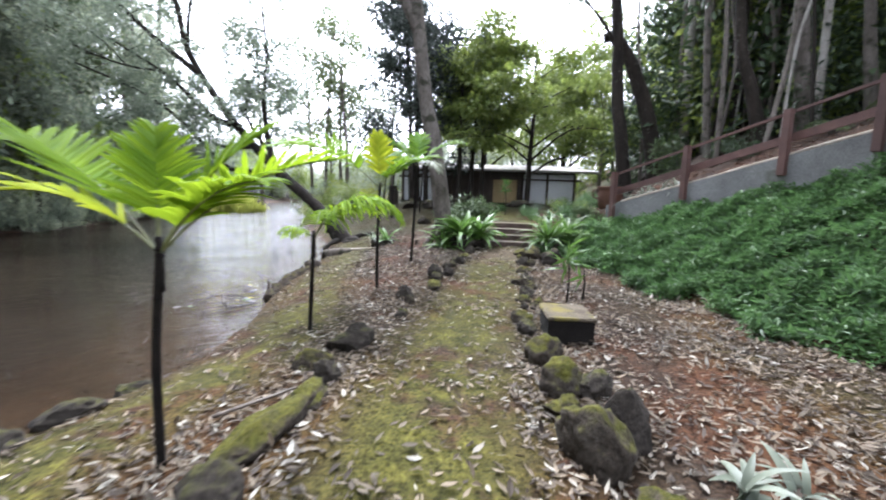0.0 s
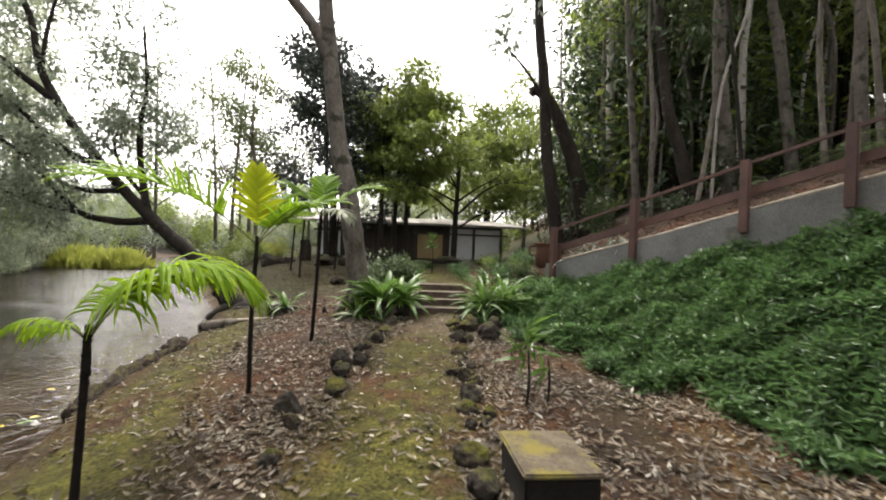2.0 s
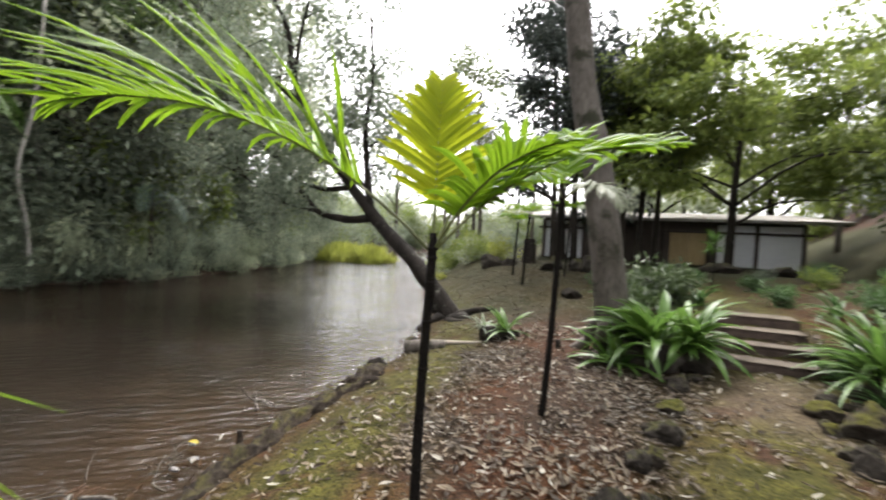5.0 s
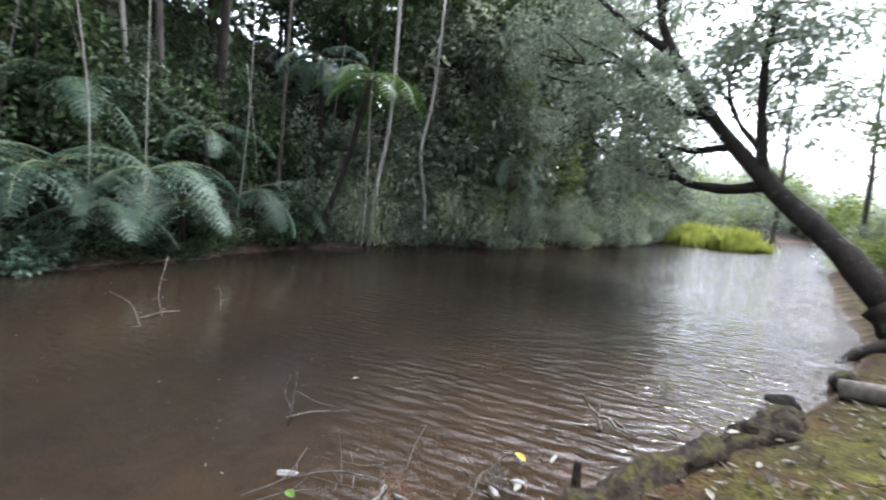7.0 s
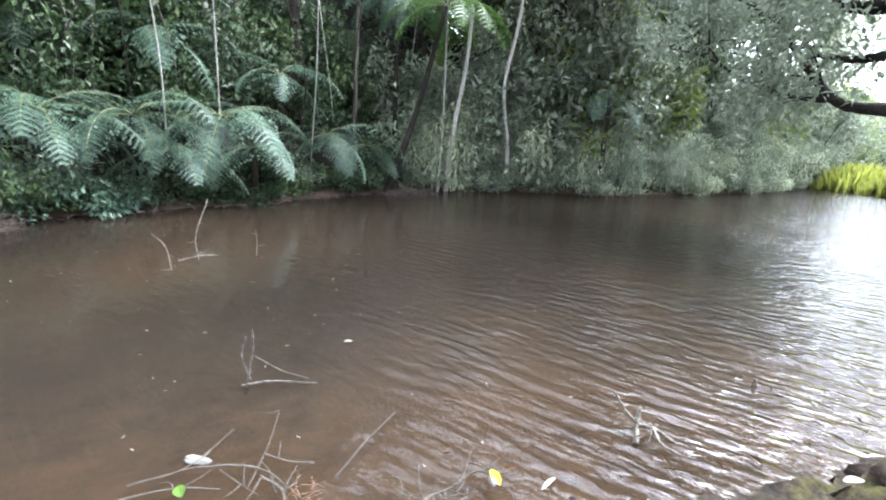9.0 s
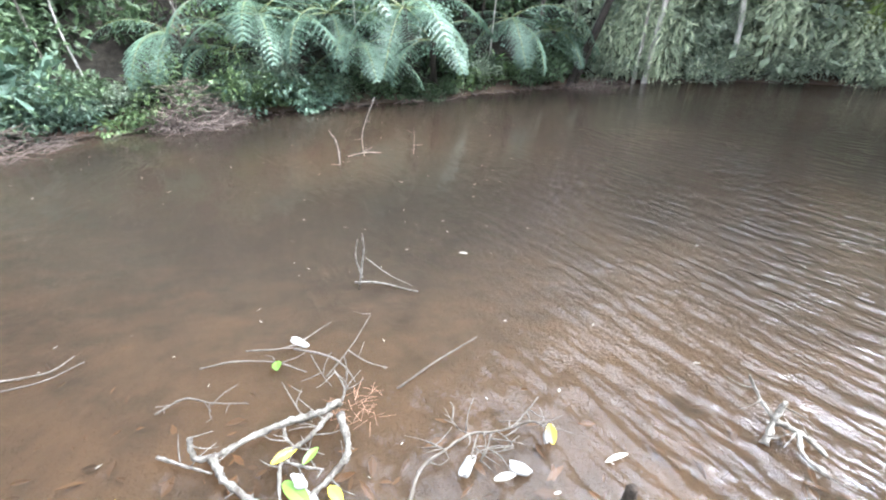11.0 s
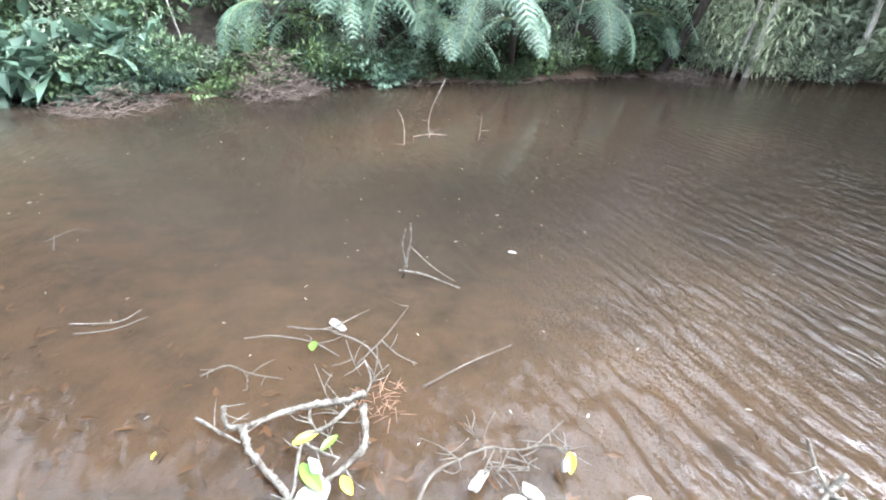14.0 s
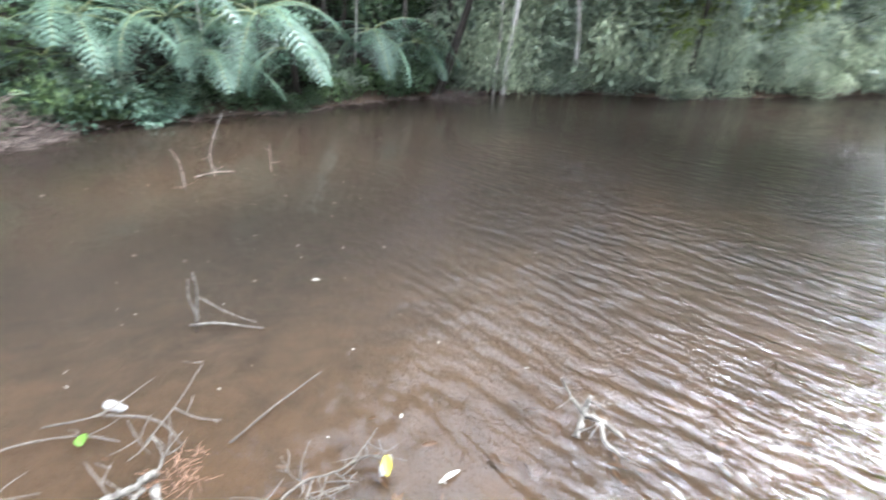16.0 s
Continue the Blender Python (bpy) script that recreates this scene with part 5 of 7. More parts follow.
for i, (s, wd, k) in enumerate(((5.6, 2.6, 0.55), (6.6, 3.2, 0.6), (4.6, 3.6, 0.5), (7.4, 2.4, 0.5), (3.3, 3.0, 0.4), (6.0, 4.4, 0.6))):
    c = WALL + WALL_U * s + WALL_N * wd
    tree_fern(c[0], c[1], float(land(c[0], c[1])) + 0.25, 7, "small green fern on the slope behind the fence", 50 * i, k, None, "hillside ferns", "leaf_mid")
# big flaking trunk before the wall
bark_tree = empty("flaking_tree", pose(6.2, 8.0, float(land(6.2, 8.0)) - 0.1), "thick reddish tree trunk with flaking bark by the fence", "tree")
g = Geo()
rb_ = random.Random(4)
tube(g, [(0.1, 0, -0.4), (0.05, 0, 0.6), (-0.1, 0, 2.0), (-0.35, 0, 4.0), (-0.5, 0.1, 7.0), (-0.3, 0.2, 11)], 0.36, 0.2, 14, 0.13, 7, rb_, 0.8)
for a in (0.2, 1.2, 2.1, 2.9, 3.7, 4.5, 5.4):
    tube(g, [(0.10 * math.cos(a), 0.10 * math.sin(a), 0.75), (0.26 * math.cos(a), 0.26 * math.sin(a), 0.2), (0.42 * math.cos(a), 0.42 * math.sin(a), -0.5)], 0.2, 0.12, 8, 0.12, 4, rb_)
part("trunk", g, "bark_flaky", bark_tree, "", True)
part("crown", crown_geo(5, [(-0.3, 0.2, 11, 1.6), (1, 1, 10.5, 1.3), (0.6, -1.0, 11.5, 1.4), (1.4, -0.4, 12, 1.5)], 130, 0.24, 0.7), "leaf_mid", bark_tree)

# far woods behind the pond's end and the house
rw = random.Random(31)
for i in range(46):
    y = rw.uniform(44, 78)
    x = rw.uniform(-46, 34)
    if -14 < x < 2 and y < 58:
        y += 18
    if -0.66 < x / y < -0.22:
        continue
    k = rw.choice(("round", "airy", "airy_b", "round", "stout"))
    low = 0.55 if -40 < x < -4 else 1.0
    # distant crowns mostly take leaf colours paled in place of haze
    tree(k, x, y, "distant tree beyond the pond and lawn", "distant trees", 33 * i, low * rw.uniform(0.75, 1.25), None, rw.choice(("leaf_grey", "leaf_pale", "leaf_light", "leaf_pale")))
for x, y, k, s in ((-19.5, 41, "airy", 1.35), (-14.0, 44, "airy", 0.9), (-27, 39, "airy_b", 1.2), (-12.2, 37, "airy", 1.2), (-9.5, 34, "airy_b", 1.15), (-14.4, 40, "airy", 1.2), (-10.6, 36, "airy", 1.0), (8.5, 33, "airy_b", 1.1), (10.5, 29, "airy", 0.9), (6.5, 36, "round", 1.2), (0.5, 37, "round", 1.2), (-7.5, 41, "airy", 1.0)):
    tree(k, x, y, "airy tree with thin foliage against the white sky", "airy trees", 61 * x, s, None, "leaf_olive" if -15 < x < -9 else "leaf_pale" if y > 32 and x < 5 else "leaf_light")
for i in range(60):
    y = rw.uniform(38, 64)
    x = rw.uniform(-34, 20)
    if x < float(np.interp(y, NEAR_Y, NEAR_X)) and x > float(np.interp(y, FAR_Y, FAR_X)):
        continue
    undergrowth(rw.choice(("bush_b", "tall", "bush")), x, y, rw.choice(("leaf_light", "leaf_mid", "leaf_grey", "leaf_light")), 40 * i, rw.uniform(0.7, 1.3))

# yellow-green reed bed at the bend of the pond
reed = Geo()
rr = np.random.RandomState(9)
n = 6500
rx, ry = rr.uniform(-22.8, -17.2, n), 35.4 + rr.normal(0, 0.75, n)
hh = (0.9 + 0.9 * rr.rand(n)) * (0.65 + 0.35 * np.sin((rx + 22.8) / 5.6 * math.pi)) * (0.85 + 0.25 * np.sin(rx * 2.3))
base = np.stack([rx, ry, np.full(n, -0.15)], 1)
leaves(reed, base, np.stack([rr.normal(0, .25, n), rr.normal(0, .25, n), np.ones(n)], 1), hh, 0.10 + 0.05 * rr.rand(n), rr, 0.1, 0.6)
rd = part("reed_bed", reed, "reed")
tagged(rd, "bright yellow-green reed bed at the water's edge", "reeds", "", "stuff")

# ---------- far bank of the pond ----------
rf_ = random.Random(41)


def far_spot(y, back):
    """A place on the far bank, so far behind its waterline."""
    x0 = float(np.interp(y, FAR_Y, FAR_X))
    x1 = float(np.interp(y + 0.5, FAR_Y, FAR_X))
    t = Vector((x1 - x0, 0.5)).normalized()
    return x0 - t.y * back, y + t.x * back


for i in range(330):
    y = -5 + 41 * ((i % 150) + rf_.random()) / 150
    back = rf_.uniform(-0.05, 0.6) if i < 150 else (rf_.uniform(0.8, 2.6) if y > 10.5 else rf_.uniform(2.4, 5.5)) if i < 250 else rf_.uniform(2.5, 10)
    x, yy = far_spot(y, back)
    # leaf colour by y carries the light: dark woods, bright hazy bend
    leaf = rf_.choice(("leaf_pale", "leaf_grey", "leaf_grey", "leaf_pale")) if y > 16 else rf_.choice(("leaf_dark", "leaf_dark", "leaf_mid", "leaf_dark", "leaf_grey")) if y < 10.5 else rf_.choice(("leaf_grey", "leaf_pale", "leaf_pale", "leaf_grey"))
    k = rf_.choice(("bush", "low", "low", "fine")) if i < 150 and y < 11 else rf_.choice(("hang", "fine", "hang", "low")) if i < 150 else rf_.choice(("bush_b", "tall", "bush", "tall")) if i < 250 else "wood"
    sc = rf_.uniform(0.42, 0.66) if i < 150 and 1.5 < y < 9 else rf_.uniform(0.5, 0.85) if i < 150 else rf_.uniform(0.7, 1.1) if i < 250 else rf_.uniform(1.2, 2.0) if y < 26 else rf_.uniform(0.7, 1.2)
    if i < 150:
        shrub(k, x, yy, leaf, "dense wet bush on the far bank", "far bank bushes", 41 * i, sc)
    else:
        undergrowth(k, x, yy, leaf, 41 * i, sc)
for i in range(75):
    y = -8 + 34 * rf_.random()
    x, yy = far_spot(y, rf_.uniform(6, 16))
    undergrowth("wood", x, yy, rf_.choice(("leaf_dark", "leaf_dark", "leaf_mid")) if y < 14 else rf_.choice(("leaf_mid", "leaf_grey", "leaf_light")), 53 * i, rf_.uniform(1.7, 2.7))
for i in range(190):
    y = -7 + 18 * ((i * 7) % 190 + rf_.random()) / 190
    x, yy = far_spot(y, 0.9 + 9.0 * (i / 190))
    undergrowth(("bush", "wood", "low", "wood")[i % 4], x, yy, "leaf_mid" if i % 5 == 0 else "leaf_dark", 59 * i, rf_.uniform(0.55, 0.95))
for i in range(30):
    x, yy = far_spot(-5 + 9.5 * (i + rf_.random()) / 30, rf_.uniform(-0.2, 0.5))
    shrub(rf_.choice(("low", "bush", "fine")), x, yy, rf_.choice(("leaf_mid", "leaf_dark", "fern")), "dense wet bush on the far bank", "far bank bushes", 47 * i, rf_.uniform(0.45, 0.75))
# undergrowth farther off takes leaf colours paled to stand for haze
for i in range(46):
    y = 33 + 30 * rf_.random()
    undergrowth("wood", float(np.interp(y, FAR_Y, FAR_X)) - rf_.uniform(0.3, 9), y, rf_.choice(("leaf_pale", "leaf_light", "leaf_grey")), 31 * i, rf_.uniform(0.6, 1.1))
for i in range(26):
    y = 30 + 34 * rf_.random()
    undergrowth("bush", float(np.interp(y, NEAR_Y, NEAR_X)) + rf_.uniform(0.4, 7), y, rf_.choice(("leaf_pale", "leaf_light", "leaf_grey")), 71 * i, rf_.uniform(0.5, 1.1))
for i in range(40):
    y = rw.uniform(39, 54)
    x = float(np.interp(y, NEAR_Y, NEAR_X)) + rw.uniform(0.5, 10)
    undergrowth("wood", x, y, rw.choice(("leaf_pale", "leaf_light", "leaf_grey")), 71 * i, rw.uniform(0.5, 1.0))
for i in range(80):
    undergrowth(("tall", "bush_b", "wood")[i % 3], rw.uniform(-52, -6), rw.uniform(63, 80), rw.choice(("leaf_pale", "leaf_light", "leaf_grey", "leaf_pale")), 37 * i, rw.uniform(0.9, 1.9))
for i in range(46):
    y = rw.uniform(24, 40)
    undergrowth(("bush", "fine", "low")[i % 3], float(np.interp(y, NEAR_Y, NEAR_X)) + rw.uniform(0.3, 3.5), y, rw.choice(("leaf_pale", "leaf_light", "leaf_light", "reed")), 37 * i, rw.uniform(0.35, 0.75))
for key in [k for k in UNDER if isinstance(k, tuple)]:
    tagged(part("undergrowth", UNDER[key], key[1]), {"leaf_dark": "dark forest undergrowth", "leaf_mid": "green forest undergrowth", "leaf_grey": "greyish hanging undergrowth", "leaf_light": "light green undergrowth", "leaf_pale": "undergrowth paled for haze", "reed": "yellow-green low undergrowth"}[key[1]] + " under the trees", "undergrowth", "", "stuff")
for i in range(52):
    y = rf_.uniform(-8, 25)
    x, yy = far_spot(y, rf_.uniform(1.6, 12))
    near_end = y > 14
    tree(rf_.choice(("slim", "slim_b", "slim_c", "stout", "slim_c")), x, yy, "slender forest tree on the far bank", "far bank trees", 37 * i, rf_.uniform(0.8, 1.2),
         rf_.choice(("bark_pale", "bark_dark", "bark_dark")), rf_.choice(("leaf_light", "leaf_grey", "leaf_mid")) if near_end else rf_.choice(("leaf_dark", "leaf_dark", "leaf_mid")))
for i in range(20):
    x, yy = far_spot(-3 + 17.5 * (i + rf_.random()) / 20, rf_.uniform(5, 14))
    tree(rf_.choice(("slim_b", "stout", "slim")), x, yy, "slender forest tree on the far bank", "far bank trees", 29 * i, rf_.uniform(0.8, 1.1), "bark_dark", "leaf_dark")
for i in range(14):
    x, yy = far_spot(15 + 1.7 * i, rf_.uniform(0.8, 2.6))
    shrub("tall", x, yy, rf_.choice(("leaf_grey", "leaf_light")), "tall hanging bush at the pond's bend", "far bank bushes", 70 * i, rf_.uniform(1.1, 1.6))

# trees at the bend: haze and bright light are in the leaf colour
for i in range(13):
    x, yy = far_spot(14 + 8.5 * (i + rf_.random()) / 13, rf_.uniform(0.8, 5))
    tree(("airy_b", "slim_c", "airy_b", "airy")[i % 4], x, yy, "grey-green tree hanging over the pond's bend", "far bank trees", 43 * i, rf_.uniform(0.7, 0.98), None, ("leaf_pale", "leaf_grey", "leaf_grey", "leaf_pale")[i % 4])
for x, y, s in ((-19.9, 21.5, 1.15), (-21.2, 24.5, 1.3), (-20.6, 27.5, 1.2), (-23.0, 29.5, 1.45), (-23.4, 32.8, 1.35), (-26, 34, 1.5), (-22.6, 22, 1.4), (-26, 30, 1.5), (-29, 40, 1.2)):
    tree("airy", x, y, "airy tree beyond the pond's bend, its leaves paled for haze", "airy trees", 31 * x, s, None, "leaf_pale")

for i in range(7):
    x, yy = far_spot(15 + 5.5 * (i + rf_.random()) / 7, rf_.uniform(1.2, 6))
    tree("leafy", x, yy, "leafy tree crowding the bank of the bend", "far bank trees", 57 * i, rf_.uniform(0.8, 1.15), None, ("leaf_grey", "leaf_pale")[i % 2])
for i in range(12):
    x, yy = far_spot(19 + 12 * (i + rf_.random()) / 12, rf_.uniform(4.5, 10))
    tree("leafy", x, yy, "tall leafy tree behind the bend of the pond", "far bank trees", 67 * i, rf_.uniform(1.25, 1.7), None, ("leaf_olive", "leaf_mid", "leaf_olive")[i % 3])
for i in range(12):
    x, yy = far_spot(-20 + 17 * (i + rf_.random()) / 12, rf_.uniform(0.8, 6))
    tree("leafy", x, yy, "dark leafy tree in the far woods", "far bank trees", 71 * i, rf_.uniform(0.9, 1.25), None, ("leaf_dark", "leaf_mid")[i % 2])
for i in range(15):
    x, yy = far_spot(-4 + 17 * (i + rf_.random()) / 15, rf_.uniform(7, 14))
    tree("leafy", x, yy, "dark leafy tree in the far woods", "far bank trees", 77 * i, rf_.uniform(0.8, 1.15), None, ("leaf_dark", "leaf_dark", "leaf_mid")[i % 3])

# bare thin trunks at the waterline
for pts, r, mat, lab in (
    ([(-17.5, 14.3, 0.1), (-17.5, 14.25, 1.6), (-17.55, 14.0, 3.5), (-17.4, 14.3, 5.6), (-17.4, 14.5, 9.0)], 0.075, "bark_white", "thin white crooked trunk rising from the far waterline"),
    ([(-17.0, 12.0, 0.3), (-16.9, 12.2, 2.2), (-16.8, 12.5, 4.5), (-16.7, 12.6, 9.0)], 0.085, "bark_white", "thin pale slanting trunk on the far bank"),
    ([(-16.9, 11.7, 0.3), (-16.9, 11.8, 2.0), (-16.9, 11.8, 6.0)], 0.05, "bark_white", "very thin pale upright trunk on the far bank"),
    ([(-16.3, 10.0, 0.3), (-16.6, 10.9, 2.4), (-16.7, 11.5, 4.8), (-16.8, 12.0, 7.0)], 0.06, "bark_dark", "dark slanting thin trunk on the far bank"),
    ([(-17.0, 5.5, 1.2), (-17.0, 5.2, 2.8), (-16.9, 5.0, 5.2), (-17.0, 4.8, 9.0)], 0.09, "bark_white", "white-spotted thin trunk among the ferns"),
    ([(-17.3, 5.9, 1.4), (-17.2, 5.8, 4.0), (-17.1, 5.7, 9.0)], 0.13, "bark_pale", "pale trunk among the ferns"),
    ([(-17.4, 4.2, 1.4), (-17.4, 4.2, 9.0)], 0.20, "bark_dark", "dark upright trunk behind the ferns"),
    ([(-17.6, 7.0, 1.2), (-17.7, 7.2, 4.0), (-17.9, 7.5, 9.0)], 0.22, "bark_dark", "dark thick trunk on the shady far bank"),
    ([(-17.8, 9.0, 1.0), (-17.6, 9.1, 4.0), (-17.4, 9.3, 9.0)], 0.07, "bark_pale", "pale thin trunk in the shade"),
    ([(-18.4, 16.5, 0.6), (-17.9, 16.9, 3.0), (-17.2, 17.6, 6.0)], 0.06, "bark_pale", "slanting pale trunk at the bend"),
):
    g = Geo()
    z0 = float(land(pts[0][0], pts[0][1]))
    o = np.array((pts[0][0], pts[0][1], z0))
    tube(g, [np.array((pts[0][0], pts[0][1], z0 - 0.25))  - o] + [np.array(q) - o for q in pts[1:]], r, r * 0.6, 8, 0.08, 5, random.Random(int(100 * r)))
    ob = part("bare_trunk", g, mat, None, "", True)
    ob.matrix_world = Matrix.Translation(o.tolist())
    tagged(ob, lab, "trunk", "bare trunks on the far bank")
# hanging vines
for i in range(58):
    y = rf_.uniform(1, 26)
    x, yy = far_spot(y, rf_.uniform(0.5, 2.5))
    g = Geo()
    zt = rf_.uniform(3.5, 7.5)
    tube(g, [(x, yy, float(land(x, yy)) - 0.1), (x + rf_.uniform(-.3, .3), yy + rf_.uniform(-.4, .4), zt * 0.5), (x + rf_.uniform(-.5, .5), yy + rf_.uniform(-.8, .8), zt)], 0.020, 0.012, 5, 0.1, 5, rf_)
    tagged(part("vine", g, rf_.choice(("bark_pale", "bark_white", "bark_dark")), None, "", True), "thin woody vine hanging in the far woods", "vine", "vines")

for x, y, z, c, t, s in ((-13.1, 4.5, 1.9, 11, 0, 1.0), (-13.9, 6.0, 2.0, 11, 40, 1.05), (-12.2, 3.3, 1.9, 11, 80, 1.0), (-15.6, 8.3, 1.7, 8, 10, 0.95), (-13.1, 5.1, 1.2, 8, 130, 0.85), (-14.1, 6.6, 1.3, 8, 30, 0.85), (-16.5, 9.4, 1.4, 8, 70, 0.8),
                         (-11.9, 2.7, 1.2, 7, 200, 0.75), (-11.0, 2.1, 1.6, 8, 220, 0.8), (-16.0, 7.0, 3.2, 8, 60, 0.9), (-15.4, 4.2, 3.9, 9, 20, 1.0), (-16.9, 17.6, 3.4, 8, 50, 1.0), (-14.6, 2.2, 4.4, 8, 70, 1.0)):
    tree_fern(x, y, z, c, "grey-green tree fern with drooping feathery fronds", t, s)
tree_fern(-16.2, 11.6, 5.4, 10, "tall tree fern with bright green fronds on a slanting trunk", 30, 1.05, (0.3, -1.9), "ferns on the far bank", "lily")
tree_fern(-18.2, 10.4, 6.2, 9, "tall tree fern in the shade", 80, 1.1)
for i in range(26):
    y = rf_.uniform(-3, 20)
    x, yy = far_spot(y, rf_.uniform(0.15, 0.8))
    strap_plant(x, yy, 9, 0.55, 0.07, rf_.choice(("fern", "leaf_mid", "lily", "leaf_grey")), "small waterside plant on the far bank", 300 + i, "waterside_plant", None, (10, 80), 90)
for x, y, s in ((-7.7, -0.1, 1.0), (-8.3, 0.2, 0.9), (-7.2, -1.0, 1.1), (-9.0, 1.0, 0.8)):
    shrub("broad", x, y - 0.5, "fern", "broad-leaved bluish-green bush at the waterline", "far bank bushes", 90 * x, s)


def brush(x, y, r, h, n, label, seed, flat=1.0):
    """A heap of dead twigs."""
    rnd = random.Random(seed)
    g = Geo()
    for i in range(n):
        a, b = rnd.uniform(0, 6.28), rnd.uniform(0, 6.28)
        q = rnd.random() ** 0.6
        p = np.array((math.cos(a) * r * q, math.sin(a) * r * q, h * rnd.random() * (1.1 - q)))
        e = p + np.array((math.cos(b), math.sin(b), rnd.uniform(-.3, .7) * flat)) * r * rnd.uniform(0.25, 0.6)
        tube(g, [p, (p + e) / 2 + np.array([rnd.uniform(-.06, .06) for _ in range(3)]), e], 0.008, 0.003, 4, 0, 2, rnd)
    ob = part("brush_heap", g, "dead_brush")
    ob.matrix_world = pose(x, y, max(-0.02, float(land(x, y)) - 0.03))
    return tagged(ob, label, "brush heap", "", "stuff")


brush(-10.1, 2.95, 0.75, 0.95, 620, "heap of dead brown brushwood at the far waterline", 3)
brush(-8.0, 1.1, 0.85, 0.4, 240, "low grey tangle of dead twigs at the far waterline", 4, 0.5)
brush(-15.9, 10.6, 0.8, 0.3, 120, "low dead twigs along the far waterline", 5, 0.4)

drift = Geo()
rdw = random.Random(55)
for i in range(240):
    y = rdw.uniform(-3, 20)
    x, yy = far_spot(y, rdw.uniform(-0.5, 0.15))
    a = rdw.uniform(0, 6.28)
    L = rdw.uniform(0.15, 0.6)
    tube(drift, [(x, yy, 0.02), (x + math.cos(a) * L * .5, yy + math.sin(a) * L * .5, rdw.uniform(0.02, 0.09)), (x + math.cos(a) * L, yy + math.sin(a) * L, rdw.uniform(0.0, 0.15))], rdw.uniform(0.008, 0.022), 0.005, 5, 0.1, 2, rdw)
tagged(part("driftwood", drift, "dead_brush"), "line of dead sticks washed along the far waterline", "driftwood", "", "stuff")

# ---------- stones, box, logs near the path ----------
for i, (x, y, w, d, h, t, m) in enumerate((
    (-1.30, 3.55, 0.30, 0.36, 0.30, 10, "stone_dark"), (-1.36, 4.15, 0.30, 0.95, 0.20, -8, "stone"), (-1.27, 4.72, 0.26, 0.55, 0.18, 8, "stone"), (-1.24, 5.12, 0.24, 0.24, 0.22, 30, "stone_dark"), (-1.50, 5.5, 0.36, 0.30, 0.20, 12, "stone"),
    (-1.25, 6.0, 0.46, 0.34, 0.28, 40, "stone_dark"), (-1.03, 8.12, 0.26, 0.22, 0.20, 0, "stone_dark"), (-0.72, 9.5, 0.30, 0.26, 0.26, 25, "stone_dark"), (-0.55, 10.3, 0.22, 0.2, 0.18, 70, "stone_dark"), (-0.36, 10.9, 0.34, 0.2, 0.14, 15, "stone_dark"), (-0.2, 11.5, 0.3, 0.24, 0.14, 55, "stone"), (-0.1, 12.2, 0.3, 0.25, 0.2, 95, "stone_dark"),
    (0.74, 4.15, 0.40, 0.52, 0.40, 20, "stone"), (0.93, 4.35, 0.30, 0.40, 0.42, 75, "stone_dark"), (0.66, 4.7, 0.24, 0.26, 0.16, 5, "stone"), (0.73, 5.08, 0.34, 0.34, 0.30, 50, "stone"), (0.95, 5.0, 0.24, 0.3, 0.22, 130, "stone_dark"), (0.64, 5.68, 0.36, 0.36, 0.40, 85, "stone"),
    (0.60, 6.55, 0.24, 0.22, 0.2, 20, "stone_dark"), (0.62, 7.0, 0.28, 0.24, 0.18, 160, "stone"), (0.72, 8.0, 0.24, 0.3, 0.14, 10, "stone"), (0.80, 9.2, 0.22, 0.3, 0.12, 60, "stone_dark"), (0.95, 10.2, 0.3, 0.3, 0.14, 20, "stone"),
    (1.32, 11.7, 0.42, 0.4, 0.34, 40, "stone"), (1.6, 11.2, 0.4, 0.4, 0.3, 110, "stone_dark"), (1.9, 12.1, 0.3, 0.4, 0.24, 15, "stone_dark"), (0.92, 3.6, 0.22, 0.4, 0.30, 25, "stone"), (0.75, 3.5, 0.2, 0.24, 0.22, 95, "stone"))):
    rock(x, y, w, d, h, t, i, "mossy rounded field stone edging the path" if m == "stone" else "dark lichened field stone edging the path", m)
rst = random.Random(88)
for i in range(34):
    y = rst.uniform(6.9, 12.6)
    x = 0.72 + 0.09 * (y - 7) + rst.uniform(-0.12, 0.16) if i % 3 else -0.95 + 0.17 * (y - 7) + rst.uniform(-0.12, 0.12)
    k = rst.uniform(0.09, 0.24)
    rock(x, y, k, k * rst.uniform(0.8, 1.3), k * 0.8, rst.uniform(0, 360), i, "small brown field stone edging the path", "stone" if i % 2 else "stone_dark", "stones along the path", 0.15)
for i, (x, y, w, d, h) in enumerate(((-5.2, 22.2, 0.9, 0.6, 0.5), (-4.6, 22.4, 0.5, 0.4, 0.3), (-3.0, 22.3, 1.2, 0.7, 0.5), (-2.2, 22.2, 0.8, 0.6, 0.45), (-1.5, 22.0, 1.2, 0.8, 0.8), (2.3, 24.4, 1.5, 0.7, 0.5), (4.2, 24.6, 1.2, 0.7, 0.45), (-1.9, 17.6, 0.5, 0.4, 0.3))):
    rock(x, y, w, d, h, 40 * i, i + 3, "dark boulder on the lawn", "stone_dark", "lawn boulders")
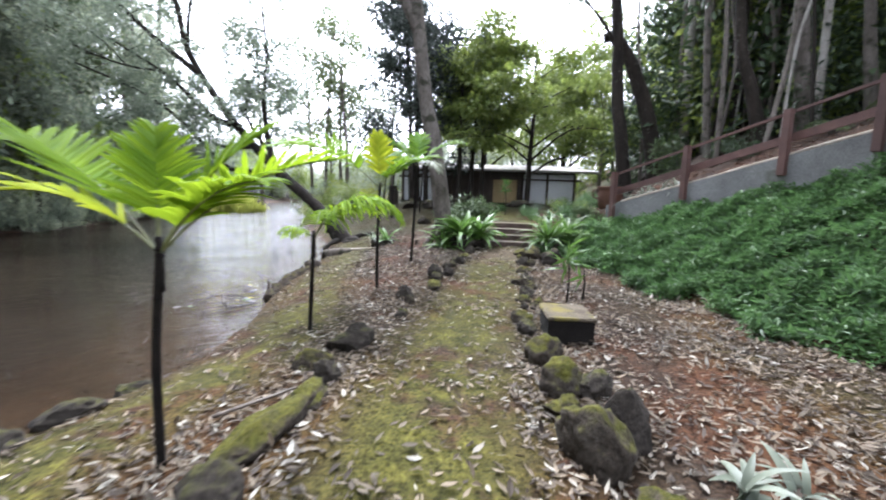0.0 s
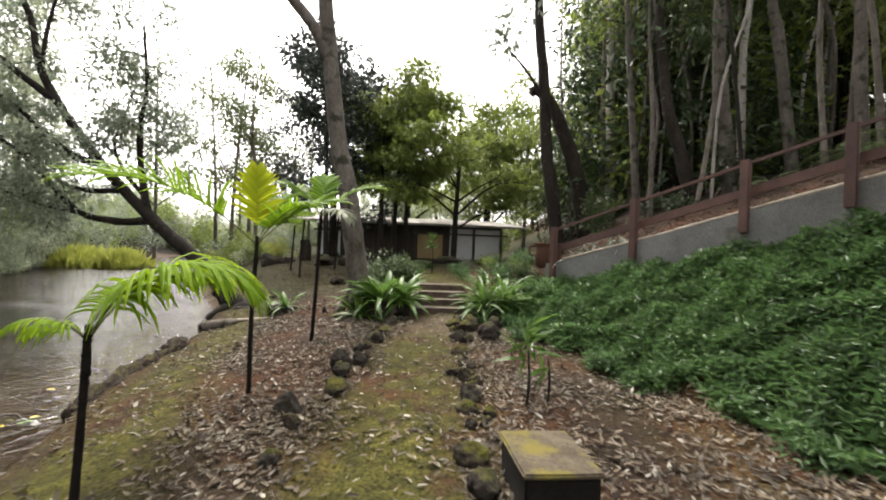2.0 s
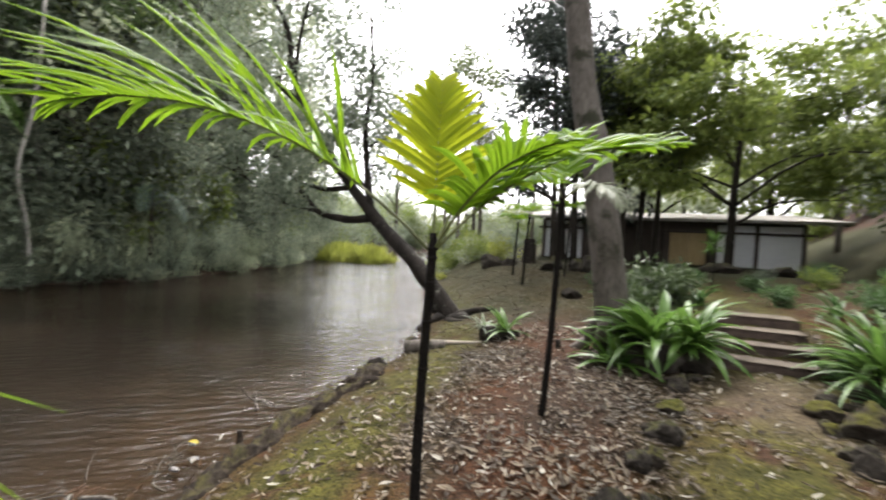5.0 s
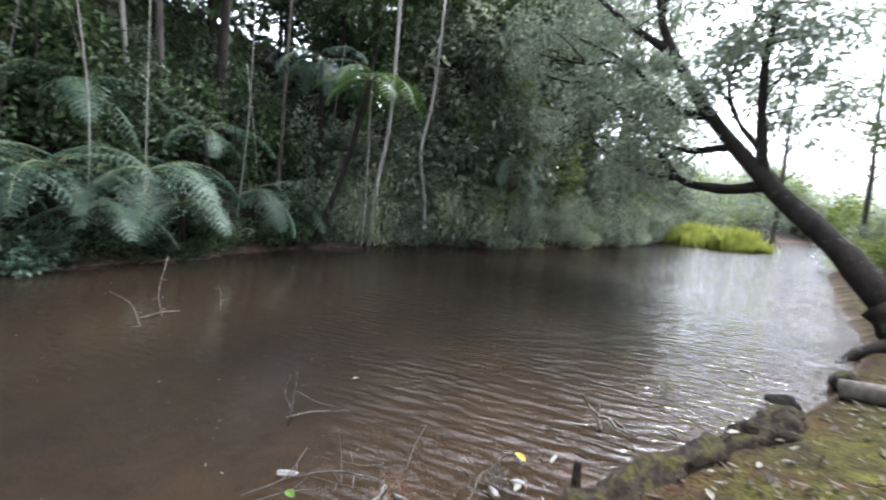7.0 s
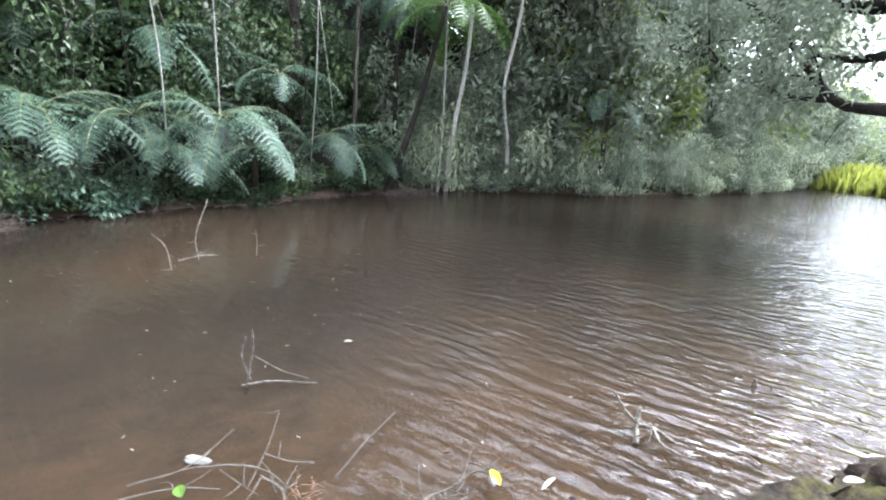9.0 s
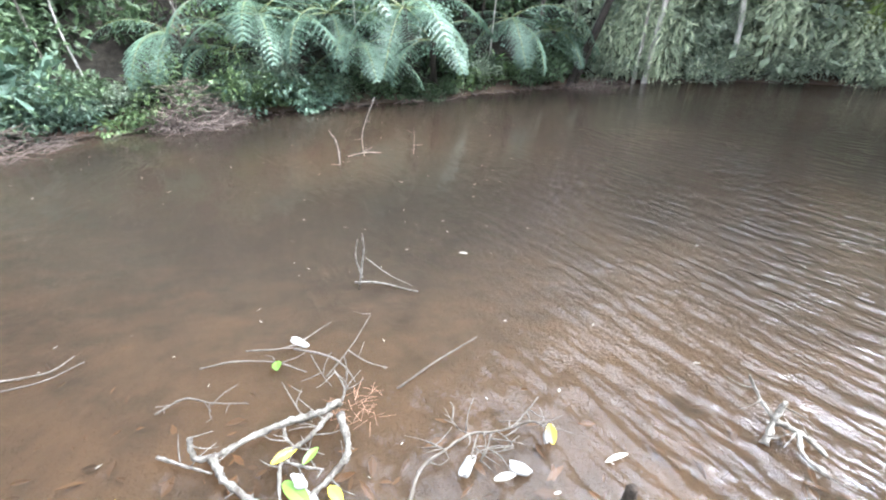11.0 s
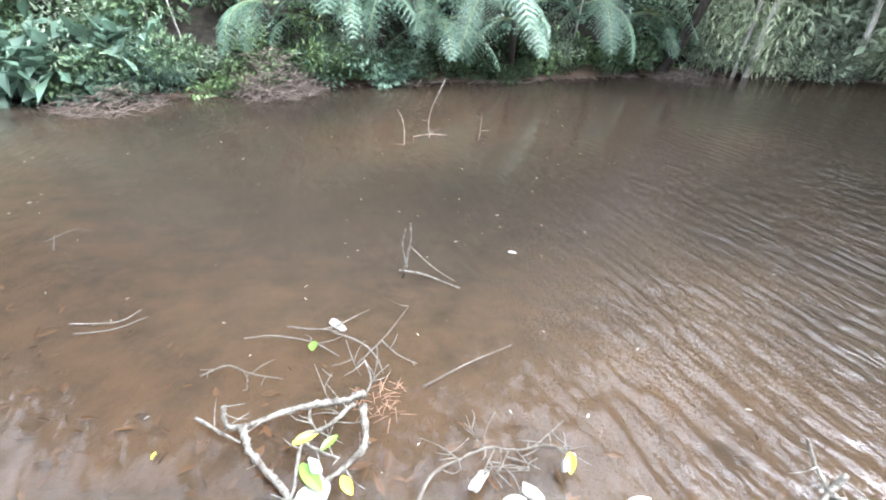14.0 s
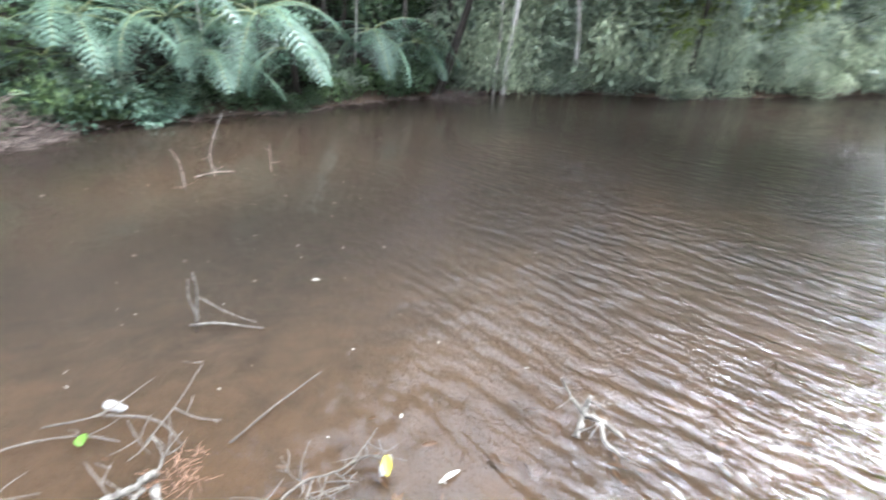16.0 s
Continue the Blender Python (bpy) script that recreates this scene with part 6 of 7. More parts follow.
for i, (x, y, w, d, h) in enumerate(((-3.15, 5.3, 0.34, 0.26, 0.16), (-3.2, 4.7, 0.5, 0.3, 0.16), (-3.3, 4.2, 0.4, 0.4, 0.18), (-4.3, 12.9, 0.3, 0.3, 0.2), (-4.35, 14.2, 0.5, 0.3, 0.24))):
    rock(x, y, w, d, h, 70 * i, i + 1, "wet dark stone at the waterline", "stone_dark", "waterline stones")


def log(name, pts, r0, r1, mat, label, wob=0.1, sides=12):
    g = Geo()
    tube(g, pts, r0, r1, sides, wob, 6, random.Random(int(1000 * r0)))
    return tagged(part(name, g, mat, None, "", True), label, "log")


log("bank_log", [(-3.56, 8.95, -0.05), (-3.69, 9.4, -0.02), (-3.74, 9.8, 0.0), (-3.83, 10.4, 0.0), (-3.86, 11.1, 0.02), (-3.87, 11.7, 0.01), (-3.89, 12.3, 0.0)], 0.12, 0.16, "mossy_log", "old mossy log lying along the water's edge", 0.5, 18)
log("bank_log", [(-3.90, 11.5, 0.06), (-3.96, 12.0, 0.10), (-4.06, 12.6, 0.0)], 0.13, 0.10, "mossy_log", "short dark rotten log end at the bank", 0.5, 18)
log("cut_log", [(-4.1, 13.4, 0.2), (-3.75, 13.55, 0.24), (-3.45, 13.65, 0.25)], 0.10, 0.10, "bark_pale", "short cut grey log at the bank", 0.04, 14)
log("white_pole", [(-3.7, 13.7, 0.28), (-2.7, 13.95, 0.34), (-1.9, 14.1, 0.50), (-1.2, 14.75, 0.66)], 0.035, 0.04, "pale_pole", "long pale thin pole lying on the bank", 0.05, 8)
log("stake", [(-1.56, 13.3, 0.25), (-1.55, 13.3, 0.68)], 0.045, 0.04, "bark_dark", "short dark wooden stake in the ground", 0.05, 8)
log("stake", [(-4.05, 9.92, -0.1), (-4.06, 9.92, 0.12)], 0.04, 0.022, "mossy_log", "short rotten stake at the water's edge", 0.15, 8)
log("stick", [(-1.75, 4.3, 0.42), (-1.5, 4.6, 0.43), (-1.35, 4.75, 0.45)], 0.014, 0.01, "dark_twig", "thin dry stick on the ground", 0.1, 6)

# bromeliad in a low log pot
bx, by = -2.6, 13.95
zb = float(land(bx, by))
log("log_planter", [(bx - 0.32, by, zb + 0.06), (bx, by + 0.02, zb + 0.08), (bx + 0.32, by, zb + 0.07)], 0.13, 0.12, "bark_dark", "low dark log planter holding strap-leaved plants", 0.1)
strap_plant(bx + 0.1, by, 22, 0.55, 0.06, "lily", "green bromeliad with arching strap leaves in the log planter", 90, "bromeliad", zb + 0.16, (15, 75), 60)
strap_plant(bx - 0.28, by, 14, 0.42, 0.05, "leaf_grey", "small greyish bromeliad in the log planter", 91, "bromeliad", zb + 0.15, (10, 70), 60)
# clumps beside the steps
for i, (x, y, n, L, w, lf) in enumerate(((-0.35, 12.9, 60, 0.95, 0.13, "lily"), (0.1, 13.1, 56, 0.9, 0.125, "lily"), (-0.1, 13.7, 40, 0.9, 0.08, "lily"), (1.85, 12.75, 70, 1.0, 0.07, "lily"), (2.3, 12.9, 60, 0.95, 0.07, "lily"), (2.05, 13.5, 44, 0.95, 0.07, "leaf_mid"), (1.75, 12.35, 30, 0.6, 0.06, "mound"), (3.2, 12.9, 34, 0.6, 0.06, "lily"), (2.75, 13.15, 40, 0.8, 0.065, "lily"), (3.45, 13.7, 30, 0.7, 0.06, "lily"), (-0.75, 12.75, 36, 0.8, 0.08, "lily"), (0.5, 15.4, 26, 0.6, 0.06, "mound"), (2.3, 15.2, 26, 0.6, 0.06, "mound"))):
    lift = 0.24 if i in (0, 1, 3, 4) else 0.0
    strap_plant(x, y, n, L, w, lf, "dense clump of arching green strap leaves beside the steps", 100 + i, "strap_leaf_plant", float(land(x, y)) + lift)
    # rock added to stand in for the dark mound and underside below the clump
    if lift:
        rock(x, y, 0.62, 0.55, 0.42, 50 * i, i + 4, "dark rock added for the dark mound under a clump of strap leaves", "stone_dark", "rocks beside the steps")
for i, (x, y, k, lf, s) in enumerate(((-0.4, 14.6, "near", "leaf_mid", 1.2), (0.1, 15.4, "near", "leaf_mid", 1.3), (-0.6, 15.8, "near", "leaf_grey", 1.5), (-0.2, 17.0, "near", "leaf_mid", 0.9), (0.5, 18.6, "near", "mound", 0.6), (-0.8, 18.4, "near", "mound", 0.8), (2.6, 13.8, "near", "leaf_mid", 0.8), (3.1, 13.4, "near", "mound", 0.9), (2.8, 15.4, "near", "leaf_mid", 0.6),
                                        (3.3, 15.6, "near", "leaf_light", 0.5), (1.2, 20.5, "near", "mound", 0.5), (2.6, 20.5, "near", "leaf_grey", 0.6), (-1.4, 19.6, "near", "mound", 0.8), (2.6, 14.6, "near", "mound", 0.9), (3.2, 14.5, "near", "leaf_mid", 0.8), (1.9, 16.2, "near", "mound", 0.7), (0.2, 16.4, "near", "leaf_mid", 0.9), (3.5, 16.4, "near", "mound", 0.8), (2.9, 17.6, "near", "leaf_light", 0.7), (2.0, 18.4, "near", "mound", 0.6), (4.2, 17.2, "near", "leaf_mid", 0.8), (3.4, 19.6, "near", "mound", 0.7), (-0.3, 20.3, "near", "leaf_mid", 0.8))):
    shrub(k, x, y, lf, "low leafy garden bush near the steps", "garden bushes", 77 * i, s, None, "garden_bush")
for i, s in enumerate((0.3, 0.7, 1.1, 1.5)):
    c = WALL + WALL_U * s + WALL_N * 0.32
    strap_plant(c[0], c[1], 18, 0.62, 0.05, "aloe", "pale grey-green strap plant behind the wall end", 130 + i, "strap_leaf_plant")
strap_plant(1.42, 3.85, 14, 0.36, 0.055, "aloe", "grey-green strap plant at the path's edge", 140)
strap_plant(1.78, 3.95, 12, 0.32, 0.05, "aloe", "grey-green strap plant at the path's edge", 141)
# sapling beside the path
for x, y, h, sd in ((1.38, 8.15, 0.62, 1), (1.62, 8.2, 0.5, 2), (1.12, 18.2, 1.0, 3)):
    z0 = float(land(x, y))
    ob = empty("sapling", pose(x, y, z0 - 0.01), "thin sapling with a tuft of long green leaves", "sapling")
    g = Geo()
    tube(g, [(0, 0, -0.05), (0.02, 0, h * 0.5), (0, 0.01, h)], 0.016, 0.01, 6, 0.1, 4, random.Random(sd))
    part("stem", g, "bark_dark", ob, "", True)
    rs = np.random.RandomState(sd)
    g = Geo()
    k = 26 if sd != 2 else 5
    leaves(g, np.tile((0, 0.01, h), (k, 1)) + rs.normal(size=(k, 3)) * (.02, .02, .10), rs.normal(size=(k, 3)) + (0, 0, .6), 0.26 + 0.16 * rs.rand(k), np.full(k, 0.055), rs, 0.2)
    part("leaves", g, "lily", ob)

# ---------- ground cover of the bank ----------
cover = Geo()
rc = np.random.RandomState(17)
n = 85000
s_, u_ = rc.uniform(-0.8, 11.0, n), rc.rand(n)
edge_ = -2.0 - 0.27 * np.maximum(s_, -1.5) + 0.22 * np.sin(3 * s_) + 0.15 * np.sin(7.3 * s_) + rc.normal(0, 0.10, n)
w_ = edge_ * u_ - 0.12
P2 = WALL[None, :] + s_[:, None] * WALL_U + w_[:, None] * WALL_N
tuft = 0.5 + 0.5 * np.sin(5 * P2[:, 0] + 2 * np.sin(3 * P2[:, 1])) * np.sin(4.3 * P2[:, 1])
base = np.stack([P2[:, 0], P2[:, 1], land(P2[:, 0], P2[:, 1]) + 0.36 * rc.rand(n) * tuft], 1)
L = 0.07 + 0.11 * rc.rand(n) ** 1.5
leaves(cover, base, rc.normal(size=(n, 3)) * (1, 1, .35) + (-0.25, -0.15, 0.35), L, 0.030 + 0.030 * rc.rand(n), rc, 0.2)
tagged(part("ground_cover", cover, "mound"), "dense dark green trailing ground cover over the bank", "ground cover", "", "stuff")


# ---------- fallen leaves ----------
def litter(n, mat, seed, lo, hi, label, area, keep, level=None):
    rng = np.random.RandomState(seed)
    x, y = rng.uniform(area[0], area[1], n * 3), rng.uniform(area[2], area[3], n * 3)
    ok = keep(x, y, rng)
    x, y = x[ok][:n], y[ok][:n]
    n = len(x)
    g = Geo()
    L = rng.uniform(lo, hi, n)
    way = np.stack([rng.normal(size=n), rng.normal(size=n), rng.normal(size=n) * 0.22], 1)
    z = land(x, y) + 0.012 + 0.02 * rng.rand(n) if level is None else np.full(n, level)
    b = np.stack([x, y, z], 1)
    w = unit(way)
    sd = unit(np.cross(w, rng.normal(size=(n, 3)) * 0.25 + (0, 0, 1)))
    up = np.cross(sd, w)
    L_, W_ = L[:, None], (L * rng.uniform(0.22, 0.42, n))[:, None]
    curl = rng.uniform(-0.05, 0.4, (n, 1))
    v = np.stack([b, b + w * L_ * .35 + sd * W_ * .5 + up * W_ * curl, b + w * L_ * .72 + sd * W_ * .36 + up * W_ * curl, b + w * L_ + up * L_ * 0.08,
                  b + w * L_ * .72 - sd * W_ * .36 + up * W_ * curl, b + w * L_ * .35 - sd * W_ * .5 + up * W_ * curl, b + w * L_ * .35, b + w * L_ * .72], 1).reshape(-1, 3)
    k = np.arange(n)[:, None] * 8
    f = np.concatenate([k + np.array([[0, 1, 6, 6]]), k + np.array([[1, 2, 7, 6]]), k + np.array([[2, 3, 7, 7]]), k + np.array([[7, 3, 4, 4]]), k + np.array([[6, 7, 4, 5]]), k + np.array([[0, 6, 5, 5]])])
    faces = [list(dict.fromkeys(q)) for q in f.tolist()]
    g.add(v, faces)
    return tagged(part("fallen_leaves", g, mat), label, "fallen leaves", "", "stuff")


def litter_zone(x, y, rng):
    d = x - np.interp(y, NEAR_Y, NEAR_X)
    p = np.stack([x - WALL[0], y - WALL[1]], -1)
    s, w = p @ WALL_U, p @ WALL_N
    e = -2.0 - 0.27 * np.maximum(s, -1.5)
    pc = np.interp(y, [0, 5, 9, 13], [-0.25, -0.3, 0.2, 0.95])
    thin = np.where(np.abs(x - pc) < 0.6, 0.34, 1.0) * np.where(d < 1.3, 0.26, 1.0)
    clump = 0.55 + 0.45 * np.sin(2.1 * x + 1.3 * y) * np.sin(1.7 * y - 0.9 * x)
    return (d > 0.15) & (w < e + 0.2) & (rng.rand(len(x)) < thin * clump)


litter(42000, "litter", 71, 0.035, 0.11, "brown dry leaves scattered over the bare earth", (-4.5, 5.5, -2.5, 14.5), litter_zone)
litter(8000, "litter", 76, 0.04, 0.10, "dry leaves strewn over the grassy bank", (-9, 0.2, 14.5, 25), lambda x, y, r: (x - np.interp(y, NEAR_Y, NEAR_X) > 0.3) & (r.rand(len(x)) < 0.5))
litter(3600, "litter_pale", 72, 0.05, 0.12, "bleached pale dry leaves scattered over the path", (-4.5, 5.5, -2.5, 14.5), litter_zone)
litter(1000, "sunken_leaf", 75, 0.05, 0.13, "brown sunken leaves on the muddy bed of the shallows", (-7.0, -3.0, 4, 14), lambda x, y, r: (np.interp(y, NEAR_Y, NEAR_X) - x > 0.05) & (r.rand(len(x)) < 1.1 - 0.85 * (np.interp(y, NEAR_Y, NEAR_X) - x)))
litter(420, "litter_pale", 78, 0.012, 0.045, "tiny pale specks floating on the pond", (-13, -3.6, 1, 14), lambda x, y, r: (x < np.interp(y, NEAR_Y, NEAR_X) - 0.1) & (x > np.interp(y, FAR_Y, FAR_X) + 0.2) & (r.rand(len(x)) < 0.35 + 0.5 * (np.sin(1.3 * x + 2 * y) > 0.3)), 0.004)
litter(4200, "litter_red", 79, 0.04, 0.11, "reddish dry leaves over the slope behind the fence", (3.4, 11, 4, 17), lambda x, y, r: (np.abs((x - WALL[0]) * WALL_N[0] + (y - WALL[1]) * WALL_N[1] - 2.0) < 1.7) & ((x - WALL[0]) * WALL_U[0] + (y - WALL[1]) * WALL_U[1] > -0.4))
litter(1100, "litter_pale", 74, 0.05, 0.12, "floating pale leaves along the far waterline", (-18, -6, -1, 14), lambda x, y, r: np.abs(x - np.interp(y, FAR_Y, FAR_X) - 0.3) < 0.5)

# ---------- branches and scraps in the shallows ----------


def branch(name, lines, mat, label, group="", twigs=0):
    """Twigs that grow from one another, in one mesh."""
    g = Geo()
    rnd = random.Random(len(label))
    for pts, r in lines:
        if twigs:
            ln = smooth_line(pts, 6)
            for k in range(twigs):
                c = ln[rnd.randrange(1, len(ln))]
                a, L = rnd.uniform(0, 6.28), rnd.uniform(0.04, 0.17)
                e = c + np.array((math.cos(a) * L, math.sin(a) * L, rnd.uniform(-0.02, 0.06)))
                tube(g, [c, (c + e) / 2 + np.array([rnd.uniform(-.015, .015) for _ in range(3)]), e], 0.0042, 0.0018, 4, 0.1, 2, rnd)
        tube(g, [np.array(q) + (0 if 0 < i < len(pts) - 1 else 1) * np.array([rnd.uniform(-.01, .01) for _ in range(3)]) for i, q in enumerate(pts)], r * (0.8 if mat == "lichen" else 0.55), r * (0.45 if mat == "lichen" else 0.26), 8, 0.45, 7, rnd)
    return tagged(part(name, g, mat, None, "", True), label, "branch", group)


branch("forked_twig", [([(-5.42, 8.19, -0.05), (-5.44, 8.21, 0.10), (-5.46, 8.24, 0.28), (-5.45, 8.25, 0.41)], 0.0102), ([(-5.44, 8.21, 0.06), (-5.48, 8.16, 0.20), (-5.47, 8.20, 0.37)], 0.0084), ([(-5.41, 8.16, 0.02), (-5.40, 8.36, 0.05), (-5.38, 8.66, 0.02)], 0.0102), ([(-5.46, 8.24, 0.22), (-5.45, 8.42, 0.10), (-5.42, 8.60, 0.04)], 0.0048)], "lichen", "pale forked twig standing out of the shallow water")
branch("sunken_branch", [([(-8.2, 6.76, -0.05), (-8.7, 6.9, -0.06), (-8.9, 7.6, -0.05)], 0.0091), ([(-8.2, 6.76, -0.05), (-8.5, 6.6, 0.22), (-8.9, 6.3, 0.30)], 0.0091), ([(-8.7, 6.9, -0.05), (-8.85, 6.85, 0.3), (-9.3, 6.9, 0.72)], 0.0091), ([(-8.6, 6.7, 0.01), (-8.75, 6.9, 0.04), (-8.9, 7.1, 0.01)], 0.0126), ([(-8.9, 7.6, -0.05), (-8.95, 7.6, 0.2), (-9.1, 7.55, 0.34)], 0.0063)], "lichen", "grey branch tips rising from the middle of the pond", "", 3)
branch("lichened_branch", [([(-4.23, 8.60, 0.12), (-4.16, 8.52, 0.10), (-4.09, 8.38, 0.08), (-4.00, 8.27, 0.07), (-3.87, 8.15, 0.06), (-3.84, 8.07, 0.07), (-3.86, 8.05, 0.16)], 0.024), ([(-3.88, 8.14, 0.05), (-3.79, 8.25, 0.04), (-3.75, 8.38, 0.03), (-3.71, 8.51, 0.03), (-3.67, 8.60, 0.02)], 0.024), ([(-4.16, 8.62, 0.12), (-4.00, 8.74, 0.10), (-3.92, 8.72, 0.07), (-3.80, 8.66, 0.05), (-3.67, 8.58, 0.04)], 0.02), ([(-4.16, 8.58, 0.11), (-4.02, 8.53, 0.09), (-3.90, 8.47, 0.08), (-3.72, 8.56, 0.05), (-3.66, 8.57, 0.03)], 0.013), ([(-3.90, 8.47, 0.07), (-3.90, 8.56, 0.07), (-3.91, 8.66, 0.07)], 0.01), ([(-3.83, 7.88, 0.04), (-3.81, 8.04, 0.04), (-3.82, 8.18, 0.03)], 0.01), ([(-4.10, 8.36, 0.06), (-4.03, 8.40, 0.06), (-3.98, 8.49, 0.06)], 0.008), ([(-4.15, 8.56, 0.10), (-4.05, 8.53, 0.06), (-3.97, 8.55, 0.02)], 0.006), ([(-4.23, 8.60, 0.12), (-4.32, 8.58, 0.12), (-4.43, 8.47, 0.10)], 0.007)], "lichen", "lichen-crusted dead branch lying in the shallows", "", 4)
branch("thin_stick", [([(-4.45, 8.81, 0.03), (-4.69, 8.97, 0.04), (-4.93, 9.16, 0.05)], 0.012)], "twig", "straight pale stick in the shallows")
branch("twig_tangle", [([(-4.35, 7.68, 0.04), (-4.44, 7.82, 0.04), (-4.49, 8.06, 0.04), (-4.47, 8.27, 0.04)], 0.01), ([(-4.55, 7.83, 0.03), (-4.62, 8.08, 0.05), (-4.84, 8.24, 0.08)], 0.009), ([(-4.61, 8.12, 0.04), (-4.59, 8.35, 0.05), (-4.52, 8.49, 0.05), (-4.46, 8.57, 0.03)], 0.012), ([(-4.46, 8.40, 0.02), (-4.69, 8.45, 0.06), (-4.94, 8.48, 0.12)], 0.009), ([(-4.65, 8.45, 0.05), (-4.61, 8.58, 0.03), (-4.61, 8.71, 0.01)], 0.009), ([(-4.58, 8.24, 0.05), (-4.44, 8.39, 0.05), (-4.38, 8.46, 0.05)], 0.006), ([(-4.14, 8.47, 0.05), (-4.21, 8.36, 0.05), (-4.32, 8.34, 0.06)], 0.006)], "twig", "tangle of thin pale twigs in the shallows", "", 2)
branch("wet_twig", [([(-4.04, 7.65, 0.02), (-4.13, 7.77, 0.06), (-4.15, 7.91, 0.04), (-4.21, 8.08, 0.01)], 0.011), ([(-4.15, 7.91, 0.04), (-4.09, 7.94, 0.02)], 0.006)], "twig", "crooked wet twig in the shallows", "", 3)
branch("wet_twig", [([(-3.98, 6.68, 0.02), (-4.1, 6.85, 0.02), (-4.26, 6.98, 0.05)], 0.009)], "twig", "thin curved twig afloat")
branch("wet_twig", [([(-4.04, 6.55, 0.02), (-4.15, 6.82, 0.03), (-4.28, 6.89, 0.05)], 0.01)], "twig", "short thin twig afloat")
branch("wet_twig", [([(-4.55, 5.45, 0.0), (-4.6, 5.46, 0.12)], 0.010), ([(-4.6, 5.3, 0.02), (-4.8, 5.35, 0.05), (-4.86, 5.5, 0.04)], 0.008)], "twig", "small twig stub standing in the shallows")
branch("dead_branch", [([(-3.87, 9.06, 0.02), (-4.02, 9.06, 0.03), (-4.12, 9.15, 0.06), (-4.21, 9.25, 0.08), (-4.24, 9.34, 0.08), (-4.29, 9.43, 0.08), (-4.42, 9.50, 0.07), (-4.49, 9.54, 0.09)], 0.013), ([(-4.12, 9.07, 0.08), (-4.12, 9.15, 0.06)], 0.007), ([(-4.21, 9.25, 0.08), (-4.26, 9.17, 0.05), (-4.37, 9.09, 0.02)], 0.006), ([(-4.29, 9.43, 0.08), (-4.33, 9.52, 0.09), (-4.31, 9.59, 0.08), (-4.27, 9.62, 0.04)], 0.012), ([(-4.24, 9.34, 0.08), (-4.15, 9.33, 0.06), (-4.12, 9.31, 0.03)], 0.009), ([(-4.23, 9.28, 0.06), (-4.13, 9.27, 0.06), (-4.07, 9.28, 0.06)], 0.008), ([(-4.27, 9.36, 0.05), (-4.23, 9.43, 0.05), (-4.20, 9.45, 0.05)], 0.007)], "twig", "small branched dead twig at the bank", "", 5)
branch("dead_branch", [([(-4.50, 10.56, 0.0), (-4.58, 10.62, 0.08), (-4.63, 10.66, 0.17)], 0.022), ([(-4.58, 10.62, 0.08), (-4.54, 10.72, 0.06), (-4.48, 10.82, 0.0)], 0.020), ([(-4.58, 10.62, 0.08), (-4.63, 10.56, 0.15), (-4.68, 10.50, 0.24)], 0.012), ([(-4.54, 10.70, 0.06), (-4.44, 10.70, 0.03), (-4.38, 10.78, 0.0)], 0.014)], "lichen", "pale broken twigs sticking out of the water", "", 3)
rn = random.Random(77)
g = Geo()
for i in range(45):
    c = np.array((-4.26 + rn.uniform(-.10, .10), 8.66 + rn.uniform(-.1, .14), 0.06 + rn.uniform(0, .05)))
    a = rn.uniform(0, 6.28)
    tube(g, [c, c + np.array((math.cos(a) * .08, math.sin(a) * .08, rn.uniform(-.03, .03)))], 0.002, 0.0012, 4, 0, 1, rn)
tagged(part("needle_tuft", g, "needles"), "tuft of rusty dry needles caught on the branch", "needles")


def single_leaf(x, y, z, L, w, turn, mat, label, tilt=8):
    g = Geo()
    k = 7
    v, f = [], []
    for i in range(k + 1):
        u = i / k
        ww = w * math.sin(math.pi * min(0.98, 0.06 + 0.9 * u)) ** 0.8 / 2
        zz = 0.05 * L * math.sin(3 * u)
        v += [(u * L, ww, zz + ww * .25), (u * L, 0, zz), (u * L, -ww, zz + ww * .25)]
    for i in range(k):
        a = 3 * i
        f += [[a, a + 1, a + 4, a + 3], [a + 1, a + 2, a + 5, a + 4]]
    ob = part("leaf", g.add(v, f), mat)
    ob.matrix_world = pose(x, y, z, tilt, 6, turn)
    return tagged(ob, label, "leaf", "fallen leaves in the shallows")


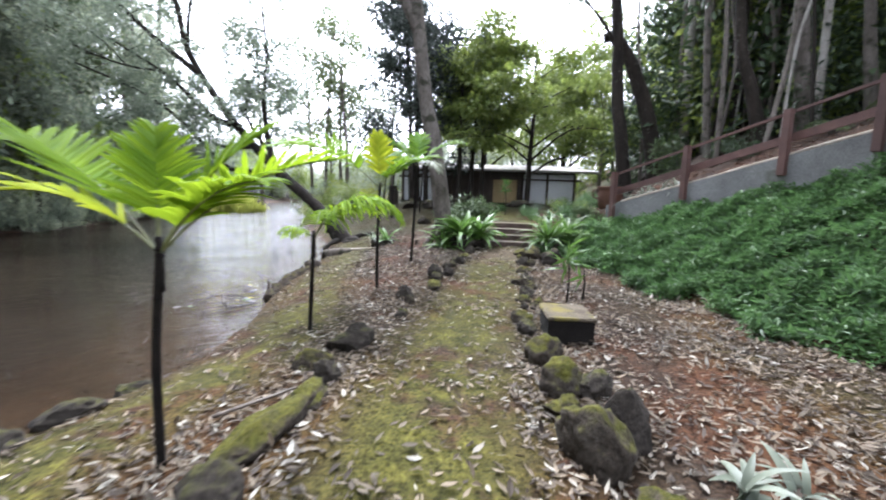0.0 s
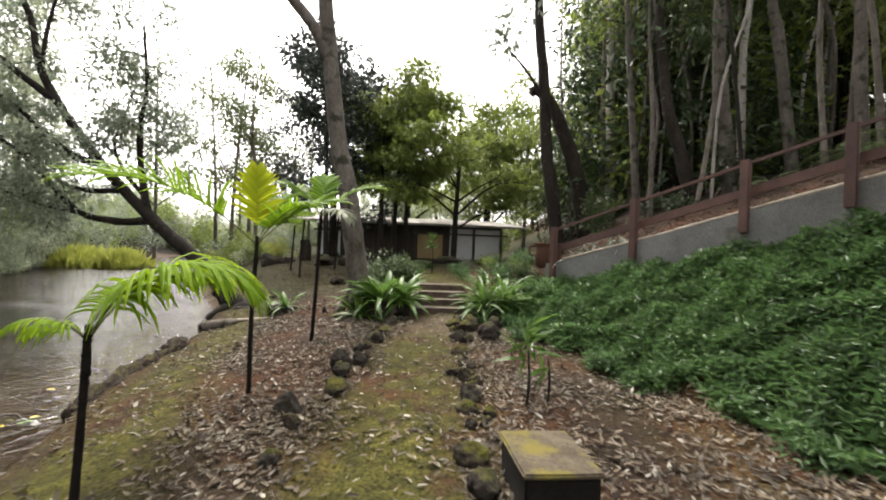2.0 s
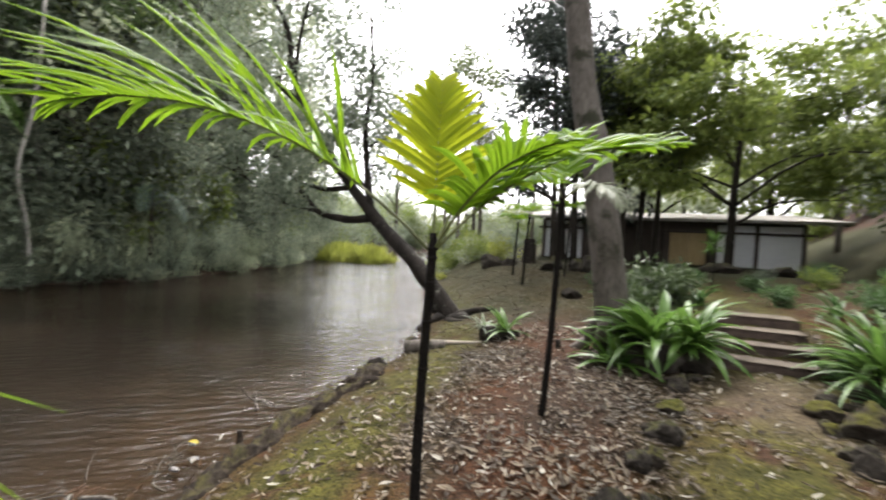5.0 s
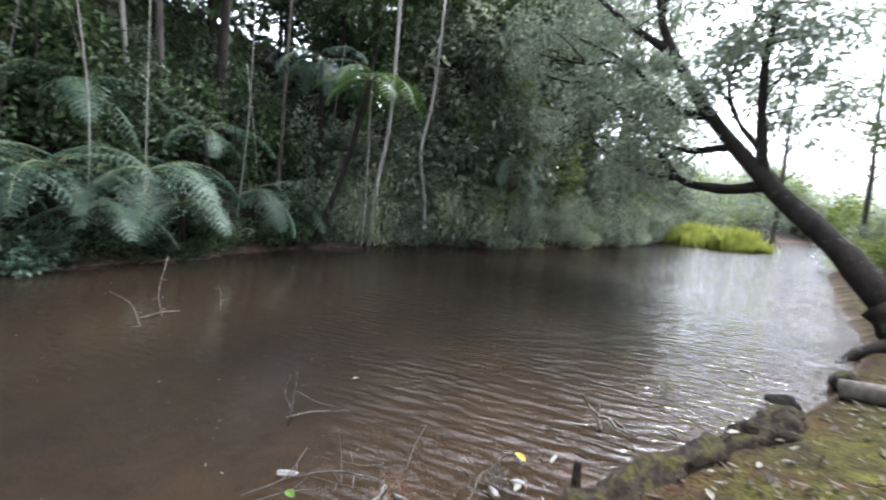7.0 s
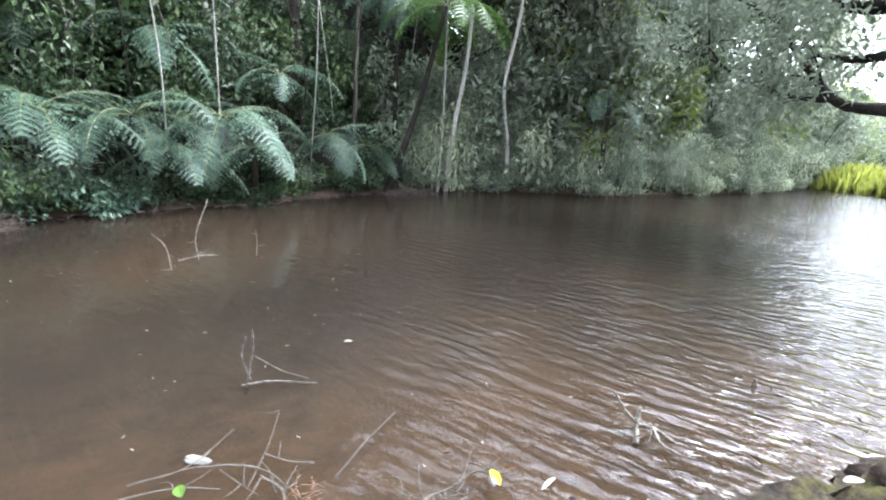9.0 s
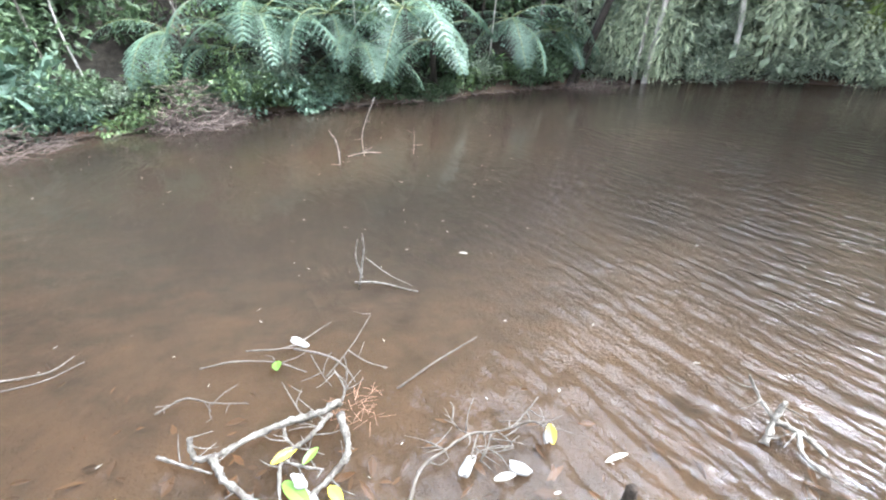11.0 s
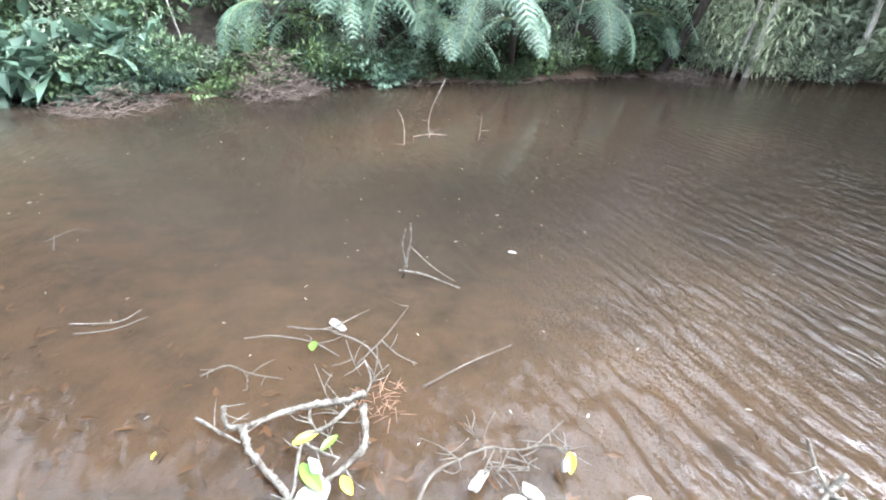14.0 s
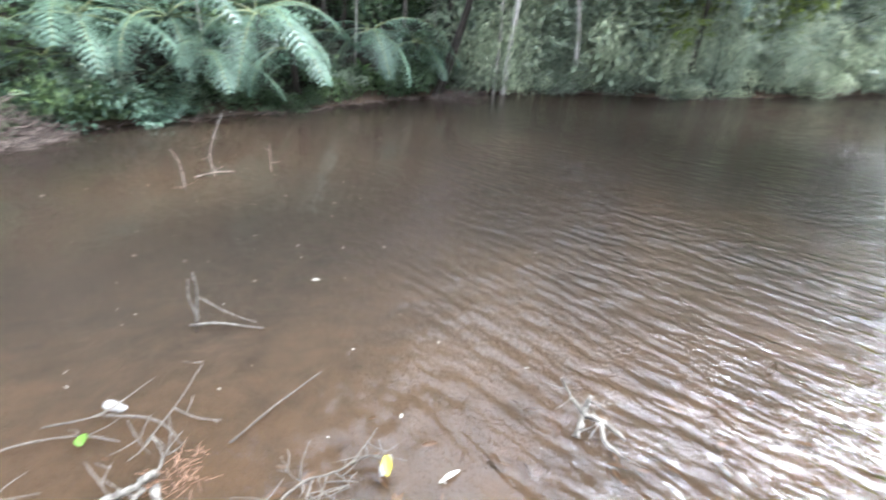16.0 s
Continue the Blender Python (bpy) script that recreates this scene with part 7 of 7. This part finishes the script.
for x, y, z, L, w, t, m, lab in (
    (-3.87, 8.44, 0.09, 0.17, 0.085, 150, "leaf_fallen_yellow", "yellow fallen leaf on the dead branch"), (-3.89, 8.58, 0.10, 0.14, 0.065, 170, "leaf_fallen_green", "green fallen leaf on the dead branch"),
    (-3.81, 8.53, 0.08, 0.22, 0.11, 70, "leaf_fallen_green", "green fallen leaf on the dead branch"), (-3.84, 8.72, 0.07, 0.13, 0.08, 60, "leaf_fallen_yellow", "yellow fallen leaf on the dead branch"),
    (-4.33, 9.60, 0.09, 0.14, 0.08, 10, "leaf_fallen_yellow", "yellow fallen leaf by the bank"), (-4.49, 8.08, 0.05, 0.10, 0.09, 30, "leaf_fallen_green", "small green leaf caught in twigs"),
    (-6.02, 8.84, 0.02, 0.10, 0.05, 100, "litter_pale", "pale leaf floating on the pond"), (-4.02, 9.38, 0.06, 0.14, 0.06, 120, "litter_pale", "pale leaf by the bank"),
    (-3.88, 11.25, 0.20, 0.18, 0.07, 90, "litter_pale", "pale curled leaf on the bank log"), (-3.62, 7.86, 0.03, 0.05, 0.03, 20, "leaf_fallen_yellow", "tiny yellow leaf afloat"), (-4.3, 9.95, 0.02, 0.16, 0.05, 300, "litter_pale", "pale dry leaf afloat on shallow water"),
    (-3.75, 8.6, 0.05, 0.10, 0.07, 10, "litter_pale", "pale leaf on the branch"), (-8.1, 4.5, 0.02, 0.08, 0.04, 0, "litter_pale", "pale leaf floating on the pond")):
    single_leaf(x, y, z, 0.72 * L, 0.6 * w, t, m, lab)


def scrap(x, y, z, L, w, h, turn, seed, label):
    bm = bmesh.new()
    bmesh.ops.create_icosphere(bm, subdivisions=3, radius=0.5)
    for v in bm.verts:
        v.co *= 1 + 0.5 * noise.noise(v.co * 2.5 + Vector((seed, 0, 0)))
    ob = part("white_scrap", bm, "foam", None, "", True)
    ob.matrix_world = pose(x, y, z, 0, 8, turn) @ Matrix.Diagonal((0.8 * L, 0.8 * w, 0.6 * h, 1))
    return tagged(ob, label, "scrap", "white scraps")


scrap(-4.69, 8.10, 0.03, 0.17, 0.06, 0.05, 75, 1, "white scrap floating among twigs")
scrap(-3.76, 8.64, 0.04, 0.17, 0.13, 0.07, 30, 2, "white scrap under the dead branch")
scrap(-3.82, 8.60, 0.10, 0.10, 0.06, 0.04, 60, 5, "small white scrap on the green leaf")
scrap(-4.07, 9.26, 0.05, 0.17, 0.06, 0.06, 170, 3, "white scrap by the bank")
scrap(-4.29, 9.60, 0.07, 0.14, 0.06, 0.06, 160, 4, "torn white scrap hanging on the dead twig")
scrap(-4.12, 9.48, 0.03, 0.12, 0.07, 0.04, 80, 6, "small white scrap by the bank")
